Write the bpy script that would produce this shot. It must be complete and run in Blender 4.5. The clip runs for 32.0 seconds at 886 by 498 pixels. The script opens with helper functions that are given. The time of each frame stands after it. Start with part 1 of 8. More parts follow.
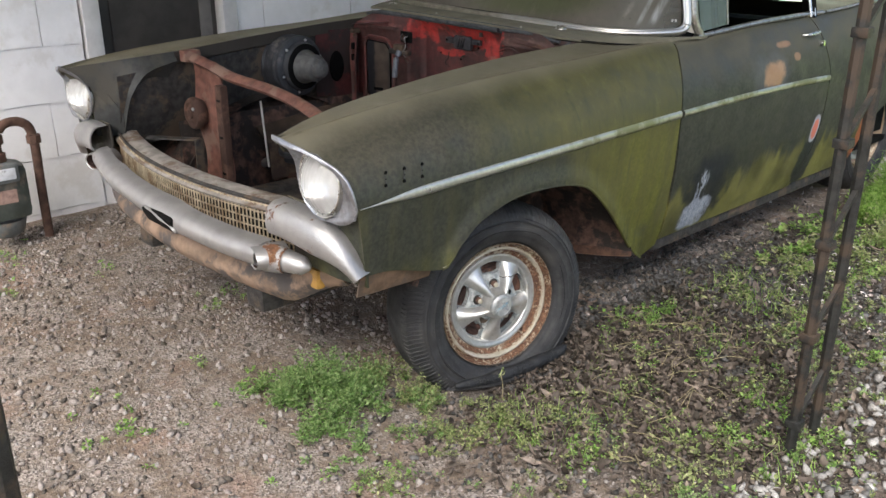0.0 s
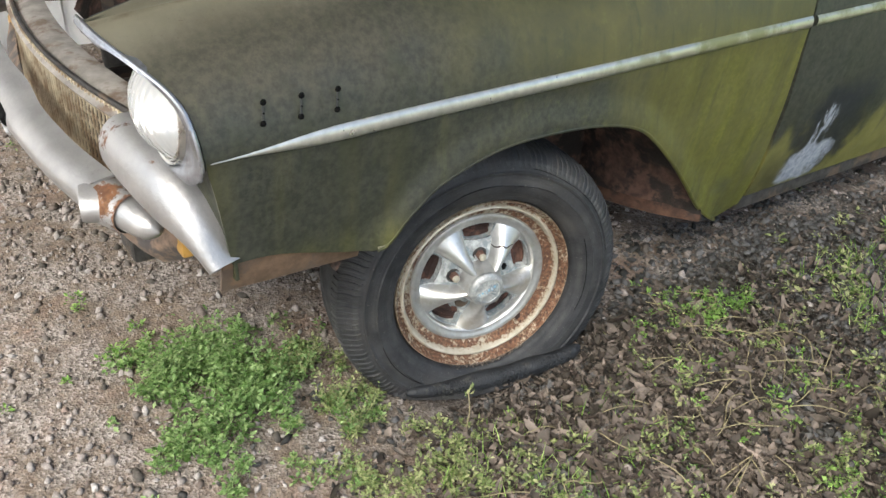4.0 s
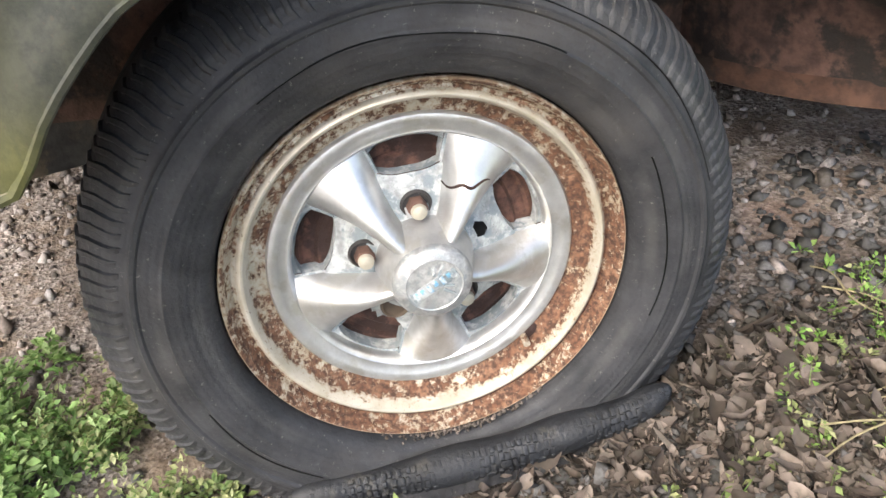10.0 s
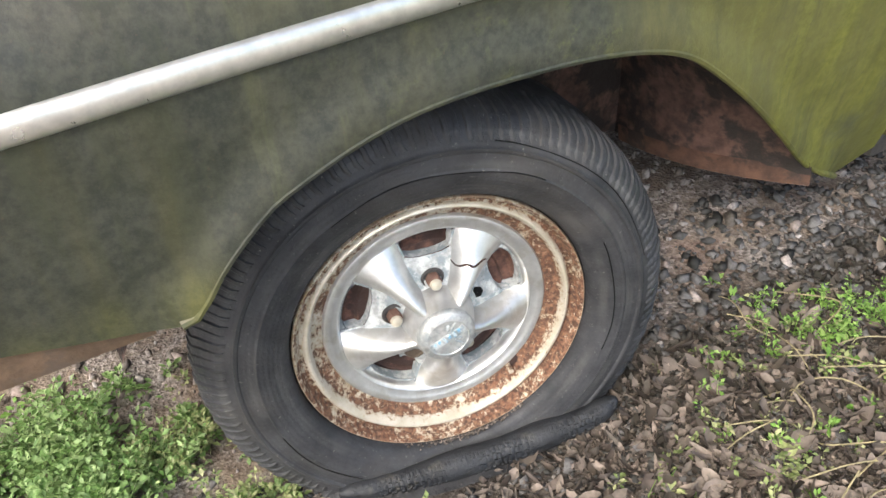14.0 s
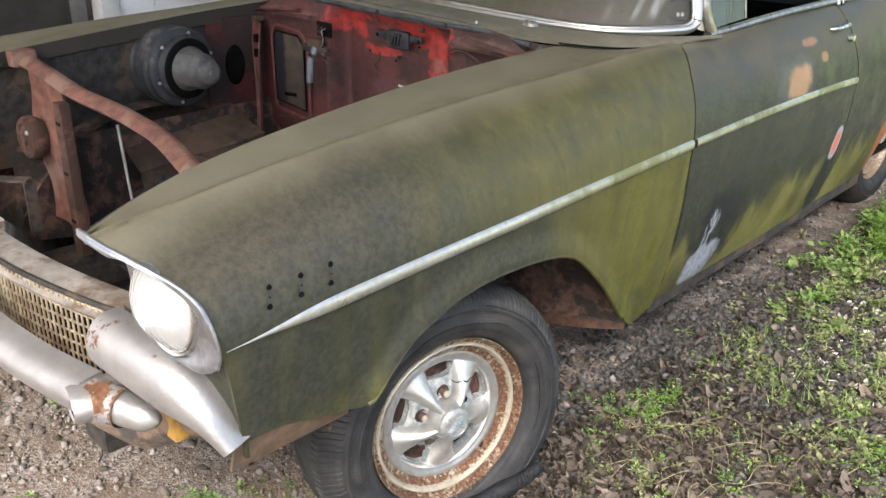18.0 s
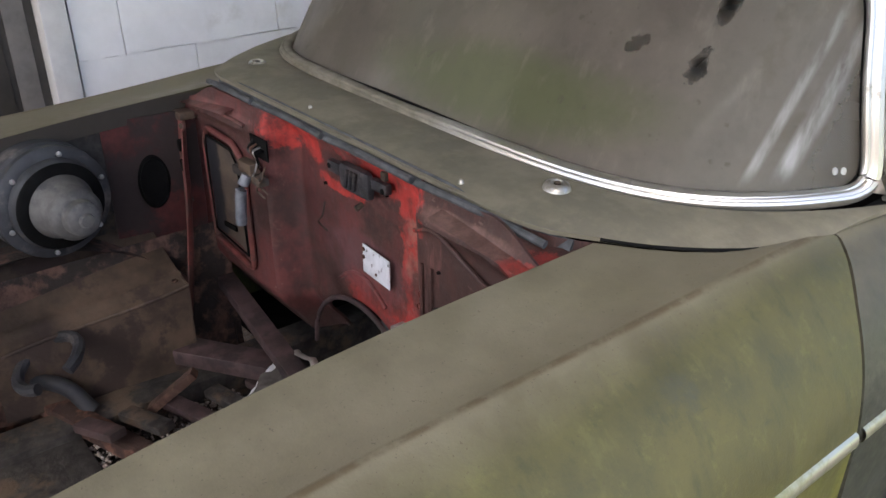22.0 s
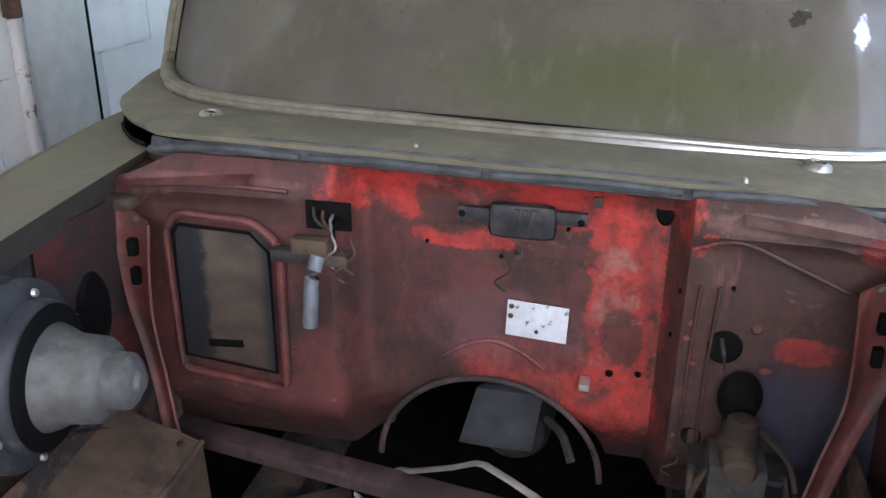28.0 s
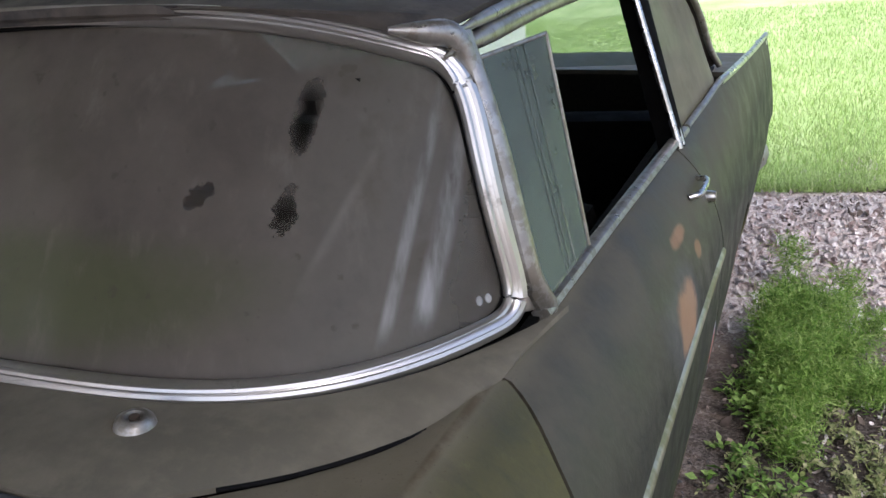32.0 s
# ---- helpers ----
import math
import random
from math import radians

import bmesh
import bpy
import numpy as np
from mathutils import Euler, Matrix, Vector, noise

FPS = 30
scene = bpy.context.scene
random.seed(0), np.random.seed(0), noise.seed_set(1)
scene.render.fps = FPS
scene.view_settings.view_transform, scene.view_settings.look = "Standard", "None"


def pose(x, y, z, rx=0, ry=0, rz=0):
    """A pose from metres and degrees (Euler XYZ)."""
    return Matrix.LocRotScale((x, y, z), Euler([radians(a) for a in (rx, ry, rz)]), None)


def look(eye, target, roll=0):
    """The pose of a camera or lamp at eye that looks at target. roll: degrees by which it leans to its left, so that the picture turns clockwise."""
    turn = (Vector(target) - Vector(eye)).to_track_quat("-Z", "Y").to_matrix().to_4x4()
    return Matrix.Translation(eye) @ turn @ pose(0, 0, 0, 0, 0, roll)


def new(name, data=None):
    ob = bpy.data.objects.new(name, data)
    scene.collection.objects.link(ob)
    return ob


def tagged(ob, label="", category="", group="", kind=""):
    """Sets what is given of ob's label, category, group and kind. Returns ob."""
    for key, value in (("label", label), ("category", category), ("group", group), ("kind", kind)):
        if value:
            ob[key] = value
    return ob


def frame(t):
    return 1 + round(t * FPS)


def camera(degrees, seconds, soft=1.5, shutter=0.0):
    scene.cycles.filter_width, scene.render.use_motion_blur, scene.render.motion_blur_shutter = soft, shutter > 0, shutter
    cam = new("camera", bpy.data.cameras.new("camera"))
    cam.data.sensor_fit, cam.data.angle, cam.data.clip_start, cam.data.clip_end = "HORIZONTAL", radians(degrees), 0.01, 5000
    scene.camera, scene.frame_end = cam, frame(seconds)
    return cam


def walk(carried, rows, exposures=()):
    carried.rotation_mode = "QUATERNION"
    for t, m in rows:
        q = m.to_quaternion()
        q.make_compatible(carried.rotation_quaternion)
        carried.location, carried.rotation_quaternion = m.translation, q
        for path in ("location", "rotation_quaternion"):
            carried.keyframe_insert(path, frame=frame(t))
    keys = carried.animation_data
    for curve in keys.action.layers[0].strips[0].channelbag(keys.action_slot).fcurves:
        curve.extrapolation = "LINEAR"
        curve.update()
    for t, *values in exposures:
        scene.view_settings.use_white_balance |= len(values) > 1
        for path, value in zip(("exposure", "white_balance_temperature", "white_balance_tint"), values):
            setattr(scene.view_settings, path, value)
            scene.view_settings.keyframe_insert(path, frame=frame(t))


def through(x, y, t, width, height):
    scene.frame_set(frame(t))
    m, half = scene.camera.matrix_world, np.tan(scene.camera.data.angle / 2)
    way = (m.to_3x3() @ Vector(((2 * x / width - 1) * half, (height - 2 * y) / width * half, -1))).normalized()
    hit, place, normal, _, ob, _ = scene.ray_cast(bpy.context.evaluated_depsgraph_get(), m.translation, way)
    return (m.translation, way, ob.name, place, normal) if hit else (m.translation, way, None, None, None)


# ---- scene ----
cam = camera(54.5, 32.0)
PATH = [
    (0, (2.564, -1.852, 1.381), (1.198, -0.581, 0.663), 0.2),
    (0.5, (2.521, -1.842, 1.384), (1.181, -0.543, 0.665), 0.9),
    (1, (2.483, -1.789, 1.383), (1.127, -0.504, 0.668), 1.5),
    (1.5, (2.464, -1.654, 1.386), (1.067, -0.419, 0.663), 2.3),
    (2, (2.445, -1.541, 1.369), (1.019, -0.357, 0.616), 2.4),
    (2.5, (2.417, -1.469, 1.376), (0.969, -0.339, 0.585), 2.8),
    (3, (2.286, -1.395, 1.359), (0.847, -0.296, 0.510), 4.1),
    (3.5, (2.112, -1.268, 1.334), (0.741, -0.163, 0.386), 4.0),
    (4, (2.029, -1.007, 1.277), (0.67, 0.013, 0.222), 4.3),
    (4.5, (1.925, -0.691, 1.226), (0.473, 0.121, 0.116), 1.9),
    (6.5, (1.402, -0.224, 0.706), (-0.2, 0.423, -0.303), -5.4),
    (7, (1.415, -0.212, 0.668), (-0.168, 0.451, -0.359), -4.9),
    (7.5, (1.426, -0.213, 0.672), (-0.14, 0.435, -0.389), -5.1),
    (8, (1.438, -0.211, 0.674), (-0.126, 0.414, -0.405), -5.7),
    (8.5, (1.443, -0.215, 0.677), (-0.112, 0.406, -0.417), -5.7),
    (9, (1.454, -0.225, 0.690), (-0.097, 0.393, -0.410), -5.8),
    (9.5, (1.475, -0.228, 0.704), (-0.068, 0.392, -0.408), -5.9),
    (10, (1.483, -0.227, 0.719), (-0.048, 0.388, -0.412), -6.4),
    (10.5, (1.49, -0.234, 0.729), (-0.035, 0.383, -0.409), -6.5),
    (11, (1.505, -0.233, 0.749), (-0.018, 0.387, -0.390), -6.8),
    (11.5, (1.522, -0.238, 0.763), (0.01, 0.382, -0.391), -6.6),
    (12, (1.518, -0.249, 0.764), (0.022, 0.361, -0.415), -6.2),
    (12.5, (1.537, -0.247, 0.776), (0.027, 0.337, -0.398), -6.8),
    (13, (1.557, -0.254, 0.810), (0.058, 0.347, -0.369), -7.6),
    (13.5, (1.587, -0.290, 0.913), (0.107, 0.341, -0.275), -7.3),
    (14, (1.604, -0.373, 1.011), (0.19, 0.356, -0.201), -4.7),
    (14.5, (1.612, -0.450, 1.123), (0.27, 0.433, -0.068), -0.7),
    (15, (1.713, -0.508, 1.251), (0.334, 0.435, 0.151), 1.7),
    (15.5, (1.854, -0.568, 1.275), (0.402, 0.393, 0.292), 0.9),
    (17.5, (1.917, -1.215, 1.370), (0.678, 0.115, 0.536), 1.5),
    (18, (1.948, -1.223, 1.377), (0.696, 0.115, 0.576), 1.1),
    (18.5, (1.884, -1.130, 1.378), (0.65, 0.224, 0.576), 0.5),
    (19, (1.786, -0.988, 1.404), (0.614, 0.430, 0.619), -0.2),
    (19.5, (1.73, -0.802, 1.413), (0.568, 0.639, 0.654), 0.3),
    (20, (1.688, -0.520, 1.420), (0.454, 0.859, 0.660), 0.5),
    (20.5, (1.558, -0.276, 1.454), (0.291, 1.064, 0.681), -0.6),
    (21, (1.476, -0.158, 1.469), (0.179, 1.156, 0.700), 1.0),
    (21.5, (1.465, -0.133, 1.488), (0.009, 0.977, 0.682), 1.5),
    (22, (1.33, -0.204, 1.495), (-0.09, 0.902, 0.623), -1.1),
    (22.5, (1.186, -0.315, 1.447), (-0.036, 1.052, 0.647), 0.4),
    (23, (1.143, -0.474, 1.508), (-0.049, 0.941, 0.748), -1.5),
    (23.5, (1.063, -0.581, 1.519), (-0.078, 0.854, 0.719), -3.9),
    (24, (0.788, -0.676, 1.460), (-0.094, 0.927, 0.651), -3.3),
    (24.5, (0.629, -0.628, 1.406), (-0.14, 1.031, 0.594), -1.0),
    (25, (0.449, -0.490, 1.377), (-0.197, 1.214, 0.554), -1.4),
    (25.5, (0.313, -0.454, 1.376), (-0.104, 1.298, 0.507), -1.2),
    (26, (0.124, -0.521, 1.392), (-0.052, 1.280, 0.541), 0.0),
    (26.5, (0.138, -0.551, 1.368), (-0.19, 1.260, 0.583), -0.8),
    (28.5, (0.284, -0.629, 1.373), (-0.126, 1.172, 0.606), 0.6),
    (29, (0.444, -0.639, 1.400), (0.046, 1.152, 0.605), 1.0),
    (29.5, (0.627, -0.696, 1.437), (0.163, 1.117, 0.731), -1.4),
    (30, (0.788, -0.803, 1.460), (0.302, 1.034, 0.835), -0.0),
    (30.5, (0.95, -0.746, 1.480), (0.369, 1.075, 0.892), -0.5),
    (31, (1.154, -0.548, 1.479), (0.381, 1.198, 0.884), -1.7),
    (31.5, (1.154, -0.222, 1.458), (0.374, 1.511, 0.834), -3.9),
    (32, (1.112, 0.107, 1.448), (0.325, 1.816, 0.770), -5.7),
]
EXPOSURES = [(0.0, 1.2, 6400, 8), (4.0, 1.5, 6350, 4), (7.0, 2.15, 6600, 10), (15.5, 2.0, 6450, 8), (18.0, 1.85, 6550, 9), (20.0, 1.75, 6350, 10), (22.0, 1.85, 6400, 13), (23.5, 1.95, 6250, 12), (25.0, 2.3, 6000, 9), (26.0, 2.55, 5950, 10), (27.0, 2.5, 5950, 10), (29.0, 1.9, 6050, 9), (30.0, 1.75, 6200, 10), (31.0, 1.25, 6000, 13), (32.0, 0.92, 5950, 18)]
walk(cam, [(t, look(eye, target, roll)) for t, eye, target, roll in PATH], EXPOSURES)

# ---- world, sun, exposure ----
world = bpy.data.worlds.new("world")
scene.world = world
world.use_nodes = True
wn = world.node_tree
sky = wn.nodes.new("ShaderNodeTexSky")
sky.sky_type, sky.sun_disc = "NISHITA", False
sky.sun_elevation, sky.sun_rotation = radians(52), radians(150)
sky.air_density, sky.dust_density = 1.0, 4.0
wn.links.new(sky.outputs[0], wn.nodes["Background"].inputs[0])
wn.nodes["Background"].inputs[1].default_value = 0.15
sun_data = bpy.data.lights.new("sun", "SUN")
sun_data.energy, sun_data.angle, sun_data.color = 2.5, radians(40), (1.0, 0.94, 0.86)
sun = new("sun", sun_data)
sun.matrix_world = look((3.5, -6, 9), (0, 0, 0))

# ---- materials ----


def material(name):
    m = bpy.data.materials.new(name)
    m.use_nodes = True
    return m, m.node_tree, m.node_tree.nodes["Principled BSDF"]


class N:
    """Short words for shader nodes."""

    def __init__(self, tree):
        self.t = tree
        self.geo = tree.nodes.new("ShaderNodeNewGeometry")
        self.pos = self.geo.outputs["Position"]

    def link(self, a, b):
        self.t.links.new(a, b)

    def put(self, value, socket):
        if isinstance(value, bpy.types.NodeSocket):
            self.link(value, socket)
        elif isinstance(value, (tuple, list)) and len(value) == 3 and socket.type == "RGBA":
            socket.default_value = (*value, 1)
        else:
            socket.default_value = value

    def noise(self, scale, detail=5.0, rough=0.6, vec=None, distort=0.0):
        n = self.t.nodes.new("ShaderNodeTexNoise")
        self.put(vec or self.pos, n.inputs["Vector"])
        n.inputs["Scale"].default_value, n.inputs["Detail"].default_value = scale, detail
        n.inputs["Roughness"].default_value, n.inputs["Distortion"].default_value = rough, distort
        return n.outputs["Fac"]

    def voronoi(self, scale, feature="F1", vec=None, out="Distance"):
        n = self.t.nodes.new("ShaderNodeTexVoronoi")
        n.feature = feature
        self.put(vec or self.pos, n.inputs["Vector"])
        n.inputs["Scale"].default_value = scale
        return n.outputs[out]

    def ramp(self, value, a, b, lo=0.0, hi=1.0):
        n = self.t.nodes.new("ShaderNodeMapRange")
        n.interpolation_type = "SMOOTHSTEP"
        for k, v in zip(("Value", "From Min", "From Max", "To Min", "To Max"), (value, a, b, lo, hi)):
            self.put(v, n.inputs[k])
        return n.outputs[0]

    def math(self, op, a, b=0.0):
        n = self.t.nodes.new("ShaderNodeMath")
        n.operation = op
        self.put(a, n.inputs[0])
        self.put(b, n.inputs[1])
        return n.outputs[0]

    def mix(self, fac, a, b):
        n = self.t.nodes.new("ShaderNodeMix")
        n.data_type = "RGBA"
        self.put(fac, n.inputs[0])
        self.put(a, n.inputs[6])
        self.put(b, n.inputs[7])
        return n.outputs[2]

    def xyz(self, vec=None):
        n = self.t.nodes.new("ShaderNodeSeparateXYZ")
        self.put(vec or self.pos, n.inputs[0])
        return n.outputs

    def stretch(self, sx, sy, sz):
        n = self.t.nodes.new("ShaderNodeVectorMath")
        n.operation = "MULTIPLY"
        self.put(self.pos, n.inputs[0])
        n.inputs[1].default_value = (sx, sy, sz)
        return n.outputs[0]

    def bump(self, height, strength, distance, bsdf):
        n = self.t.nodes.new("ShaderNodeBump")
        n.inputs["Strength"].default_value, n.inputs["Distance"].default_value = strength, distance
        self.put(height, n.inputs["Height"])
        self.link(n.outputs[0], bsdf.inputs["Normal"])

    def random(self):
        return self.t.nodes.new("ShaderNodeObjectInfo").outputs["Random"]

    def island(self):
        return self.geo.outputs["Random Per Island"]

    def within(self, y0, z0, ry, rz, soft=0.35, wob=0.5):
        """1 inside an uneven patch round (y0, z0) of the car's side."""
        c = self.xyz()
        a = self.math("DIVIDE", self.math("SUBTRACT", c[1], y0), ry)
        b = self.math("DIVIDE", self.math("SUBTRACT", c[2], z0), rz)
        d = self.math("ADD", self.math("POWER", self.math("ABSOLUTE", a), 2.5), self.math("POWER", self.math("ABSOLUTE", b), 2.5))
        d = self.math("ADD", d, self.math("MULTIPLY", self.math("SUBTRACT", self.noise(16, 4), 0.5), wob * 4))
        return self.ramp(d, 1.0 + soft, 1.0 - soft)


def plain(name, colour, rough=0.6, metal=0.0, vary=0.25, scale=30.0, bump=0.2, second=None, amount=0.5, size=6.0):
    """A surface with grain, and stains of a second colour."""
    m, t, b = material(name)
    n = N(t)
    dark = tuple(c * (1 - vary) for c in colour)
    light = tuple(min(1, c * (1 + vary)) for c in colour)
    col = n.mix(n.ramp(n.noise(scale), 0.3, 0.7), dark, light)
    if second:
        col = n.mix(n.ramp(n.noise(size, 7, 0.65), 0.62 - amount * 0.3, 0.72 - amount * 0.3), col, second)
    n.put(col, b.inputs["Base Color"])
    n.put(n.ramp(n.noise(scale * 0.6), 0.2, 0.8, max(0.02, rough - 0.12), min(1, rough + 0.12)), b.inputs["Roughness"])
    b.inputs["Metallic"].default_value = metal
    n.bump(n.noise(scale * 4), bump, 0.004, b)
    return m


def paint_material(name, door=False):
    """Old dark paint with moss, algae streaks and dust lying on what faces up."""
    m, t, b = material(name)
    n = N(t)
    x, y, z = n.xyz()
    big, mid, fine = n.noise(2.2, 6, 0.6), n.noise(9, 6, 0.65), n.noise(70, 4, 0.7)
    streak = n.noise(6, 4, 0.55, n.stretch(2.2, 2.6, 0.3))
    slate = n.mix(n.ramp(fine, 0.3, 0.7), (0.02, 0.023, 0.018), (0.047, 0.048, 0.036))
    olive = n.mix(n.ramp(mid, 0.3, 0.7), (0.057, 0.054, 0.021), (0.088, 0.083, 0.032))
    moss = n.mix(n.ramp(fine, 0.35, 0.65), (0.098, 0.1, 0.018), (0.145, 0.143, 0.03))
    if door:
        low = n.ramp(z, 0.56, 0.32)
        keep = n.math("ADD", n.math("MULTIPLY", low, 0.42), n.math("MULTIPLY", streak, 0.75))
        col = n.mix(n.ramp(keep, 0.52, 0.72), slate, n.mix(n.ramp(big, 0.4, 0.6), olive, (0.16, 0.15, 0.045)))
        col = n.mix(n.math("MULTIPLY", n.ramp(z, 0.76, 0.92), 0.8), col, n.mix(n.ramp(mid, 0.35, 0.65), (0.055, 0.052, 0.036), (0.105, 0.096, 0.068)))
        col = n.mix(n.math("MULTIPLY", n.within(1.47, 0.8, 0.14, 0.07, 0.9, 0.6), 0.5), col, (0.1, 0.105, 0.11))
        col = n.mix(n.math("MULTIPLY", n.within(1.49, 0.8, 0.085, 0.048, 0.6, 0.7), 0.85), col, n.mix(n.ramp(mid, 0.35, 0.65), (0.3, 0.165, 0.085), (0.36, 0.23, 0.14)))
        for y0, z0, ry, rz in ((1.6, 0.905, 0.05, 0.012), (1.69, 0.85, 0.025, 0.014)):
            col = n.mix(n.math("MULTIPLY", n.within(y0, z0, ry, rz, 0.8, 0.8), 0.75), col, (0.3, 0.17, 0.1))
        col = n.mix(n.math("MULTIPLY", n.within(1.985, 0.34, 0.075, 0.12, 0.3, 0.5), 0.9), col, (0.016, 0.018, 0.02))
        col = n.mix(n.within(1.975, 0.5, 0.036, 0.062, 0.25, 0.3), col, (0.3, 0.31, 0.34))
        col = n.mix(n.within(1.975, 0.5, 0.024, 0.045, 0.2, 0.5), col, (0.5, 0.15, 0.1))
        # bare patch at the lower front corner: black with chalky flakes
        col = n.mix(n.math("MULTIPLY", n.within(1.13, 0.4, 0.16, 0.14, 0.5, 0.7), 0.92), col, (0.014, 0.016, 0.019))
        smear = n.ramp(n.noise(16, 6, 0.7, n.stretch(1, 0.8, 0.45)), 0.36, 0.52)
        flake = n.mix(n.ramp(fine, 0.3, 0.7), (0.17, 0.19, 0.23), (0.34, 0.36, 0.4))
        col = n.mix(n.math("MULTIPLY", n.within(1.09, 0.292, 0.105, 0.062, 0.35, 0.5), smear), col, flake)
        col = n.mix(n.math("MULTIPLY", n.within(1.08, 0.41, 0.04, 0.06, 0.4, 1.2), n.ramp(n.noise(26, 3, 0.6, n.stretch(2.5, 2.5, 0.4)), 0.47, 0.54)), col, flake)
        col = n.mix(n.within(2.58, 0.36, 0.07, 0.17, 0.4, 0.8), col, (0.3, 0.09, 0.035))
    else:
        # moss grows in the middle of the fender and in streaks over the arch
        across = n.math("ADD", n.ramp(y, -0.5, 0.32), n.math("MULTIPLY", n.math("SUBTRACT", big, 0.5), 1.5))
        col = n.mix(n.ramp(across, 0.25, 0.8), slate, olive)
        nose = n.math("MULTIPLY", n.ramp(n.math("ADD", z, n.math("MULTIPLY", big, 0.08)), 0.76, 0.86), n.ramp(y, 0.05, -0.45))
        col = n.mix(n.math("MULTIPLY", nose, n.ramp(mid, 0.2, 0.65, 0.35, 0.9)), col, n.mix(n.ramp(fine, 0.3, 0.7), (0.044, 0.04, 0.027), (0.078, 0.069, 0.046)))
        under = n.ramp(z, 0.71, 0.69)
        front = n.math("MULTIPLY", under, n.ramp(n.math("ADD", y, n.math("MULTIPLY", streak, 0.5)), 0.66, 0.34))
        col = n.mix(front, col, n.mix(n.ramp(streak, 0.42, 0.95), slate, olive))
        glow = n.math("MULTIPLY", n.ramp(streak, 0.18, 0.8), n.ramp(y, 0.15, 0.62))
        col = n.mix(n.math("MULTIPLY", glow, n.ramp(z, 0.8, 0.66)), col, moss)
        col = n.mix(n.math("MULTIPLY", n.ramp(z, 0.53, 0.46), n.ramp(streak, 0.3, 0.9, 0.0, 0.55)), col, moss)
        patchy = n.noise(24, 8, 0.76)
        col = n.mix(n.ramp(patchy, 0.5, 0.72, 0.0, 0.55), col, n.mix(0.5, col, (0.03, 0.034, 0.022)))
        col = n.mix(n.math("MULTIPLY", n.ramp(patchy, 0.46, 0.3, 0.0, 0.5), n.ramp(y, -0.3, 0.3)), col, (0.115, 0.12, 0.038))
        runs = n.noise(13, 6, 0.7, n.stretch(1.5, 2.2, 0.16))
        col = n.mix(n.ramp(runs, 0.5, 0.72, 0.0, 0.6), col, (0.036, 0.04, 0.022))
        col = n.mix(n.math("MULTIPLY", n.ramp(runs, 0.44, 0.3, 0.0, 0.3), n.ramp(y, -0.45, 0.2, 0.25, 1.0)), col, (0.12, 0.125, 0.045))
        brush = n.noise(46, 6, 0.7, n.stretch(1.2, 0.5, 2.0))
        col = n.mix(n.ramp(brush, 0.6, 0.74, 0.0, 0.5), col, (0.045, 0.045, 0.028))
        blot = n.math("MULTIPLY", n.ramp(n.noise(5, 7, 0.7), 0.56, 0.72), n.ramp(y, 0.15, 0.4))
        col = n.mix(n.math("MULTIPLY", blot, 0.75), col, (0.045, 0.05, 0.04))
    up = n.xyz(n.geo.outputs["Normal"])[2]
    dust = n.math("MULTIPLY", n.ramp(n.math("ABSOLUTE", up), 0.8, 0.97), n.ramp(n.noise(5, 7, 0.7), 0.2, 0.6, 0.7, 1.0))
    col = n.mix(dust, col, n.mix(n.ramp(mid, 0.3, 0.7), (0.135, 0.12, 0.082), (0.182, 0.164, 0.114)))
    if not door:
        # inner faces that don't look up are darker
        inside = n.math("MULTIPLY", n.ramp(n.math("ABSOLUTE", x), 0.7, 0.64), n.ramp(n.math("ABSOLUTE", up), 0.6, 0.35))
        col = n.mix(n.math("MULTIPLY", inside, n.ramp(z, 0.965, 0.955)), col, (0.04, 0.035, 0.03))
        # dirt lying in the crease along the top
        line = n.math("ABSOLUTE", n.math("SUBTRACT", n.math("ABSOLUTE", x), n.math("ADD", 0.747, n.ramp(y, 0.15, 0.95, 0.0, 0.034))))
        line = n.math("MULTIPLY", n.ramp(line, 0.009, 0.002), n.math("MULTIPLY", n.ramp(z, 0.84, 0.87), n.ramp(n.noise(20, 5, 0.7), 0.35, 0.6, 0.1, 0.75)))
        col = n.mix(line, col, (0.075, 0.055, 0.028))
    speck = n.ramp(n.noise(240, 2, 0.5), 0.66, 0.74)
    col = n.mix(n.math("MULTIPLY", speck, 0.5), col, (0.06, 0.045, 0.03))
    n.put(col, b.inputs["Base Color"])
    n.put(n.ramp(mid, 0.3, 0.7, 0.42, 0.7), b.inputs["Roughness"])
    b.inputs["Specular IOR Level"].default_value = 0.35
    n.bump(n.math("ADD", fine, n.math("MULTIPLY", n.noise(300, 2), 0.6)), 0.25, 0.002, b)
    return m


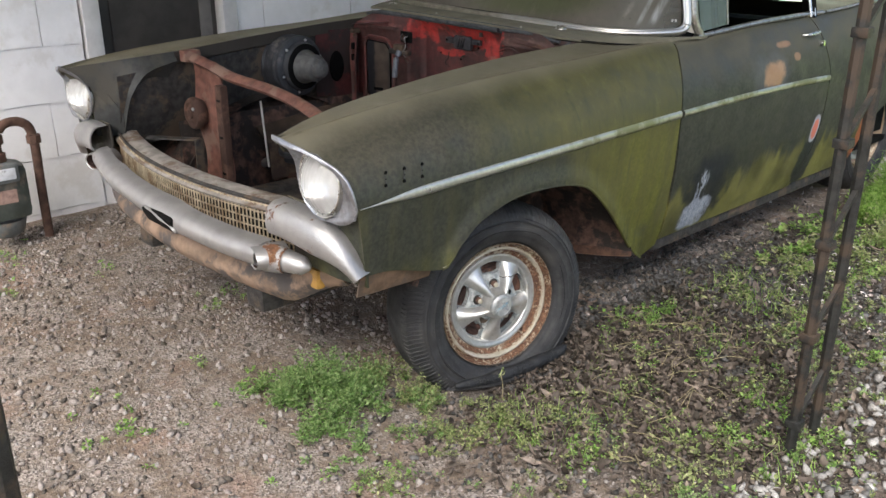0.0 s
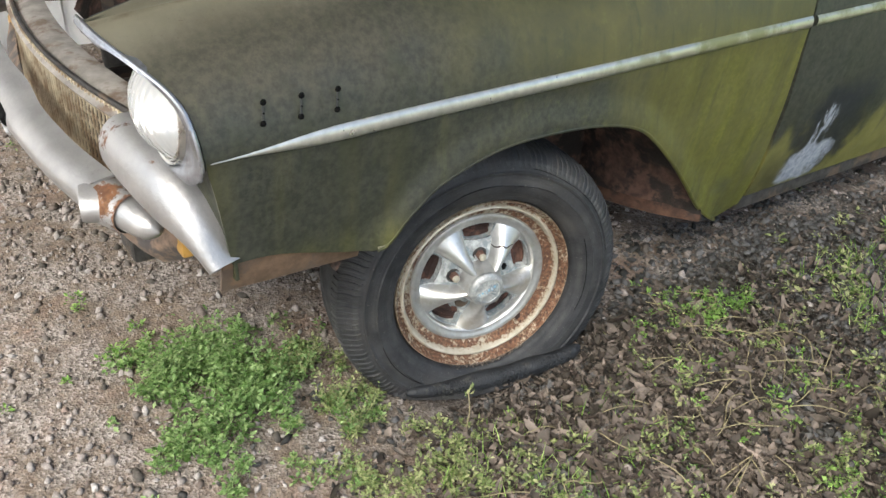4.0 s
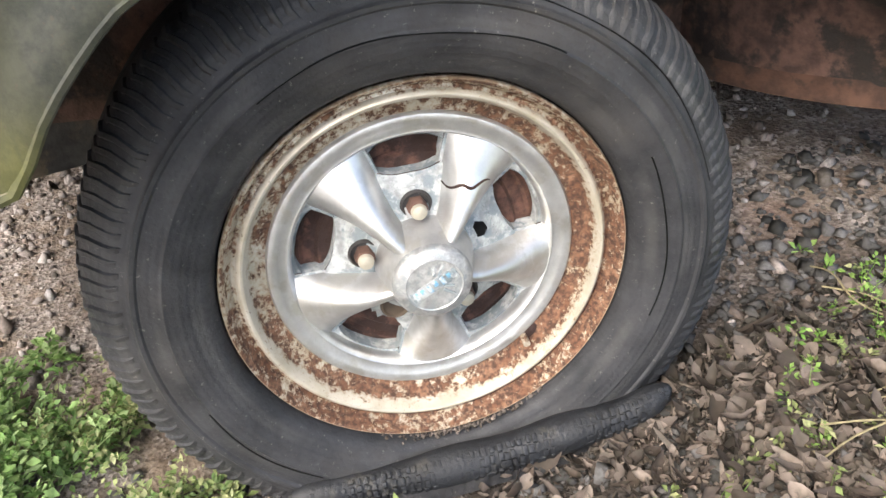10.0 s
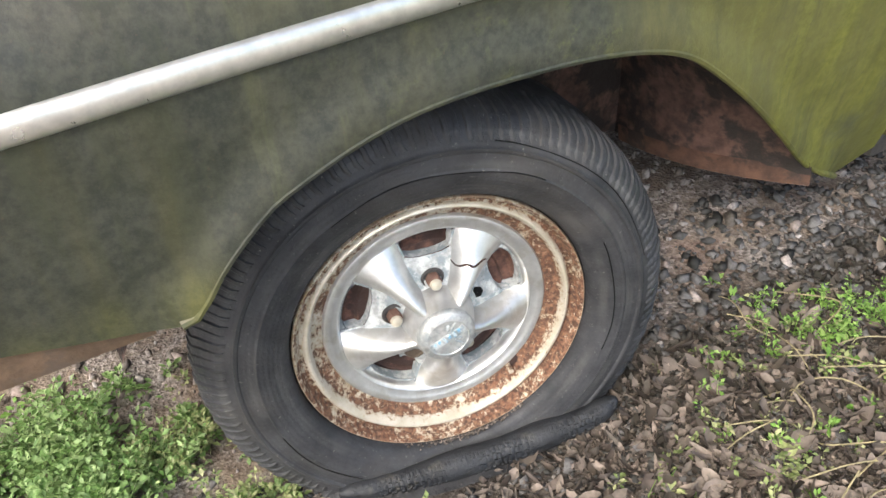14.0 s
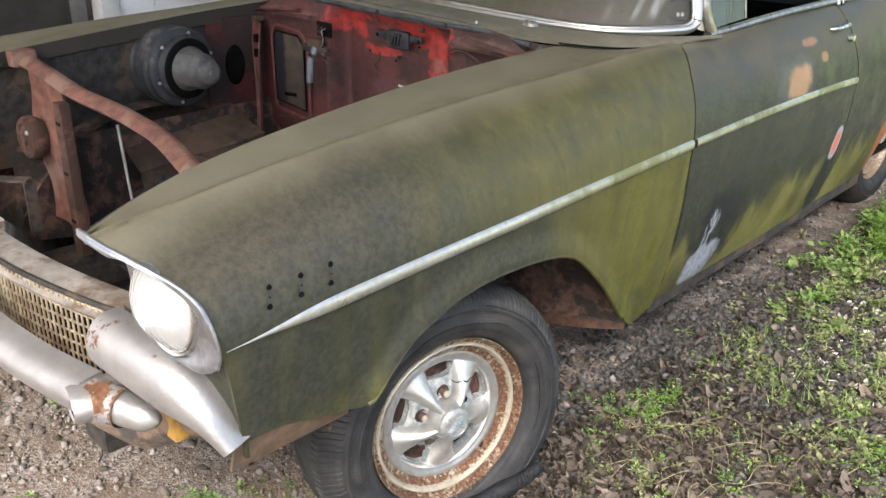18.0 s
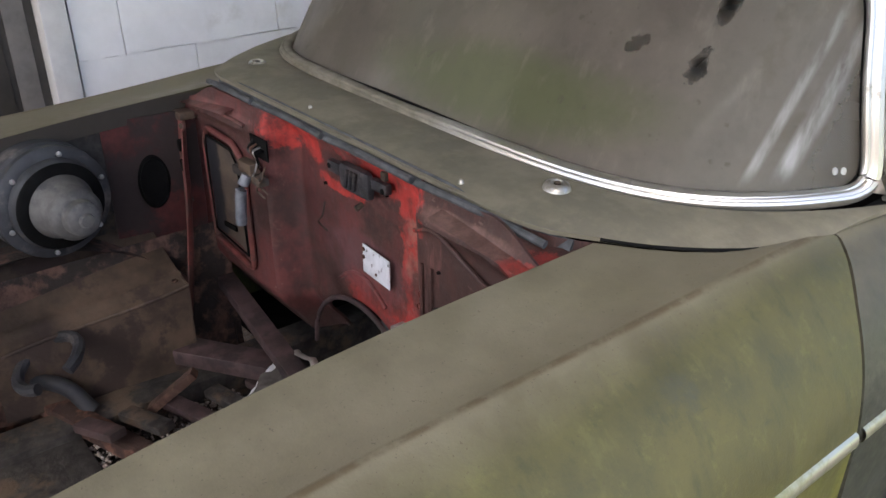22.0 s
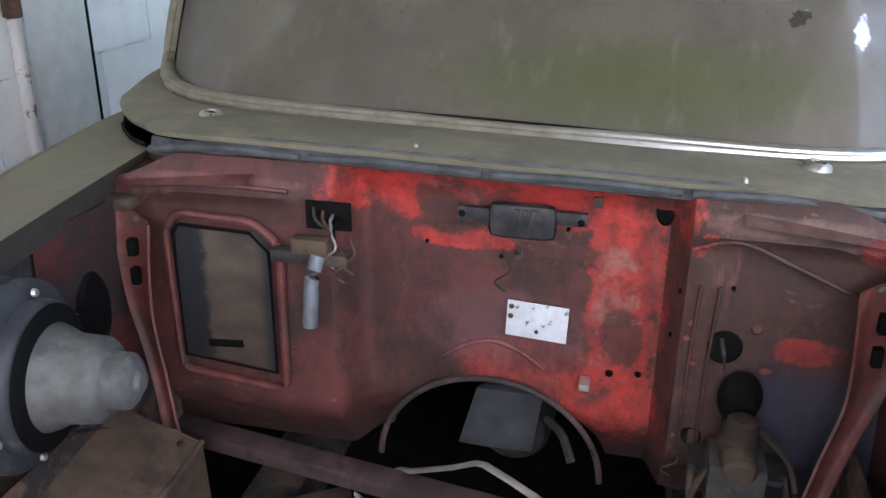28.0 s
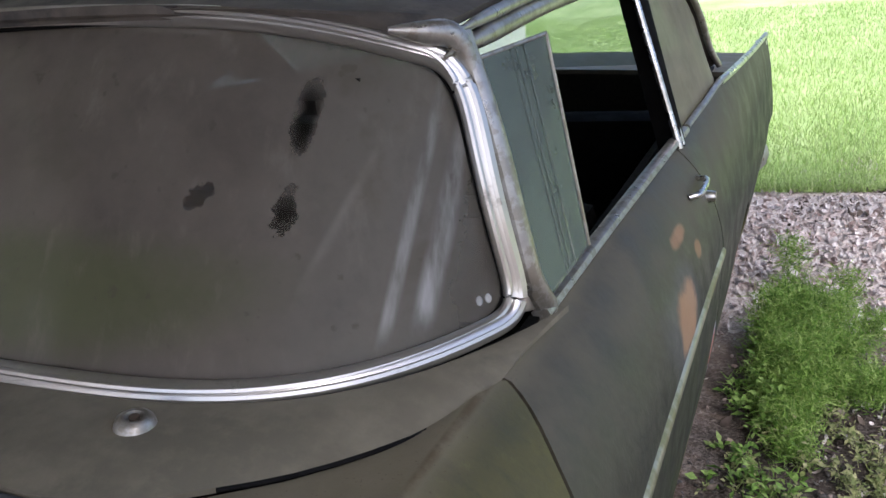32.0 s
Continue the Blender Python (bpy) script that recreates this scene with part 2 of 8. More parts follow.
def rust_metal(name, shine, rust=(0.17, 0.07, 0.03), amount=0.5, rough=0.3, metal=1.0, scale=26.0, pale=(0.2, 0.11, 0.05)):
    """Metal or paint with rust breaking through."""
    m, t, b = material(name)
    n = N(t)
    f = n.noise(scale, 9, 0.72)
    f = n.math("ADD", f, n.math("MULTIPLY", n.math("SUBTRACT", n.noise(scale * 0.22, 4), 0.5), 0.9))
    mask = n.ramp(f, 0.66 - amount * 0.35, 0.72 - amount * 0.35)
    red = n.mix(n.ramp(n.noise(scale * 3, 5), 0.35, 0.65), tuple(c * 0.5 for c in rust), n.mix(n.ramp(n.noise(scale * 1.3), 0.4, 0.7), rust, pale))
    light = n.mix(n.ramp(n.noise(scale * 0.7, 6), 0.3, 0.7), tuple(c * 0.8 for c in shine), shine)
    n.put(n.mix(mask, light, red), b.inputs["Base Color"])
    n.put(n.ramp(mask, 0, 1, metal, 0.0), b.inputs["Metallic"])
    n.put(n.ramp(n.math("ADD", mask, n.math("MULTIPLY", n.noise(scale * 2), 0.3)), 0, 1.2, rough, 0.92), b.inputs["Roughness"])
    n.bump(n.math("ADD", n.math("MULTIPLY", mask, -1.0), n.noise(scale * 6, 3)), 0.35, 0.003, b)
    return m


def spear_material():
    """Bright strip, wiped to the front, greyed under moss towards the rear."""
    m, t, b = material("mossy_chrome")
    n = N(t)
    x, y, z = n.xyz()
    moss = n.math("MULTIPLY", n.ramp(n.noise(7, 7, 0.65), 0.42, 0.58), n.ramp(y, -0.1, 0.5))
    bare = n.mix(n.ramp(n.noise(60), 0.3, 0.7), (0.5, 0.5, 0.47), (0.62, 0.61, 0.57))
    dull = n.mix(n.ramp(y, 0.0, 0.5), bare, (0.45, 0.44, 0.37))
    n.put(n.mix(moss, dull, (0.22, 0.225, 0.12)), b.inputs["Base Color"])
    n.put(n.ramp(moss, 0, 1, 0.8, 0.55), b.inputs["Metallic"])
    n.put(n.math("ADD", n.ramp(moss, 0, 1, 0.3, 0.5), n.ramp(n.noise(40), 0.2, 0.8, -0.04, 0.08)), b.inputs["Roughness"])
    n.bump(n.noise(240, 3), 0.06, 0.002, b)
    return m


paint = paint_material("weathered_paint")
door_paint = paint_material("weathered_door_paint", True)
black_paint = plain("dull_black_paint", (0.022, 0.023, 0.022), 0.6, 0, 0.4, 25, 0.2, (0.05, 0.045, 0.035), 0.35, 4)
roof_paint = plain("dirty_roof_paint", (0.085, 0.074, 0.06), 0.7, 0, 0.35, 14, 0.3, (0.035, 0.034, 0.032), 0.3, 5)
mossy_chrome = spear_material()
chrome = plain("dull_chrome", (0.66, 0.66, 0.64), 0.3, 1.0, 0.1, 60, 0.1, (0.45, 0.44, 0.39), 0.4, 30)
bumper_chrome = rust_metal("pitted_chrome", (0.4, 0.39, 0.385), amount=0.0, rough=0.42, scale=18, metal=0.7)
alloy = plain("dull_alloy", (0.54, 0.54, 0.53), 0.43, 0.82, 0.1, 45, 0.1, (0.48, 0.47, 0.44), 0.35, 25)
trim_chrome = plain("dusty_chrome", (0.38, 0.37, 0.34), 0.36, 0.75, 0.12, 60, 0.1, (0.28, 0.265, 0.225), 0.5, 40)
cowl_paint = plain("dusty_cowl_paint", (0.17, 0.155, 0.11), 0.8, 0, 0.15, 18, 0.3, (0.135, 0.125, 0.09), 0.4, 5)


def trim_material():
    """A bright moulding that lies under dust on the passenger's side."""
    m, t, b = material("half_dusty_moulding")
    n = N(t)
    x, y, z = n.xyz()
    bare = n.math("MULTIPLY", n.ramp(n.math("ADD", x, n.math("MULTIPLY", n.noise(6, 6, 0.7), 0.4)), 0.25, 0.6), n.ramp(n.noise(25, 5, 0.7), 0.2, 0.42))
    dust = n.mix(n.ramp(n.noise(30, 6), 0.3, 0.7), (0.15, 0.136, 0.1), (0.22, 0.2, 0.155))
    n.put(n.mix(bare, dust, (0.56, 0.55, 0.52)), b.inputs["Base Color"])
    n.put(n.ramp(bare, 0, 1, 0.0, 0.9), b.inputs["Metallic"])
    n.put(n.ramp(bare, 0, 1, 0.8, 0.3), b.inputs["Roughness"])
    n.bump(n.noise(150, 3), 0.1, 0.002, b)
    return m


moulding = trim_material()
bezel_chrome = plain("greyed_chrome", (0.31, 0.32, 0.35), 0.42, 0.85, 0.15, 50, 0.12, (0.24, 0.24, 0.25), 0.4, 24)
oxide = plain("chalky_alloy", (0.36, 0.37, 0.36), 0.8, 0.1, 0.35, 80, 0.5, (0.2, 0.23, 0.24), 0.5, 50)
def rim_material():
    """Cream-plated steel: rust along the lip and in the groove, worst low down."""
    m, t, b = material("rusty_rim")
    n = N(t)
    d = n.t.nodes.new("ShaderNodeVectorMath")
    d.operation = "DISTANCE"
    n.link(n.pos, d.inputs[0])
    d.inputs[1].default_value = (0.827, 0.021, 0.204)
    r = d.outputs["Value"]
    f = n.noise(90, 9, 0.78)
    wide = n.noise(8, 4, 0.6)
    lip = n.ramp(r, 0.1925, 0.1965, 0.0, 0.12)
    groove = n.math("MULTIPLY", n.ramp(r, 0.1855, 0.1825, 0.0, 1.0), n.ramp(r, 0.164, 0.172, 0.02, 0.12))
    crest = n.math("MULTIPLY", n.ramp(r, 0.1835, 0.187), n.ramp(r, 0.1935, 0.1905))
    x, y, z = n.xyz()
    low = n.ramp(n.math("SUBTRACT", z, n.math("MULTIPLY", y, 0.5)), 0.3, 0.05, -0.03, 0.06)
    f = n.math("ADD", n.math("ADD", f, lip), n.math("ADD", groove, low))
    f = n.math("ADD", f, n.math("MULTIPLY", n.math("SUBTRACT", wide, 0.5), 0.45))
    f = n.math("SUBTRACT", f, n.math("MULTIPLY", crest, 0.13))
    mask = n.ramp(f, 0.59, 0.64)
    stain = n.ramp(f, 0.5, 0.63)
    rusty = n.mix(n.ramp(n.noise(160, 5), 0.35, 0.65), (0.045, 0.021, 0.012), n.mix(n.ramp(n.noise(60), 0.4, 0.65), (0.13, 0.058, 0.03), (0.22, 0.12, 0.07)))
    cream = n.mix(n.ramp(n.noise(30, 6), 0.3, 0.7), (0.38, 0.34, 0.26), (0.52, 0.48, 0.4))
    col = n.mix(n.math("MULTIPLY", stain, 0.75), cream, (0.25, 0.16, 0.085))
    mask = n.math("MAXIMUM", mask, n.math("MULTIPLY", n.ramp(n.noise(240, 5, 0.75), 0.6, 0.66), n.ramp(n.noise(16, 4), 0.35, 0.6)))
    edge = n.ramp(r, 0.2078, 0.2088)
    mask = n.math("MULTIPLY", mask, n.ramp(edge, 0, 1, 1.0, 0.35))
    n.put(n.mix(mask, col, rusty), b.inputs["Base Color"])
    n.put(n.ramp(mask, 0, 1, 0.35, 0.0), b.inputs["Metallic"])
    n.put(n.ramp(mask, 0, 1, 0.36, 0.9), b.inputs["Roughness"])
    n.bump(n.math("ADD", n.math("MULTIPLY", mask, -1.0), n.math("MULTIPLY", n.noise(260, 3), 0.5)), 0.4, 0.002, b)
    return m


rim_steel = rim_material()
rust = plain("brown_rust", (0.09, 0.046, 0.032), 0.9, 0, 0.45, 30, 0.5, (0.05, 0.025, 0.017), 0.6, 9)
drum_rust = plain("dark_rust", (0.09, 0.042, 0.029), 0.9, 0, 0.5, 60, 0.5, (0.03, 0.014, 0.01), 0.6, 20)
primer = plain("red_primer", (0.15, 0.064, 0.046), 0.7, 0, 0.35, 26, 0.35, (0.2, 0.12, 0.09), 0.35, 9)
well_grime = plain("grimy_wheel_well", (0.09, 0.05, 0.038), 0.92, 0, 0.5, 34, 0.6, (0.022, 0.017, 0.014), 0.6, 11)
rocker_grime = plain("grimy_rocker", (0.07, 0.035, 0.022), 0.9, 0, 0.4, 30, 0.5, (0.03, 0.02, 0.015), 0.5, 16)
steel_dark = plain("grimy_steel", (0.035, 0.032, 0.03), 0.75, 0.2, 0.5, 35, 0.4, (0.09, 0.065, 0.045), 0.4, 8)
# black for trim and seams; also the darkness inside holes and cabin
black_void = plain("black_trim_and_shade", (0.004, 0.004, 0.004), 0.8, 0, 0.3, 30, 0.2)
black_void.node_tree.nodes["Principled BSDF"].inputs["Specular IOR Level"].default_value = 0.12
iron = plain("black_iron", (0.018, 0.018, 0.017), 0.55, 0.3, 0.5, 40, 0.4, (0.05, 0.035, 0.025), 0.4, 12)
rubber_seal = plain("grey_rubber", (0.06, 0.065, 0.07), 0.75, 0, 0.4, 30, 0.3)
wall_white = plain("white_siding", (0.9, 0.89, 0.9), 0.6, 0, 0.04, 8, 0.3, (0.8, 0.78, 0.77), 0.2, 2.5)
trim_white = plain("white_trim", (0.66, 0.65, 0.64), 0.6, 0, 0.08, 12, 0.2)
dark_door = plain("brown_door", (0.05, 0.045, 0.04), 0.6, 0, 0.25, 8, 0.2)
meter_grey = plain("grey_meter_paint", (0.13, 0.14, 0.14), 0.6, 0, 0.3, 18, 0.2, (0.22, 0.17, 0.13), 0.3, 14)
pipe_rust = plain("rusty_pipe", (0.1, 0.055, 0.04), 0.85, 0.1, 0.4, 25, 0.4)
roof_board = plain("carport_ceiling_board", (0.3, 0.29, 0.28), 0.8, 0, 0.2, 6, 0.2)


def rubber_material():
    """Weathered rubber, with fine rings round the hub."""
    m, t, b = material("old_tyre_rubber")
    n = N(t)
    d = t.nodes.new("ShaderNodeVectorMath")
    d.operation = "DISTANCE"
    n.link(n.pos, d.inputs[0])
    d.inputs[1].default_value = (0.827, 0.021, 0.204)
    ring = n.math("SINE", n.math("MULTIPLY", d.outputs["Value"], 900.0))
    wide = n.math("SINE", n.math("MULTIPLY", d.outputs["Value"], 170.0))
    col = n.mix(n.ramp(n.noise(14, 7, 0.7), 0.3, 0.7), (0.008, 0.0085, 0.010), (0.03, 0.03, 0.032))
    col = n.mix(n.ramp(n.noise(5, 6, 0.65), 0.5, 0.75, 0.0, 0.6), col, (0.045, 0.04, 0.034))
    col = n.mix(n.math("MULTIPLY", n.ramp(wide, 0.2, 1.0), n.ramp(n.noise(9, 5), 0.4, 0.65, 0.0, 0.35)), col, (0.075, 0.072, 0.066))
    col = n.mix(n.ramp(n.noise(150, 5, 0.75), 0.61, 0.72, 0.0, 0.8), col, (0.17, 0.16, 0.14))
    n.put(col, b.inputs["Base Color"])
    n.put(n.ramp(n.noise(20, 5), 0.3, 0.7, 0.55, 0.8), b.inputs["Roughness"])
    relief = n.math("ADD", n.noise(220, 3), n.math("MULTIPLY", n.voronoi(120, "DISTANCE_TO_EDGE"), 0.4))
    n.bump(n.math("ADD", relief, n.math("MULTIPLY", ring, 0.12)), 0.45, 0.002, b)
    return m


rubber = rubber_material()


def ground_material():
    """Trodden soil with grit: reddish-grey by the wall, dark humus along the driver's side."""
    m, t, b = material("gravelly_soil")
    n = N(t)
    x, y, z = n.xyz()
    grey = n.xyz(n.voronoi(170, out="Color"))[0]
    grit = n.mix(grey, (0.07, 0.058, 0.05), (0.36, 0.32, 0.29))
    earth = n.mix(n.ramp(n.noise(34, 8, 0.75), 0.3, 0.7), (0.075, 0.056, 0.042), (0.22, 0.17, 0.13))
    col = n.mix(n.ramp(n.noise(9, 8, 0.75), 0.38, 0.62), earth, grit)
    col = n.mix(n.ramp(n.noise(2.6, 6, 0.65), 0.52, 0.68, 0.0, 0.7), col, n.mix(grey, (0.14, 0.09, 0.065), (0.32, 0.225, 0.185)))
    wob = n.math("MULTIPLY", n.math("SUBTRACT", n.noise(4, 6, 0.7), 0.5), 0.8)
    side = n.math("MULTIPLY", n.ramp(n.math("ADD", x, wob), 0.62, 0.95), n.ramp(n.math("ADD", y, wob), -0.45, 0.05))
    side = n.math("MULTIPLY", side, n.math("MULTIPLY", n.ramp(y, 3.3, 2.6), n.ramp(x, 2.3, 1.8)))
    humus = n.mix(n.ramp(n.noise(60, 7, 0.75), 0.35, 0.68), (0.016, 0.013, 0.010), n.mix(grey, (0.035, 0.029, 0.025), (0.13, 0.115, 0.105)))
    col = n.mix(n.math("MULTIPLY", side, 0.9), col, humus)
    # paler soil behind the car: open daylight there put into the colour
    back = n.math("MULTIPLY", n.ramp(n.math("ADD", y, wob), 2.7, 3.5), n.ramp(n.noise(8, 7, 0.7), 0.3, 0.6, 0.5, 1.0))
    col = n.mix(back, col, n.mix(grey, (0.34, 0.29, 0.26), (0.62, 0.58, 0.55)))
    n.put(col, b.inputs["Base Color"])
    b.inputs["Roughness"].default_value = 0.95
    b.inputs["Specular IOR Level"].default_value = 0.2
    n.bump(n.math("ADD", n.math("MULTIPLY", n.voronoi(170), 0.6), n.noise(60, 7, 0.7)), 0.6, 0.008, b)
    return m


def island_material(name, colours, rough=0.8, grain=150.0, through=0.0):
    """Pieces that each take their own colour."""
    m, t, b = material(name)
    n = N(t)
    r = n.t.nodes.new("ShaderNodeValToRGB")
    r.color_ramp.interpolation = "LINEAR"
    while len(r.color_ramp.elements) < len(colours):
        r.color_ramp.elements.new(0.5)
    for k, c in enumerate(colours):
        r.color_ramp.elements[k].position = k / (len(colours) - 1)
        r.color_ramp.elements[k].color = (*c, 1)
    n.link(n.island(), r.inputs[0])
    col = n.mix(n.ramp(n.noise(grain, 4), 0.3, 0.75), r.outputs[0], n.mix(0.55, r.outputs[0], (0.03, 0.03, 0.02)))
    n.put(col, b.inputs["Base Color"])
    b.inputs["Roughness"].default_value = rough
    b.inputs["Specular IOR Level"].default_value = 0.25
    if through:
        tr = t.nodes.new("ShaderNodeBsdfTranslucent")
        n.link(col, tr.inputs[0])
        mx = t.nodes.new("ShaderNodeMixShader")
        mx.inputs[0].default_value = through
        n.link(b.outputs[0], mx.inputs[1])
        n.link(tr.outputs[0], mx.inputs[2])
        n.link(mx.outputs[0], t.nodes["Material Output"].inputs[0])
    return m


soil = ground_material()
stone_mat = island_material("gravel_stone", ((0.07, 0.06, 0.052), (0.2, 0.17, 0.15), (0.33, 0.29, 0.27), (0.12, 0.09, 0.075), (0.42, 0.39, 0.37), (0.24, 0.18, 0.155)), 0.85, 220)
weed_mat = island_material("weed_leaf", ((0.1, 0.21, 0.035), (0.2, 0.37, 0.07), (0.34, 0.5, 0.15), (0.15, 0.28, 0.05)), 0.55, 90, 0.35)
lush_weed = island_material("lush_weed_leaf", ((0.09, 0.18, 0.04), (0.2, 0.33, 0.1), (0.35, 0.47, 0.2), (0.13, 0.23, 0.06)), 0.5, 90, 0.35)
pale_weed = island_material("pale_weed_leaf", ((0.16, 0.21, 0.07), (0.3, 0.34, 0.14), (0.42, 0.43, 0.22), (0.12, 0.18, 0.05), (0.25, 0.3, 0.11)), 0.65, 90, 0.25)
grass_mat = island_material("grass_blade", ((0.3, 0.47, 0.12), (0.45, 0.63, 0.22), (0.6, 0.73, 0.36)), 0.6, 60, 0.3)
fern_mat = island_material("fern_leaf", ((0.11, 0.23, 0.035), (0.27, 0.46, 0.09), (0.46, 0.62, 0.2)), 0.6, 60, 0.45)
dry_leaf = island_material("dry_leaf", ((0.02, 0.015, 0.012), (0.075, 0.056, 0.045), (0.16, 0.13, 0.112), (0.035, 0.026, 0.022), (0.26, 0.21, 0.175), (0.1, 0.082, 0.071)), 0.75, 60, 0.1)


def glass_material(name, film, amount, tint=(0.8, 0.9, 0.86)):
    """Glass under a film of dirt: the film is matt, the wiped places are clear."""
    m, t, b = material(name)
    n = N(t)
    x, y, z = n.xyz()
    mid = n.noise(9, 6, 0.65)
    col = n.mix(n.ramp(mid, 0.3, 0.7), tuple(c * 0.8 for c in film), film)
    b.inputs["Roughness"].default_value = 0.8
    b.inputs["Specular IOR Level"].default_value = 0.25
    clear = t.nodes.new("ShaderNodeBsdfTransparent")
    clear.inputs[0].default_value = (*tint, 1)
    gloss = t.nodes.new("ShaderNodeBsdfGlossy")
    gloss.inputs["Color"].default_value = (0.6, 0.62, 0.62, 1)
    gloss.inputs["Roughness"].default_value = 0.05
    lw = t.nodes.new("ShaderNodeFresnel")
    lw.inputs[0].default_value = 1.45
    pane = t.nodes.new("ShaderNodeMixShader")
    n.link(lw.outputs[0], pane.inputs[0])
    n.link(clear.outputs[0], pane.inputs[1])
    n.link(gloss.outputs[0], pane.inputs[2])
    mx = t.nodes.new("ShaderNodeMixShader")
    mask = n.ramp(n.noise(14, 6, 0.7), 0.1, 0.6, amount * 0.8, amount)
    return m, t, b, n, col, mask, pane, mx


def finish_glass(m, t, b, n, col, mask, pane, mx):
    n.put(col, b.inputs["Base Color"])
    n.put(mask, mx.inputs[0])
    n.link(pane.outputs[0], mx.inputs[1])
    n.link(b.outputs[0], mx.inputs[2])
    n.link(mx.outputs[0], t.nodes["Material Output"].inputs[0])
    return m


def windshield_material():
    m, t, b, n, col, mask, pane, mx = glass_material("dusty_windshield", (0.118, 0.103, 0.083), 0.95)
    x, y, z = n.xyz()

    def spot(x0, z0, rx, rz, wob=0.6, soft=0.1):
        a = n.math("DIVIDE", n.math("SUBTRACT", x, x0), rx)
        c = n.math("DIVIDE", n.math("SUBTRACT", z, z0), rz)
        d = n.math("ADD", n.math("POWER", n.math("ABSOLUTE", a), 2), n.math("POWER", n.math("ABSOLUTE", c), 2))
        d = n.math("ADD", d, n.math("MULTIPLY", n.math("SUBTRACT", n.noise(40, 5, 0.7), 0.5), wob * 3))
        return n.ramp(d, 1.2 + soft, 0.8 - soft)

    # moss low in the middle, a darker clean side, drips and wiped marks
    col = n.mix(n.math("MULTIPLY", spot(0.2, 1.09, 0.3, 0.06, 0.35, 0.75), 0.85), col, (0.078, 0.088, 0.04))
    col = n.mix(n.math("MULTIPLY", spot(-0.06, 1.17, 0.1, 0.05, 0.8, 0.7), 0.6), col, (0.09, 0.085, 0.065))
    col = n.mix(n.math("MULTIPLY", n.ramp(x, 0.45, 0.7), 0.55), col, (0.13, 0.13, 0.11))
    col = n.mix(n.math("MULTIPLY", n.ramp(n.noise(38, 3, 0.5), 0.66, 0.74), 0.6), col, (0.07, 0.06, 0.045))
    blotch = n.math("MULTIPLY", n.ramp(n.noise(7, 5, 0.6), 0.52, 0.66), n.ramp(n.noise(28, 5, 0.65), 0.35, 0.65, 0.3, 1.0))
    col = n.mix(n.math("MULTIPLY", blotch, 0.55), col, (0.085, 0.076, 0.055))
    col = n.mix(n.math("MULTIPLY", n.ramp(n.noise(22, 5, 0.6, n.stretch(1.5, 1, 0.15)), 0.55, 0.75), 0.3), col, (0.19, 0.175, 0.14))
    hole = n.math("MAXIMUM", n.math("MULTIPLY", spot(0.444, 1.19, 0.013, 0.011, 2.6, 0.5), 0.75), n.math("MULTIPLY", spot(0.545, 1.168, 0.012, 0.024, 1.6, 0.5), 0.9))
    hole = n.math("MAXIMUM", hole, n.math("MULTIPLY", spot(0.548, 1.262, 0.014, 0.036, 0.9, 0.6), 0.95))
    hole = n.math("MAXIMUM", hole, n.math("MULTIPLY", n.ramp(x, 0.66, 0.75), 0.35))
    # pale streaks down the curved end: reflected light painted into the film
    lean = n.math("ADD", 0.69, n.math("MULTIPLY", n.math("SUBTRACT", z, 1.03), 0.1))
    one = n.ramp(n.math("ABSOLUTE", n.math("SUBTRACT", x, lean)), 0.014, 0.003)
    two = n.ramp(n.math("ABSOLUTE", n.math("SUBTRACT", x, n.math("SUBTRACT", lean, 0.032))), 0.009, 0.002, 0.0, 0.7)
    glare = n.math("MULTIPLY", n.math("MAXIMUM", one, two), n.ramp(n.noise(30, 4, 0.6, n.stretch(1.6, 0.5, 0.1)), 0.3, 0.75))
    glare = n.math("MULTIPLY", glare, n.math("MULTIPLY", n.ramp(z, 1.0, 1.04), n.ramp(z, 1.34, 1.2)))
    col = n.mix(n.math("MULTIPLY", glare, 0.8), col, (0.42, 0.43, 0.42))
    mask = n.math("MULTIPLY", mask, n.math("SUBTRACT", 1.0, n.math("MULTIPLY", hole, 1.0)))
    return finish_glass(m, t, b, n, col, mask, pane, mx)


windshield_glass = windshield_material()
side_glass = finish_glass(*glass_material("dirty_side_glass", (0.19, 0.24, 0.21), 0.55))
quarter_glass = finish_glass(*glass_material("dusty_side_glass", (0.24, 0.23, 0.16), 0.9))
# pale teal film holds the light and reflections in the rear glass
rear_glass = finish_glass(*glass_material("pale_rear_glass", (0.5, 0.58, 0.57), 0.45))


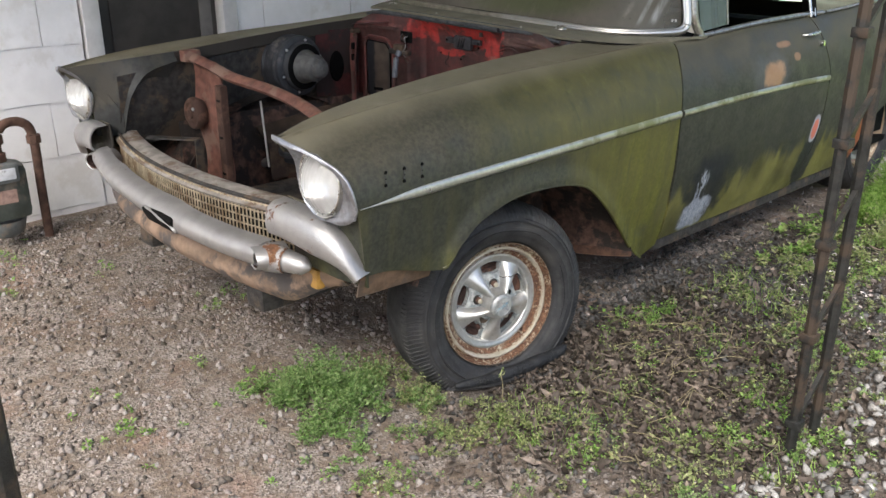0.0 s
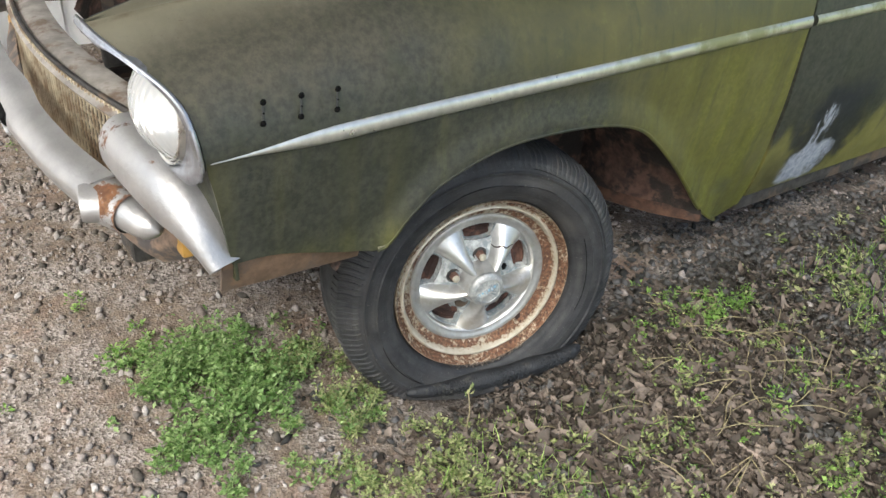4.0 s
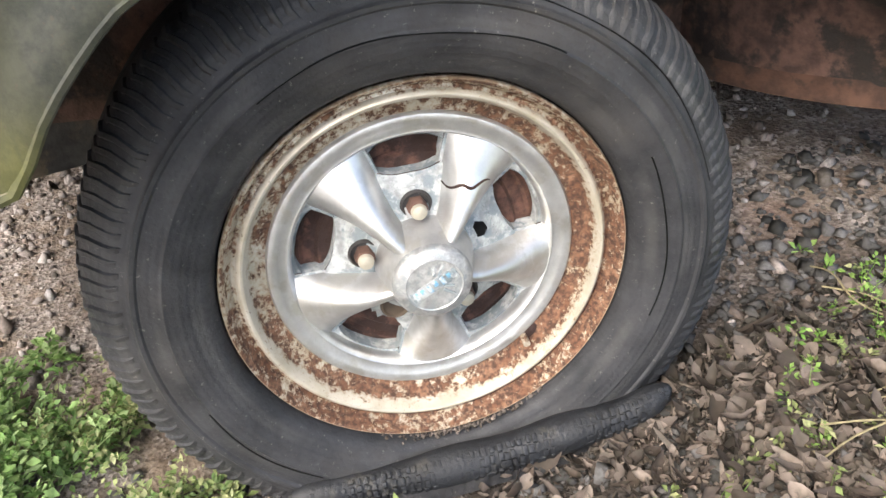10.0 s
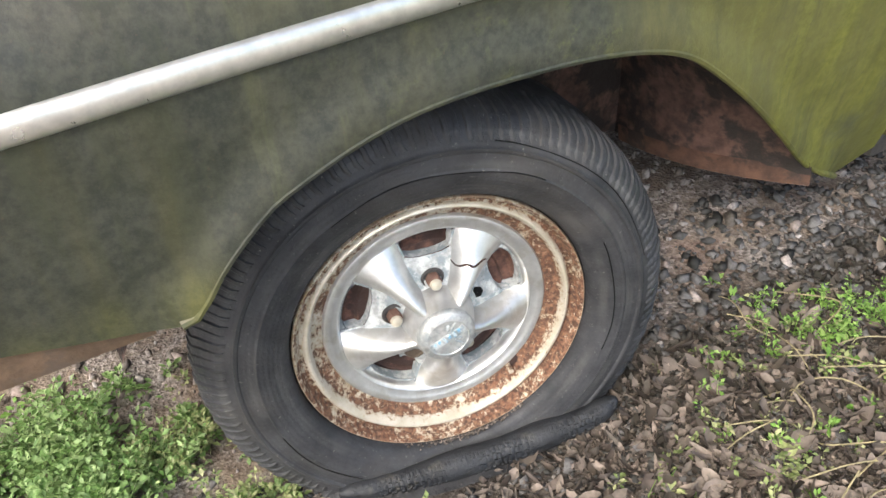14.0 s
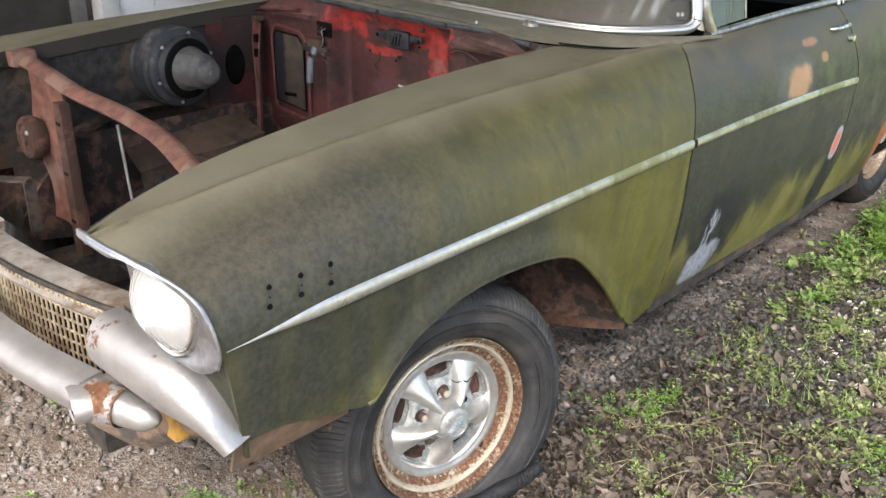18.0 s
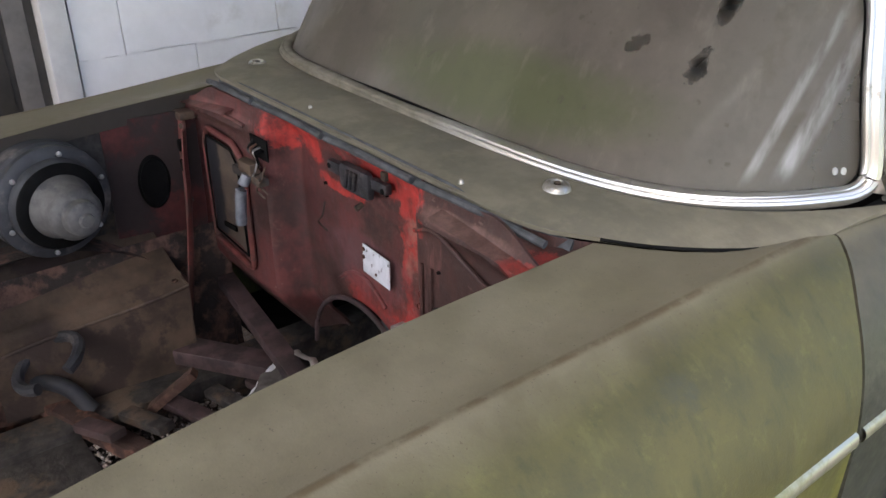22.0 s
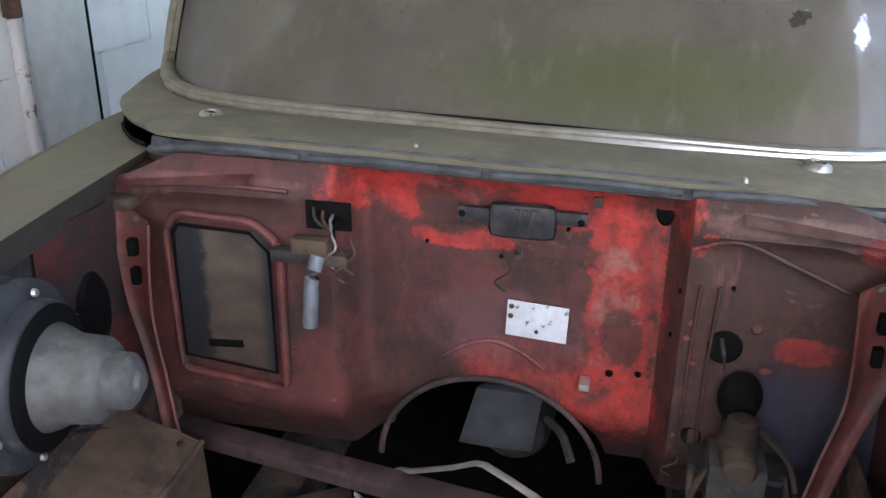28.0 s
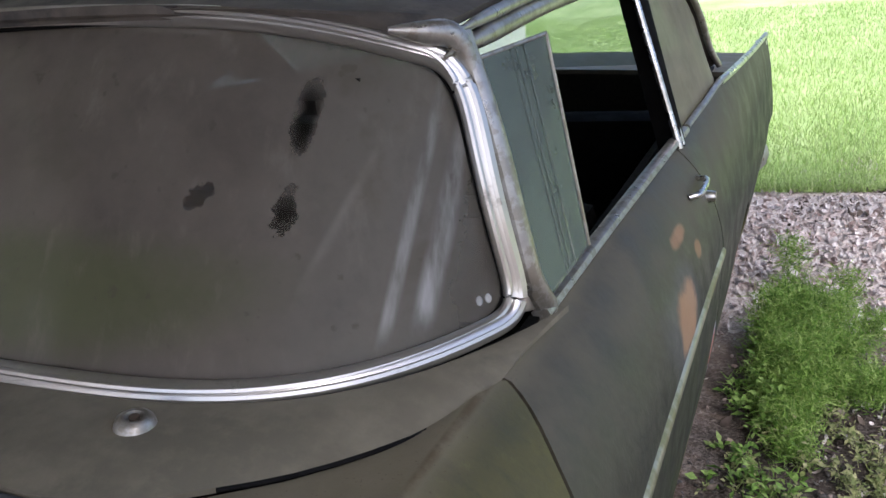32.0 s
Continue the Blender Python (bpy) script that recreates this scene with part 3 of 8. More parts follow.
def firewall_material():
    """Red paint flaking off maroon and brown primer, grimy blue-black low on the driver's side."""
    m, t, b = material("firewall_paint")
    n = N(t)
    x, y, z = n.xyz()
    mid, fine, wob, rag = n.noise(8, 7, 0.68), n.noise(45, 6, 0.72), n.noise(13, 6, 0.68), n.noise(30, 9, 0.78)

    def spot(x0, z0, rx, rz, amount=1.0, soft=0.35, rough=2.2):
        a = n.math("DIVIDE", n.math("SUBTRACT", x, x0), rx)
        c = n.math("DIVIDE", n.math("SUBTRACT", z, z0), rz)
        d = n.math("ADD", n.math("POWER", n.math("ABSOLUTE", a), 3), n.math("POWER", n.math("ABSOLUTE", c), 3))
        d = n.math("ADD", d, n.math("MULTIPLY", n.math("SUBTRACT", wob, 0.5), rough * 2))
        d = n.math("ADD", d, n.math("MULTIPLY", n.math("SUBTRACT", rag, 0.5), 3.2))
        return n.math("MULTIPLY", n.ramp(d, 1 + soft, 1 - soft), amount)

    maroon = n.mix(n.ramp(mid, 0.3, 0.7), (0.075, 0.02, 0.019), (0.15, 0.042, 0.039))
    brown = n.mix(n.ramp(fine, 0.3, 0.7), (0.034, 0.015, 0.012), (0.072, 0.03, 0.024))
    bright = n.mix(n.ramp(fine, 0.3, 0.7), (0.36, 0.027, 0.022), (0.55, 0.048, 0.038))
    col = n.mix(n.ramp(n.noise(5, 7, 0.68), 0.42, 0.6), maroon, brown)
    col = n.mix(n.ramp(x, 0.28, 0.31, 0.0, 0.85), col, brown)
    col = n.mix(spot(-0.42, 0.92, 0.16, 0.03, 0.8), col, brown)
    red = n.math("MAXIMUM", spot(0.03, 0.95, 0.27, 0.055), spot(0.215, 0.76, 0.06, 0.25))
    red = n.math("MAXIMUM", red, n.math("MAXIMUM", spot(0.19, 0.6, 0.09, 0.05, 0.85), spot(-0.04, 0.87, 0.08, 0.018)))
    red = n.math("MAXIMUM", red, n.math("MAXIMUM", spot(0.475, 0.77, 0.045, 0.022, 0.7), spot(0.55, 0.93, 0.04, 0.02, 0.6)))
    red = n.math("MAXIMUM", red, spot(0.09, 0.66, 0.12, 0.05, 0.55, 0.6))
    red = n.math("MULTIPLY", red, n.math("MULTIPLY", n.ramp(n.noise(10, 7, 0.7), 0.36, 0.5), n.ramp(n.noise(24, 9, 0.78), 0.3, 0.52, 0.25, 1.0)))
    col = n.mix(red, col, bright)
    # bare brown patch and pale scuffs in the red
    col = n.mix(spot(-0.06, 0.905, 0.05, 0.028, 0.9, 0.5, 1.2), col, brown)
    col = n.mix(n.math("MULTIPLY", spot(0.2, 0.81, 0.034, 0.055, 0.6, 0.9, 3.4), n.ramp(n.noise(22, 8, 0.78), 0.4, 0.6)), col, (0.33, 0.22, 0.17))
    col = n.mix(n.math("MULTIPLY", spot(0.165, 0.69, 0.03, 0.018, 0.6, 0.9, 3.0), n.ramp(n.noise(22, 8, 0.78), 0.4, 0.6)), col, (0.36, 0.24, 0.2))
    for x0, z0, rx, rz in ((-0.085, 0.93, 0.03, 0.03), (0.02, 0.905, 0.05, 0.02), (0.215, 0.72, 0.03, 0.05), (0.12, 0.86, 0.05, 0.012)):
        col = n.mix(spot(x0, z0, rx, rz, 0.85, 0.5, 2.0), col, n.mix(0.5, brown, maroon))
    rub = n.math("MULTIPLY", n.ramp(n.noise(15, 8, 0.75), 0.56, 0.72), n.ramp(n.noise(3, 3), 0.4, 0.6, 0.15, 0.75))
    col = n.mix(rub, col, (0.33, 0.15, 0.125))
    chip = n.math("MULTIPLY", n.ramp(n.noise(32, 6, 0.7, n.stretch(0.8, 1, 1.6)), 0.62, 0.68), n.ramp(n.noise(4, 3), 0.42, 0.58))
    col = n.mix(n.math("MULTIPLY", chip, 0.6), col, (0.26, 0.17, 0.145))
    # a mauve bloom low in the middle, rubbed streaks down it, scuffs along the upper edge
    col = n.mix(spot(0.03, 0.72, 0.13, 0.06, 0.55, 0.9, 1.4), col, (0.15, 0.075, 0.08))
    down = n.math("MULTIPLY", n.ramp(n.noise(20, 6, 0.7, n.stretch(1.2, 1, 0.16)), 0.56, 0.68), n.ramp(n.noise(5, 3), 0.4, 0.6, 0.1, 0.55))
    col = n.mix(down, col, (0.25, 0.1, 0.09))
    col = n.mix(spot(0.42, 0.955, 0.1, 0.012, 0.6, 0.9, 1.6), col, (0.24, 0.14, 0.115))
    col = n.mix(spot(-0.42, 0.955, 0.13, 0.008, 0.6, 0.9, 1.6), col, (0.24, 0.1, 0.09))
    col = n.mix(n.math("MULTIPLY", n.ramp(n.noise(70, 6, 0.75), 0.6, 0.7), 0.6), col, (0.05, 0.022, 0.018))
    # oily grime in runs and blotches
    oil = n.math("MULTIPLY", n.ramp(n.noise(9, 7, 0.7, n.stretch(1, 1, 0.45)), 0.43, 0.56), n.ramp(n.noise(26, 7, 0.75), 0.36, 0.6, 0.15, 0.6))
    col = n.mix(oil, col, (0.03, 0.016, 0.014))
    blue = n.math("MULTIPLY", n.ramp(n.math("ADD", x, n.math("MULTIPLY", wob, 0.1)), 0.43, 0.49), n.ramp(n.math("ADD", z, n.math("MULTIPLY", wob, 0.2)), 0.87, 0.8))
    col = n.mix(n.math("MULTIPLY", blue, n.ramp(fine, 0.3, 0.5, 0.35, 0.95)), col, (0.03, 0.034, 0.055))
    # darker brown towards the bottom
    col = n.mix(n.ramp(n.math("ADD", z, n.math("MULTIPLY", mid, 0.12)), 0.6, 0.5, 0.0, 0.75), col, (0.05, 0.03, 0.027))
    col = n.mix(n.ramp(n.noise(6, 6, 0.7), 0.35, 0.65, 0.0, 0.25), col, (0.045, 0.018, 0.015))
    n.put(col, b.inputs["Base Color"])
    n.put(n.ramp(mid, 0.3, 0.7, 0.5, 0.8), b.inputs["Roughness"])
    n.bump(n.math("ADD", n.math("ADD", fine, n.math("MULTIPLY", red, 0.5)), n.noise(120, 5, 0.7)), 0.4, 0.003, b)
    return m


firewall_paint = firewall_material()
firewall_side = plain("red_side_paint", (0.06, 0.012, 0.011), 0.75, 0, 0.5, 16, 0.3, (0.022, 0.013, 0.012), 0.6, 7)


def lens_material():
    m, t, b = material("headlamp_glass")
    n = N(t)
    # white base colour carries the sky reflected in the lens
    n.put(n.mix(n.ramp(n.noise(14, 5, 0.6, n.stretch(1, 1, 0.5)), 0.3, 0.7), (0.7, 0.7, 0.69), (0.95, 0.95, 0.94)), b.inputs["Base Color"])
    b.inputs["Roughness"].default_value = 0.14
    b.inputs["Transmission Weight"].default_value = 0.6
    n.bump(n.math("SINE", n.math("MULTIPLY", n.xyz()[0], 520.0)), 0.25, 0.002, b)
    return m


lamp_glass = lens_material()
reflector = plain("silver_reflector", (0.85, 0.85, 0.83), 0.12, 1.0, 0.05, 40, 0.05)

# ---- building helpers ----


def part(name, bm, mat, parent=None, label="", smooth=True, kind="", category="", group=""):
    """Links a bmesh as one mesh object, in world coordinates, under a thing or a part."""
    me = bpy.data.meshes.new(name)
    bm.normal_update()
    bm.to_mesh(me)
    bm.free()
    for p in me.polygons:
        p.use_smooth = smooth
    if smooth:
        me.set_sharp_from_angle(angle=radians(38))
    for one in mat if isinstance(mat, (list, tuple)) else (mat,):
        me.materials.append(one)
    ob = new(name, me)
    if parent:
        ob.parent = parent
        ob.matrix_parent_inverse = base_of(parent).inverted()
    return tagged(ob, label, category, group, kind)


def base_of(ob):
    m = ob.matrix_basis.copy()
    return base_of(ob.parent) @ ob.matrix_parent_inverse @ m if ob.parent else m


def thing(name, at, label, category, group="", kind=""):
    ob = new(name)
    ob.empty_display_size = 0.1
    ob.location = at
    ob.matrix_basis = Matrix.Translation(at)
    return tagged(ob, label, category, group, kind)


def curve(*keys):
    """A smooth function through a few (position, value) pairs."""
    ks = sorted(keys)

    def f(s):
        if s <= ks[0][0]:
            return ks[0][1]
        if s >= ks[-1][0]:
            return ks[-1][1]
        i = max(k for k in range(len(ks) - 1) if ks[k][0] <= s)
        slope = lambda k: ((ks[min(k + 1, len(ks) - 1)][1] - ks[max(k - 1, 0)][1]) / (ks[min(k + 1, len(ks) - 1)][0] - ks[max(k - 1, 0)][0]))
        h = ks[i + 1][0] - ks[i][0]
        u = (s - ks[i][0]) / h
        a, b, c, d = ks[i][1], ks[i + 1][1], slope(i) * h, slope(i + 1) * h
        return a * (2 * u**3 - 3 * u**2 + 1) + c * (u**3 - 2 * u**2 + u) + b * (3 * u**2 - 2 * u**3) + d * (u**3 - u**2)

    return f


def step(a, b, x):
    u = min(1.0, max(0.0, (x - a) / (b - a)))
    return u * u * (3 - 2 * u)


def mix(a, b, u):
    return a + (b - a) * u


def sheet(fn, us, vs, closed_u=False, closed_v=False, bm=None, flip=False):
    """A surface fn(u, v) over two lists of parameters."""
    bm = bm or bmesh.new()
    rows = [[bm.verts.new(fn(u, v)) for v in vs] for u in us]
    nu, nv = len(us), len(vs)
    for i in range(nu if closed_u else nu - 1):
        for j in range(nv if closed_v else nv - 1):
            q = [rows[i][j], rows[(i + 1) % nu][j], rows[(i + 1) % nu][(j + 1) % nv], rows[i][(j + 1) % nv]]
            q = q[::-1] if flip else q
            try:
                bm.faces.new(q)
            except ValueError:
                pass
    return bm


def span(a, b, n):
    return [a + (b - a) * i / (n - 1) for i in range(n)]


def thick(bm, depth, out=None):
    """Gives an open sheet a thickness behind its outer face, which looks along out."""
    bm.normal_update()
    if out is not None:
        total = sum((f.normal * f.calc_area() for f in bm.faces), Vector())
        if total.dot(Vector(out)) < 0:
            bmesh.ops.reverse_faces(bm, faces=bm.faces[:])
            bm.normal_update()
    front = bm.faces[:]
    rim = [e for e in bm.edges if e.is_boundary]
    ends = []
    for e in rim:
        v0, v1 = e.verts
        loop = e.link_loops[0]
        ends.append((loop.vert, loop.link_loop_next.vert))
    twin = {v: bm.verts.new(v.co - v.normal * depth) for v in list({v for f in front for v in f.verts})}
    for f in front:
        bm.faces.new([twin[v] for v in reversed(f.verts)])
    for p, q in ends:
        bm.faces.new((q, p, twin[p], twin[q]))
    return bm


def box(x0, x1, y0, y1, z0, z1, bevel=0.0, bm=None, m=None):
    bm = bm or bmesh.new()
    got = bmesh.ops.create_cube(bm, size=1.0, matrix=Matrix.Translation(((x0 + x1) / 2, (y0 + y1) / 2, (z0 + z1) / 2)) @ Matrix.Diagonal((x1 - x0, y1 - y0, z1 - z0, 1)))
    vs = got["verts"]
    if bevel:
        es = list({e for v in vs for e in v.link_edges})
        r = bmesh.ops.bevel(bm, geom=es, offset=bevel, segments=2, affect="EDGES", profile=0.6)
        vs = list({v for v in r["verts"]} | {v for v in vs if v.is_valid})
    if m:
        bmesh.ops.transform(bm, matrix=m, verts=vs)
    return bm


def lathe(profile, axis=Matrix(), seg=48, bm=None, arc=1.0, warp=None):
    """Turns (radius, along) pairs round the local x axis."""
    bm = bm or bmesh.new()
    n = seg if arc >= 1 else seg + 1
    rows = []
    for i in range(n):
        a = 2 * math.pi * arc * i / seg
        row = []
        for r, d in profile:
            p = Vector((d, r * math.cos(a), r * math.sin(a)))
            row.append(bm.verts.new(axis @ (warp(p) if warp else p)))
        rows.append(row)
    for i in range(seg):
        for j in range(len(profile) - 1):
            q = [rows[i][j], rows[i][j + 1], rows[(i + 1) % n][j + 1], rows[(i + 1) % n][j]]
            try:
                bm.faces.new(q)
            except ValueError:
                pass
    return bm


def tube(points, r, seg=10, bm=None, closed=False, flat=1.0, caps=True):
    """A round bar through points; flat squeezes it upright."""
    bm = bm or bmesh.new()
    pts = [Vector(p) for p in points]
    rows = []
    for i, p in enumerate(pts):
        a, b = pts[max(i - 1, 0)], pts[min(i + 1, len(pts) - 1)]
        if closed:
            a, b = pts[i - 1], pts[(i + 1) % len(pts)]
        d = (b - a).normalized()
        up = Vector((0, 0, 1)) if abs(d.z) < 0.9 else Vector((0, 1, 0))
        s = d.cross(up).normalized()
        w = s.cross(d)
        rr = r(i / max(1, len(pts) - 1)) if callable(r) else r
        rows.append([bm.verts.new(p + s * rr * math.cos(t) + w * rr * flat * math.sin(t)) for t in span(0, 2 * math.pi, seg + 1)[:-1]])
    n = len(rows)
    for i in range(n if closed else n - 1):
        for j in range(seg):
            bm.faces.new((rows[i][j], rows[i][(j + 1) % seg], rows[(i + 1) % n][(j + 1) % seg], rows[(i + 1) % n][j]))
    if caps and not closed:
        bm.faces.new(rows[0][::-1])
        bm.faces.new(rows[-1])
    return bm


def bar(a, b, w, h, bevel=0.0, bm=None):
    """A straight rectangular bar from a to b."""
    a, b = Vector(a), Vector(b)
    d = b - a
    m = Matrix.Translation((a + b) / 2) @ d.to_track_quat("Y", "Z").to_matrix().to_4x4()
    return box(-w / 2, w / 2, -d.length / 2, d.length / 2, -h / 2, h / 2, bevel, bm, m)


def bent(points, n=24):
    """More points along a smooth line through a few."""
    ks = [curve(*[(i, p[k]) for i, p in enumerate(points)]) for k in range(3)]
    return [tuple(k(s) for k in ks) for s in span(0, len(points) - 1, n)]


def mirrored(bm):
    got = bm.copy()
    bmesh.ops.transform(got, matrix=Matrix.Diagonal((-1, 1, 1, 1)), verts=got.verts)
    bmesh.ops.reverse_faces(got, faces=got.faces)
    return got


def both(name, bm, mat, parent, label="", smooth=True):
    """The part on the driver's side and its twin on the other side."""
    twin = mirrored(bm)
    return part(name, bm, mat, parent, label, smooth), part(name, twin, mat, parent, label, smooth)


# ---- the ground ----


def ground_z(x, y):
    z = -0.03 + 0.05 * step(0.2, 0.9, y) + 0.025 * step(0.95, 1.4, x)
    z -= 0.022 * math.exp(-(((x - 0.85) / 0.2) ** 2 + ((y - 0.05) / 0.3) ** 2))
    z += 0.032 * math.exp(-(((x - 1.02) / 0.22) ** 2 + ((y - 0.36) / 0.17) ** 2))
    z += 0.012 * noise.noise((x * 1.7, y * 1.7, 0)) + 0.006 * noise.noise((x * 6, y * 6, 3))
    return z * (1 - step(4, 9, abs(x) + abs(y - 1)))


def ground_axis(c, half, n, far):
    near = span(c - half, c + half, n)
    out = [half * 1.25, half * 1.7, half * 2.6, half * 5, half * 12, far]
    return [c - o for o in out[::-1]] + near + [c + o for o in out]


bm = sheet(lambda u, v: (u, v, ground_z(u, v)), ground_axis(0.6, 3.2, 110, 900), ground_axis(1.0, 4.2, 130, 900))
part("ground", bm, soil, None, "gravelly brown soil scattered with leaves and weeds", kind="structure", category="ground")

# ---- wall of white siding, with a dark door ----
WX = -1.78
DOOR_Y = (-0.13, 0.54)


bm = bmesh.new()
for y0, y1, z0, z1 in ((-6, DOOR_Y[0] - 0.1, -0.3, 3.0), (DOOR_Y[1] + 0.1, 9, -0.3, 3.0), (DOOR_Y[0] - 0.1, DOOR_Y[1] + 0.1, 2.15, 3.0), (DOOR_Y[0] - 0.1, DOOR_Y[1] + 0.1, -0.3, 0.28)):
    box(WX - 0.16, WX, y0, y1, z0, z1, 0, bm)
wall = part("wall_west", bm, wall_white, None, "white painted shingle-sided house wall beside the car", False, "structure", "wall")

# ---- the car ----
car = thing("car", (0, 1.5, 0), "derelict mossy green sedan, bonnet missing, front tyre flat", "car")

X_SIDE = 0.93
side_x = curve((0.1, 0.80), (0.165, 0.822), (0.25, 0.852), (0.35, 0.878), (0.5, 0.906), (0.62, 0.92), (0.735, X_SIDE))
inner_x = curve((-0.72, 0.722), (-0.6, 0.665), (-0.45, 0.618), (-0.3, 0.592), (0.0, 0.577), (0.3, 0.58), (0.65, 0.592), (1.0, 0.6))
inner_z = curve((-0.72, 0.862), (-0.5, 0.885), (-0.3, 0.902), (0.0, 0.93), (0.3, 0.952), (0.65, 0.966), (1.0, 0.975))
crease_x = curve((-0.72, 0.735), (-0.6, 0.745), (-0.4, 0.75), (0.0, 0.745), (0.4, 0.755), (0.8, 0.775), (1.0, 0.78))
crease_z = curve((-0.72, 0.864), (-0.6, 0.882), (-0.4, 0.905), (0.0, 0.933), (0.4, 0.948), (0.8, 0.968), (1.0, 0.965))
spear_z = curve((-0.62, 0.699), (-0.26, 0.711), (0.2, 0.72), (0.82, 0.734), (1.4, 0.74), (2.0, 0.728), (2.9, 0.66), (4.0, 0.6))
arch_z = curve((-0.3, 0.447), (-0.286, 0.46), (-0.274, 0.481), (-0.25, 0.512), (-0.205, 0.554), (-0.176, 0.569), (-0.112, 0.593), (-0.048, 0.607), (0.024, 0.611), (0.093, 0.609), (0.159, 0.604), (0.23, 0.592), (0.289, 0.575), (0.336, 0.551), (0.399, 0.502), (0.472, 0.438), (0.556, 0.357), (0.647, 0.268), (0.72, 0.212), (0.79, 0.168))


def fender_low(y):
    if y < -0.3:
        return mix(0.502, 0.447, step(-0.55, -0.3, y))
    if y < 0.79:
        return arch_z(y)
    return mix(0.168, 0.2, step(0.79, 0.9, y))


cowl_edge = curve((0.45, 0.566), (0.54, 0.595), (0.59, 0.637), (0.66, 0.70), (0.739, 0.80), (0.772, 0.87), (0.785, 0.935))
gap_y = curve((0.05, 0.936), (0.15, 0.918), (0.4, 0.866), (0.75, 0.828), (1.0, 0.819), (1.4, 0.842), (1.8, 0.868), (2.0, 0.88))
fender_front = curve((0.0, -0.69), (0.1, -0.715), (0.3, -0.715), (0.4, -0.685), (0.52, -0.64), (0.62, -0.627), (0.7, -0.622), (0.8, -0.608), (1.0, -0.585))
def fender_rear(s):
    if s <= 0.3:
        return cowl_edge(mix(0.592, 0.775, max(0.0, (s - 0.1) / 0.2))) + 0.004
    k = (s - 0.3) / 0.4 if s < 0.7 else 1 + (s - 0.7) / 0.3
    return mix(cowl_edge(0.775) + 0.004, gap_y(k), step(0.3, 0.32, s))


def fender(u, s):
    """u along the fender, s across it, from the inner flange over the crease and down the side."""
    y = mix(fender_front(s), fender_rear(s), u)
    xi, zi, xc, zc, ze = inner_x(y), inner_z(y), crease_x(y), crease_z(y), spear_z(y)
    if s <= 0.1:
        return (xi + 0.004 * (1 - s / 0.1), y, zi - 0.045 * (1 - s / 0.1))
    if s <= 0.3:
        k = (s - 0.1) / 0.2
        return (mix(xi, xc, k), y, mix(zi, zc, k) - 0.010 * math.sin(math.pi * k**1.4))
    if s <= 0.7:
        k = (s - 0.3) / 0.4
        return (xc + (X_SIDE - xc) * (1 - (1 - k) ** 2.0), y, zc - (zc - ze) * k**1.22)
    k = (s - 0.7) / 0.3
    zb = fender_low(y)
    z = mix(ze, zb, k)
    x = side_x(z)
    if -0.36 < y < 0.82:
        near = step(0.075, 0.008, z - zb) * step(-0.36, -0.28, y) * step(0.82, 0.7, y)
        x += 0.015 * near
    return (x, y, z)


fu = sorted(set([round(v, 4) for v in span(0, 1, 70)] + [0.185, 0.19, 0.2]))
fs = [0, 0.05, 0.095, 0.1, 0.105, 0.13, 0.16, 0.2, 0.23, 0.26, 0.28, 0.292, 0.3, 0.308, 0.316, 0.322] + span(0.34, 0.7, 14) + span(0.72, 1.0, 16)
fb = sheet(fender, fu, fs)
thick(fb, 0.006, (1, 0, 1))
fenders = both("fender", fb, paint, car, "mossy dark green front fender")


bm = sheet(lambda u, v: (0.905 - 0.02 * v - 0.01 * u, mix(-0.6, -0.335, u), mix(mix(0.508, 0.475, u), mix(0.44, 0.425, u), v)), span(0, 1, 14), span(0, 1, 5))
thick(bm, 0.005, (1, 0, 0))
both("fender_skirt", bm, plain("rusty_skirt", (0.12, 0.075, 0.045), 0.85, 0, 0.35, 24, 0.3, (0.1, 0.07, 0.05), 0.5, 9), car, "rusty strip under the nose of the fender")
# ledge and upright that join the cowl's corner to the fender
bm = sheet(lambda u, v: (mix(0.36, 0.6, u), mix(0.52, cowl_edge(max(0.45, mix(0.36, 0.6, u))) + 0.006, v), mix(0.962, 0.972, v) - 0.022 * u), span(0, 1, 14), [0, 0.5, 1])
both("cowl_ledge", bm, firewall_paint, car)


lip_y = span(-0.312, 0.785, 70)
both("arch_lip", tube([(side_x(arch_z(y)) + 0.011, y, arch_z(y) + 0.003) for y in lip_y], 0.0055, 8), paint, car, "rolled edge of the wheel arch")


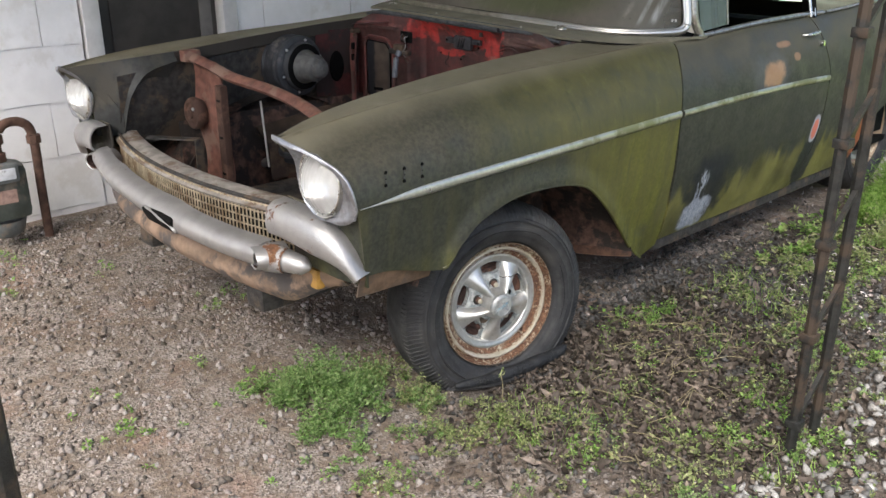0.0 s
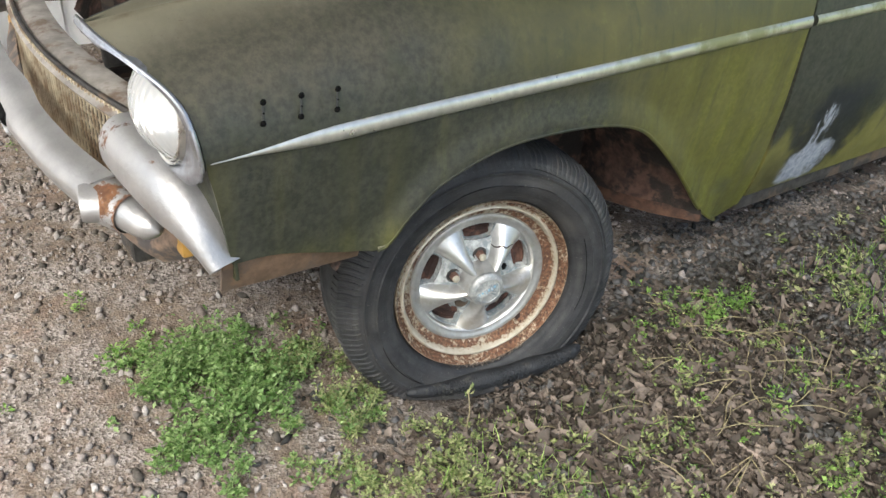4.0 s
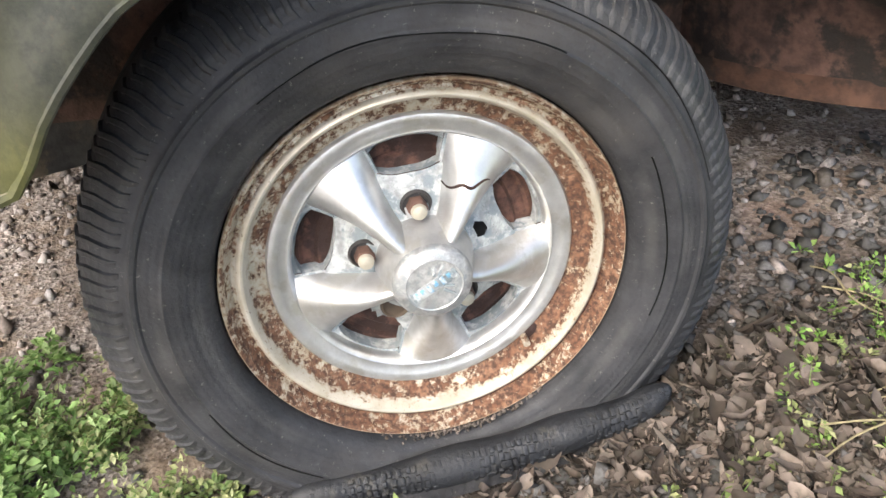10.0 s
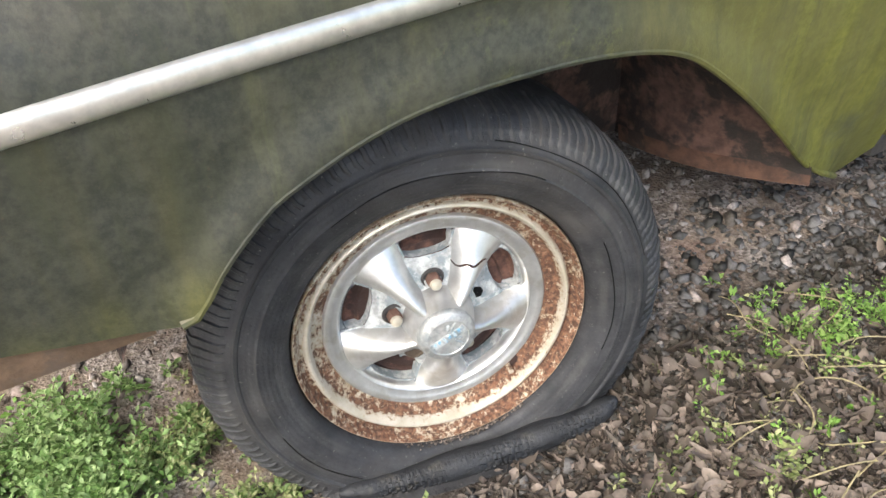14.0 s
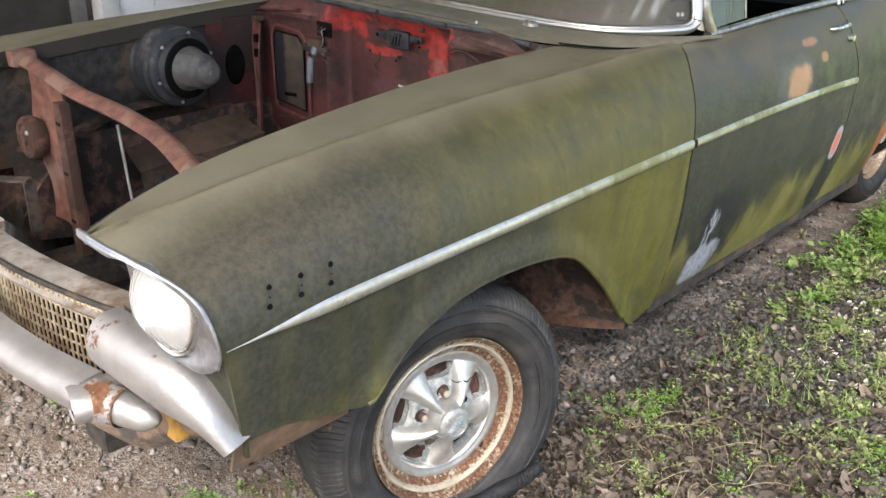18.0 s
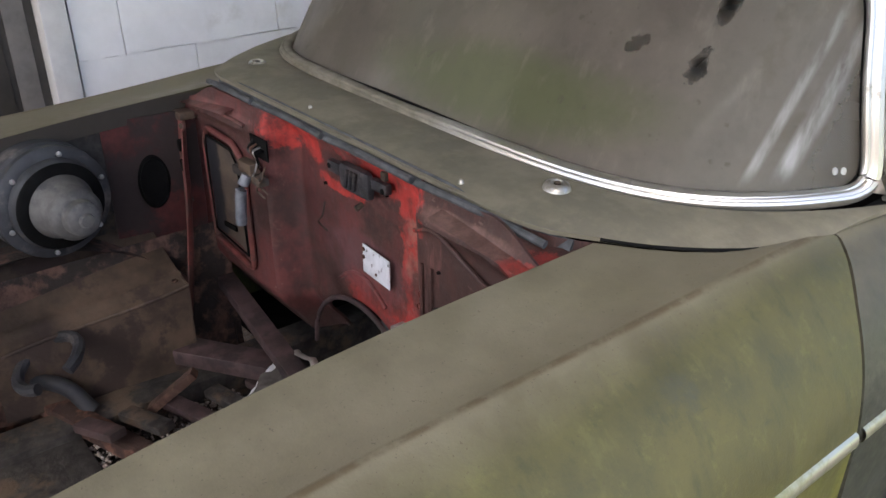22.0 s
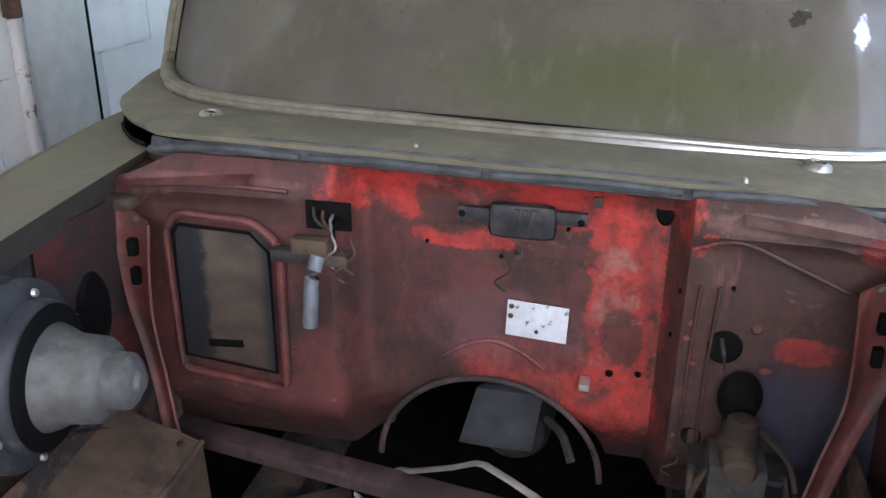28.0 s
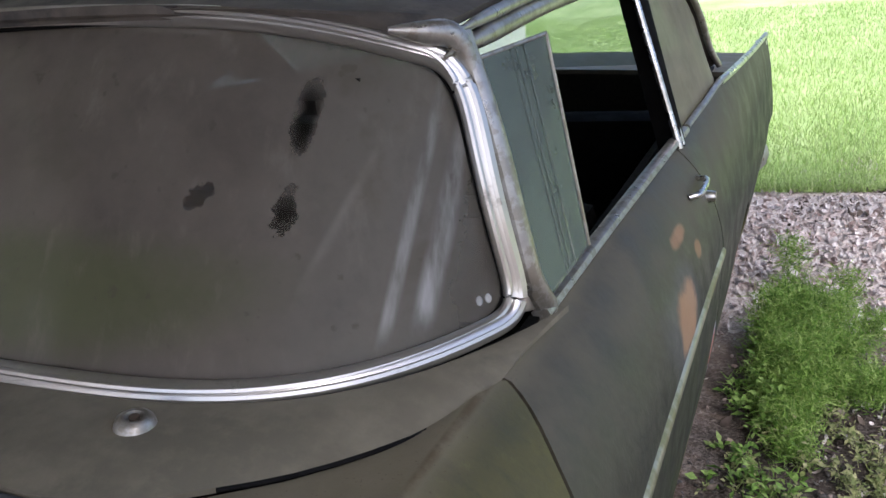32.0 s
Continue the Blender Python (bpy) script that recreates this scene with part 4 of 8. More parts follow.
for side, ob in zip((0, 1), fenders):
    def f(u, v):
        y = mix(-0.615, 0.817, u)
        h = 0.0138 * step(0, 0.16, u) + 0.0012
        a = mix(-1, 1, v)
        x = X_SIDE - 0.002 + 0.0085 * max(0, 1 - a * a) ** 0.5 * (0.3 + 0.7 * step(0, 0.2, u))
        return (x if side == 0 else -x, y, spear_z(y) + h * a)
    part("side_trim", sheet(f, span(0, 1, 50), span(0, 1, 9), flip=side == 1), mossy_chrome, ob, "tarnished chrome side spear")
    # three rows of holes where the louvre trims were
    for k in range(3):
        yy = -0.53 + 0.062 * k
        for dz in (0.004, 0.02, 0.036):
            z = 0.742 + dz
            c = Vector((X_SIDE - 0.0035 - 1.2 * max(0, dz) ** 2 - 0.07 * dz, yy + 0.1 * dz, z))
            rr = 0.0042 if dz != 0.02 else 0.0012
            b2 = lathe([(0.0001, 0.0045), (rr, 0.0045), (rr * 1.25, 0.002)], Matrix.Translation(c), 10)
            if side:
                b2 = mirrored(b2)
            part("trim_hole", b2, black_void, ob)
        b2 = tube([(X_SIDE - 0.0035 - 1.2 * q**2 - 0.07 * q + 0.0012, yy + 0.1 * q, 0.742 + q) for q in (0.004, 0.012, 0.02, 0.028, 0.036)], 0.0019, 6)
        part("trim_slot", mirrored(b2) if side else b2, black_paint, ob)

# doors
door_front = lambda s: gap_y(s / 0.5) + 0.007
door_rear = curve((0.0, 1.9), (0.1, 1.912), (0.3, 1.955), (0.5, 2.0), (0.75, 2.015), (0.9, 1.99), (1.0, 1.94))
belt_x = curve((0.93, 0.782), (1.14, 0.785), (1.5, 0.81), (1.9, 0.832), (2.1, 0.84), (2.4, 0.86), (2.7, 0.872), (3.3, 0.882), (4.0, 0.89))
belt_z = curve((0.93, 0.962), (1.14, 0.962), (1.5, 0.983), (1.9, 0.994), (2.05, 0.994), (2.25, 1.004), (2.45, 1.018), (2.7, 1.006), (3.3, 0.972), (3.97, 0.932))


def side_panel(y, s, low):
    """A point of the body side: s from the belt down to the sill."""
    ze, xb, zb = spear_z(y), belt_x(y), belt_z(y)
    if s <= 0.5:
        k = s / 0.5
        return (xb + (X_SIDE - xb) * (1 - (1 - k) ** 2.0), y, zb - (zb - ze) * k**1.22)
    z = mix(ze, low, (s - 0.5) / 0.5)
    return (side_x(z) + 0.004 * math.sin(math.pi * (s - 0.5) * 2), y, z)


bm = sheet(lambda u, s: side_panel(mix(door_front(s), door_rear(s), u), s, 0.222), span(0, 1, 40), span(0, 1, 36))
thick(bm, 0.012, (1, 0, 0))
doors = both("door", bm, door_paint, car, "stained dark door with primer patches and flaking paint")
for side, ob in zip((0, 1), doors):
    sgn = 1 if side == 0 else -1
    part("side_trim", sheet(lambda u, v: (sgn * (X_SIDE - 0.002 + 0.0085 * max(0, 1 - mix(-1, 1, v) ** 2) ** 0.5), mix(0.835, 1.995, u), spear_z(mix(0.835, 1.995, u)) + 0.0137 * mix(-1, 1, v)), span(0, 1, 30), span(0, 1, 9), flip=side == 1), mossy_chrome, ob, "tarnished chrome side spear")
    hb = tube(bent([(sgn * 0.885, 1.77, 0.925), (sgn * 0.904, 1.785, 0.928), (sgn * 0.908, 1.83, 0.93), (sgn * 0.906, 1.88, 0.932), (sgn * 0.885, 1.892, 0.93)], 16), 0.0062, 10)
    part("door_handle", hb, chrome, ob, "dull chrome pull handle")
    part("lock_button", lathe([(0.0001, 0.022), (0.011, 0.022), (0.013, 0.012), (0.013, 0.0)], Matrix.Translation((sgn * 0.9, 1.91, 0.885)) @ Matrix.Diagonal((sgn, 1, 1, 1)), 16), chrome, ob)

# quarter panels with the rear arch and the fin
fin_top = curve((1.9, 0.0), (3.2, 0.0), (3.7, 0.004), (3.95, 0.01))


def quarter_low(y):
    d = 1 - ((y - 2.92) / 0.36) ** 2
    arch = 0.235 + 0.3 * max(0, d) ** 0.5 if d > 0 else 0.235
    return arch if y < 3.3 else mix(0.235, 0.4, step(3.3, 3.95, y))


def quarter(u, s):
    y = mix(door_rear(s) + 0.008, 3.97 + 0.06 * step(0.1, 0.0, s), u)
    x, y, z = side_panel(y, s, quarter_low(y))
    lift = fin_top(y) * step(0.35, 0.0, s)
    return (x, y, z + lift)


bm = sheet(quarter, span(0, 1, 60), span(0, 1, 30))
thick(bm, 0.012, (1, 0, 0))
quarters = both("quarter_panel", bm, door_paint, car, "stained dark rear quarter with a pointed tail fin")
fb = box(0.852, 0.9, 3.9, 3.98, 0.5, 0.93, 0.015)
both("tail_lamp_housing", fb, chrome, car)

# fin cap strip
for sgn in (1, -1):
    part("fin_trim", tube([(sgn * (belt_x(y) + 0.002), y, belt_z(y) + 0.005 + fin_top(y)) for y in span(2.48, 3.98, 16)], 0.011, 8), chrome, quarters[0 if sgn > 0 else 1])

# sills, in dark steel: the shadow under the doors is in their colour
both("sill", box(0.76, 0.832, 0.88, 2.6, 0.17, 0.224, 0.012), steel_dark, car, "dark sill under the door, shadow put into its colour")

# cowl, between firewall and windshield
ws_low_y = lambda x: 0.745 + 0.32 * (abs(x) / 0.765) ** 5
ws_low_z = lambda x: 1.021 - 0.028 * x - 0.036 * (abs(x) / 0.765) ** 3
ws_top_y = lambda x: 1.02 + 0.10 * (abs(x) / 0.67) ** 4
ws_top_z = lambda x: 1.385 - 0.045 * (abs(x) / 0.67) ** 3


def cowl(u, v):
    """u across, v from the bonnet edge back to the glass."""
    w = mix(-1, 1, u)
    a = abs(w)
    xf = w * 0.79
    yf, zf = cowl_edge(abs(xf)), 1.008 - 0.026 * xf - 0.026 * step(0.5, 0.95, a)
    xr = w * 0.815
    yr, zr = ws_low_y(w * 0.765) - 0.02 + 0.09 * a**8, ws_low_z(w * 0.765) - 0.008 + 0.013 * a**6
    return (mix(xf, xr, v), mix(yf, yr, v), mix(zf, zr, v) + 0.006 * math.sin(math.pi * v))


bm = sheet(cowl, span(0, 1, 60), span(0, 1, 10), flip=True)
thick(bm, 0.008, (0, 0, 1))
cf = sheet(lambda u, v: (mix(0.5, 0.61, u), cowl_edge(mix(0.5, 0.61, u)) + 0.01, mix(0.915, 0.994 - 0.026 * mix(0.5, 0.61, u) - 0.026 * step(0.5, 0.95, mix(0.5, 0.61, u) / 0.79), v)), span(0, 1, 10), [0, 0.5, 1])
both("cowl_front", cf, firewall_paint, car, "red upright face under the cowl")
seam = [(x, cowl_edge(x) + 0.001, 1.008 - 0.026 * x - 0.026 * step(0.5, 0.95, x / 0.79) - 0.003) for x in span(0.6, 0.786, 18)]
both("cowl_seam", tube(seam, 0.0032, 6), black_void, car, "black seam between cowl and fender")
part("cowl", bm, cowl_paint, car, "dusty cowl panel under the windshield")
bm = sheet(lambda u, v: (mix(-0.57, 0.57, u), 0.562 + 0.012 * v + 0.05 * step(0.8, 1.0, abs(mix(-1, 1, u))), mix(0.985, 1.012, v) - 0.014 * mix(-1, 1, u) - 0.03 * step(0.6, 1.0, abs(mix(-1, 1, u)))), span(0, 1, 40), span(0, 1, 3))
thick(bm, 0.01, (0, -1, 0))
part("cowl_lip", bm, rubber_seal, car, "grey rubber seal along the cowl")
sl = []
for k in range(4):
    x0 = -0.55 + 0.28 * k
    sl.append(tube(bent([(x0 + d, 0.556 + 0.03 * step(0.45, 0.58, abs(x0 + d)), 0.994 + dz - 0.016 * (x0 + d) - 0.02 * step(0.4, 0.6, abs(x0 + d))) for d, dz in ((0, 0), (0.13, 0.004), (0.265, 0))], 10), 0.0065, 8))
for b2 in sl:
    part("rubber_strip", b2, rubber_seal, car, "hardened grey rubber strip")
for sx, sy, sz in ((0.47, 0.69, 1.004), (-0.488, 0.68, 1.022)):
    m = Matrix.Translation((sx, sy, sz)) @ Matrix.Rotation(radians(-90), 4, "Y") @ Matrix.Rotation(radians(8), 4, "Y")
    part("wiper_spindle", lathe([(0.0001, 0.0), (0.0085, 0.0), (0.0105, 0.0065), (0.014, 0.007), (0.02, 0.003), (0.023, -0.006)], m, 24), trim_chrome, car, "bare wiper spindle without an arm")
    part("spindle_bolt", lathe([(0.0001, 0.006), (0.0055, 0.006), (0.006, -0.002)], m, 10), steel_dark, car)
for sx, sy in ((-0.115, 0.6), (0.36, 0.59)):
    part("jet_nozzle", lathe([(0.0001, 0.004), (0.003, 0.004), (0.006, -0.004)], Matrix.Translation((sx, sy, 1.013 - 0.026 * sx)) @ Matrix.Rotation(radians(-90), 4, "Y"), 10), trim_chrome, car)

# windshield: a wrapped pane between its low and high edges


def pane_point(u, v, grow=0.0):
    w = mix(-1, 1, u)
    xl, xt = w * (0.772 + grow), w * (0.685 + grow)
    p0 = Vector((xl, ws_low_y(w * 0.765), ws_low_z(w * 0.765) - grow))
    p1 = Vector((xt, ws_top_y(w * 0.672), ws_top_z(w * 0.672) + grow))
    p = p0.lerp(p1, v)
    p.y -= 0.02 * math.sin(math.pi * v)
    return p


def rounded(u, v):
    """Rounds the pane's corners."""
    w, t = mix(-1, 1, u), mix(-1, 1, v)
    big = max(abs(w), abs(t), 1e-6)
    e = 5.5 if t > 0 else 9.0
    k = big / (abs(w) ** e + abs(t) ** e) ** (1 / e)
    return 0.5 + 0.5 * w * (1 - (1 - k) * 0.5), 0.5 + 0.5 * t * (1 - (1 - k) * 1.5)


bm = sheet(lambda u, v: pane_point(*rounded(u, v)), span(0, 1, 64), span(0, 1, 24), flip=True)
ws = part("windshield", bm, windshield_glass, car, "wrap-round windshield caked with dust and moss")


def rim_line(k, grow=0.012, n=320):
    """The pane's edge, once round."""
    out = []
    for i in range(n):
        a = i / n * 4
        e, f = int(a), a - int(a)
        u, v = ((f, 0), (1, f), (1 - f, 1), (0, 1 - f))[e]
        p = pane_point(*rounded(u, v))
        c = pane_point(0.5, 0.5)
        d = (p - c)
        p = p + d.normalized() * grow + Vector((0, -0.006, 0.002))
        out.append(p)
    return out


part("windshield_trim", tube(rim_line(0), 0.0165, 10, closed=True, flat=0.9), moulding, car, "tarnished chrome windshield surround")
part("trim_ridge", tube([p + Vector((0, -0.008, 0.004)) for p in rim_line(0, 0.022)], 0.006, 8, closed=True), moulding, car, "thin outer lip of the windshield surround")
part("trim_bead", tube([p + Vector((0, -0.013, 0.008)) for p in rim_line(0, 0.009)], 0.005, 8, closed=True), moulding, car, "raised bead of the windshield surround")
part("windshield_seal", tube(rim_line(0, -0.004), 0.004, 6, closed=True), black_void, car, "black rubber seal")

# roof
gut_x = curve((1.05, 0.69), (1.5, 0.708), (1.83, 0.715), (2.2, 0.723), (2.375, 0.743), (2.52, 0.763), (2.62, 0.788), (2.67, 0.808), (2.71, 0.828))
gut_z = curve((1.05, 1.337), (1.3, 1.354), (1.5, 1.362), (1.83, 1.362), (2.2, 1.352), (2.375, 1.32), (2.52, 1.267), (2.62, 1.18), (2.67, 1.082), (2.71, 1.03))


def roof(u, v):
    w = mix(-1, 1, u)
    y = mix(1.0 + 0.10 * abs(w) ** 4, 2.46, v)
    xg, zg = gut_x(y) + 0.005, gut_z(y) + 0.014
    zc = curve((1.0, 1.40), (1.3, 1.447), (1.8, 1.465), (2.2, 1.44), (2.46, 1.385))(y)
    return (w * xg, y, zg + (zc - zg) * (1 - abs(w) ** 2.6) ** 0.8)


bm = sheet(roof, span(0, 1, 40), span(0, 1, 30), flip=True)
thick(bm, 0.012, (0, 0, 1))
part("roof", bm, roof_paint, car, "stained dark roof with peeling paint")
# header over the glass, and the webs from its corners to the pillars


def header(u, v):
    a, b = pane_point(*rounded(u, 1.0)), Vector(roof(u, 0.0))
    p = a.lerp(b, v)
    return p + Vector((0, -0.012 * math.sin(math.pi * v), 0.010 * math.sin(math.pi * v)))


bm = sheet(header, span(0, 1, 60), span(0, 1, 6), flip=True)
thick(bm, 0.008, (0, -1, 1))
part("roof_header", bm, roof_paint, car, "dark roof edge over the windshield")


pillar_line = bent([(0.787, 1.13, 0.965), (0.782, 1.09, 1.02), (0.772, 1.085, 1.08), (0.74, 1.1, 1.216), (0.70, 1.12, 1.335)], 24)


def web(u, v):
    a = pane_point(*rounded(1.0, mix(0.05, 1.0, u)))
    k = min(int(u * 23), 22)
    b = Vector(pillar_line[k]).lerp(Vector(pillar_line[k + 1]), u * 23 - k) + Vector((0, -0.004, 0.004))
    p = a.lerp(b, v)
    return p + Vector((0.006, -0.008, 0.002)) * math.sin(math.pi * v)


both("pillar_web", sheet(web, span(0, 1, 24), span(0, 1, 6)), moulding, car, "bright corner between glass and pillar")
for sgn in (1, -1):
    pts = [(sgn * (gut_x(y) + 0.012), y, gut_z(y)) for y in span(1.08, 2.71, 40)]
    part("drip_rail", tube(pts, lambda u: 0.009 * min(1.0, 0.15 + 14 * u), 10), trim_chrome, car, "chrome drip rail over the side windows")
    part("window_rail", tube([(sgn * (gut_x(y) + 0.006), y, gut_z(y) - 0.024) for y in span(1.07, 2.3, 26)], lambda u: 0.015 * min(1.0, 0.15 + 9 * u), 12), trim_chrome, car, "dull chrome rail over the side windows")
    part("corner_cap", tube(bent([(sgn * 0.64, 1.038, 1.352), (sgn * 0.672, 1.066, 1.344), (sgn * 0.694, 1.1, 1.334), (sgn * 0.71, 1.108, 1.3), (sgn * 0.728, 1.1, 1.255)], 20), lambda u: 0.004 + 0.014 * math.sin(math.pi * u), 12), trim_chrome, car, "bright corner where pillar and rail meet")
    # pillars
    pts = bent([(sgn * 0.787, 1.13, 0.965), (sgn * 0.782, 1.09, 1.02), (sgn * 0.772, 1.085, 1.08), (sgn * 0.74, 1.1, 1.216), (sgn * 0.70, 1.12, 1.335)], 24)
    part("windshield_pillar", tube(pts, lambda u: 0.016 - 0.003 * u, 10, flat=1.2), trim_chrome, car, "bright metal windshield pillar")
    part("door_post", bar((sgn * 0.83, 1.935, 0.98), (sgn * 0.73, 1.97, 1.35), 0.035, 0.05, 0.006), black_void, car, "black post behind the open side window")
    part("post_trim", tube([(sgn * 0.85, 1.9, 0.99), (sgn * 0.742, 1.94, 1.34)], 0.007, 8), chrome, car)
    part("post_trim", tube([(sgn * 0.85, 1.935, 0.99), (sgn * 0.74, 1.975, 1.34)], 0.006, 8), chrome, car)
    belt = [(sgn * (belt_x(y) + 0.004), y, belt_z(y) + 0.008) for y in span(1.1, 2.02, 20)]
    part("belt_trim", tube(belt, 0.014, 8, flat=0.7), trim_chrome, car, "chrome strip along the window sill")
    belt = [(sgn * (belt_x(y) + 0.004), y, belt_z(y) + 0.008) for y in span(2.05, 2.6, 14)]
    part("belt_trim", tube(belt, 0.009, 8, flat=0.7), trim_chrome, car)
    # vent pane: a loose greenish sheet of glass
    q = [(sgn * 0.795, 1.12, 0.985), (sgn * 0.808, 1.285, 1.0), (sgn * 0.757, 1.29, 1.31), (sgn * 0.71, 1.15, 1.3)]
    bm = sheet(lambda u, v: tuple(Vector(q[0]).lerp(Vector(q[1]), u).lerp(Vector(q[3]).lerp(Vector(q[2]), u), v)), span(0, 1, 9), span(0, 1, 9), flip=sgn < 0)
    thick(bm, 0.005, (sgn, 0, 0))
    part("vent_pane", bm, side_glass, car, "cloudy greenish vent window pane", False)
    for k in (0.42, 0.5, 0.62):
        a, b = Vector(q[0]).lerp(Vector(q[1]), k), Vector(q[3]).lerp(Vector(q[2]), k)
        part("pane_bead", tube([a + Vector((sgn * 0.001, 0, 0)), b + Vector((sgn * 0.001, 0, 0))], 0.0014, 6), side_glass, car)
    part("vent_frame", tube([q[1], q[2]], 0.003, 8), trim_chrome, car)
    part("vent_frame", tube([q[2], q[3]], 0.003, 8), trim_chrome, car)
    # quarter window
    def side_pane(u, v):
        yt = mix(2.0, 2.66, u)
        yb = mix(1.99, 2.5, u)
        lower, upper = Vector((belt_x(yb) - 0.012, yb, belt_z(yb))), Vector((gut_x(yt) - 0.004, yt, gut_z(yt) - 0.008))
        p = lower.lerp(upper, v)
        return (sgn * p.x, p.y, p.z)

    part("quarter_window", sheet(side_pane, span(0, 1, 16), span(0, 1, 8), flip=sgn < 0), quarter_glass, car, "rear side window grey with dust")

    def back_pillar(u, v):
        yt = mix(2.44, 2.71, v)
        a = Vector((gut_x(yt), yt, gut_z(yt) + 0.006))
        b = Vector((mix(0.66, 0.76, v), mix(2.47, 3.02, v), mix(1.34, 0.985, v)))
        p = a.lerp(b, u)
        bow = 0.03 * math.sin(math.pi * u)
        return (sgn * (p.x + bow), p.y, p.z + 0.3 * bow)

    bm = sheet(back_pillar, span(0, 1, 8), span(0, 1, 12), flip=sgn < 0)
    thick(bm, 0.02, (sgn, 0, 0))
    part("roof_pillar", bm, roof_paint, car, "rear roof pillar")
# rear window and boot
bm = sheet(lambda u, v: (mix(-0.7, 0.7, u) * (1 + 0.07 * v), mix(2.47, 3.06, v) - 0.04 * (2 * u - 1) ** 4, mix(1.375 - 0.03 * (2 * u - 1) ** 2, 0.985, v) + 0.035 * math.sin(math.pi * v)), span(0, 1, 20), span(0, 1, 8), flip=True)
part("rear_window", bm, rear_glass, car, "pale rear window, light coming through put into its film")
bm = sheet(lambda u, v: (mix(-0.84, 0.84, u), mix(3.03, 3.96, v), 0.955 + 0.03 * math.sin(math.pi * u) - 0.08 * v * v), span(0, 1, 20), span(0, 1, 14), flip=True)
thick(bm, 0.015, (0, 0, 1))
part("boot_lid", bm, door_paint, car, "dull dark boot lid")
part("tail_panel", box(-0.86, 0.86, 3.9, 3.94, 0.42, 0.87, 0.01), door_paint, car)
part("rear_bumper", tube(bent([(-0.83, 3.85, 0.44), (-0.78, 4.03, 0.44), (0, 4.1, 0.43), (0.78, 4.03, 0.44), (0.83, 3.85, 0.44)], 40), 0.07, 12, flat=1.1), bumper_chrome, car, "pitted chrome rear bumper")
# inside: near-black parts, the unlit cabin's darkness put into their colour
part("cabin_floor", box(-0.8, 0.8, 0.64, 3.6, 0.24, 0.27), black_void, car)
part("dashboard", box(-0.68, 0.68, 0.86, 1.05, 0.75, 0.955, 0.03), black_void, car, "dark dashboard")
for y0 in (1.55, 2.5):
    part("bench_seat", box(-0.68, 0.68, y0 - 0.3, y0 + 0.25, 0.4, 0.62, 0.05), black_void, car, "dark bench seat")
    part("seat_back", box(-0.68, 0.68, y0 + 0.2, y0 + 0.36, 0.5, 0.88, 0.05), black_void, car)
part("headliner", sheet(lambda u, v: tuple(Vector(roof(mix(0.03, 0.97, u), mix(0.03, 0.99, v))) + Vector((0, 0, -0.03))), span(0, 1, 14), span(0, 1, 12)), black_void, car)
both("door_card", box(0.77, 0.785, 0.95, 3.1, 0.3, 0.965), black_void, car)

# ---- wheels ----
FL_HUB = Matrix.Translation((0.827, 0.021, 0.204)) @ Matrix.Rotation(radians(-12.75), 4, "Z") @ Matrix.Rotation(radians(-2.54), 4, "Y")
SPOKES = 54.5


def flatten(m, ground, bulge):
    """Squashes what lies below the ground and lets it bulge out."""

    def w(p):
        q = m @ p
        low = ground - q.z
        if low > 0:
            r = math.hypot(p.y, p.z)
            out = bulge * (step(0, 0.05, low) + 0.35 * math.exp(-(((low - 0.012) / 0.012) ** 2))) * step(0.205, 0.245, r)
            p = p + Vector((out if p.x > -0.09 else -out, 0, 0))
            q = m @ p
            q.z = ground + 0.010 * step(0, 0.1, low) * math.sin(q.y * 40) * 0.4
            return m.inverted() @ q
        return p

    return w


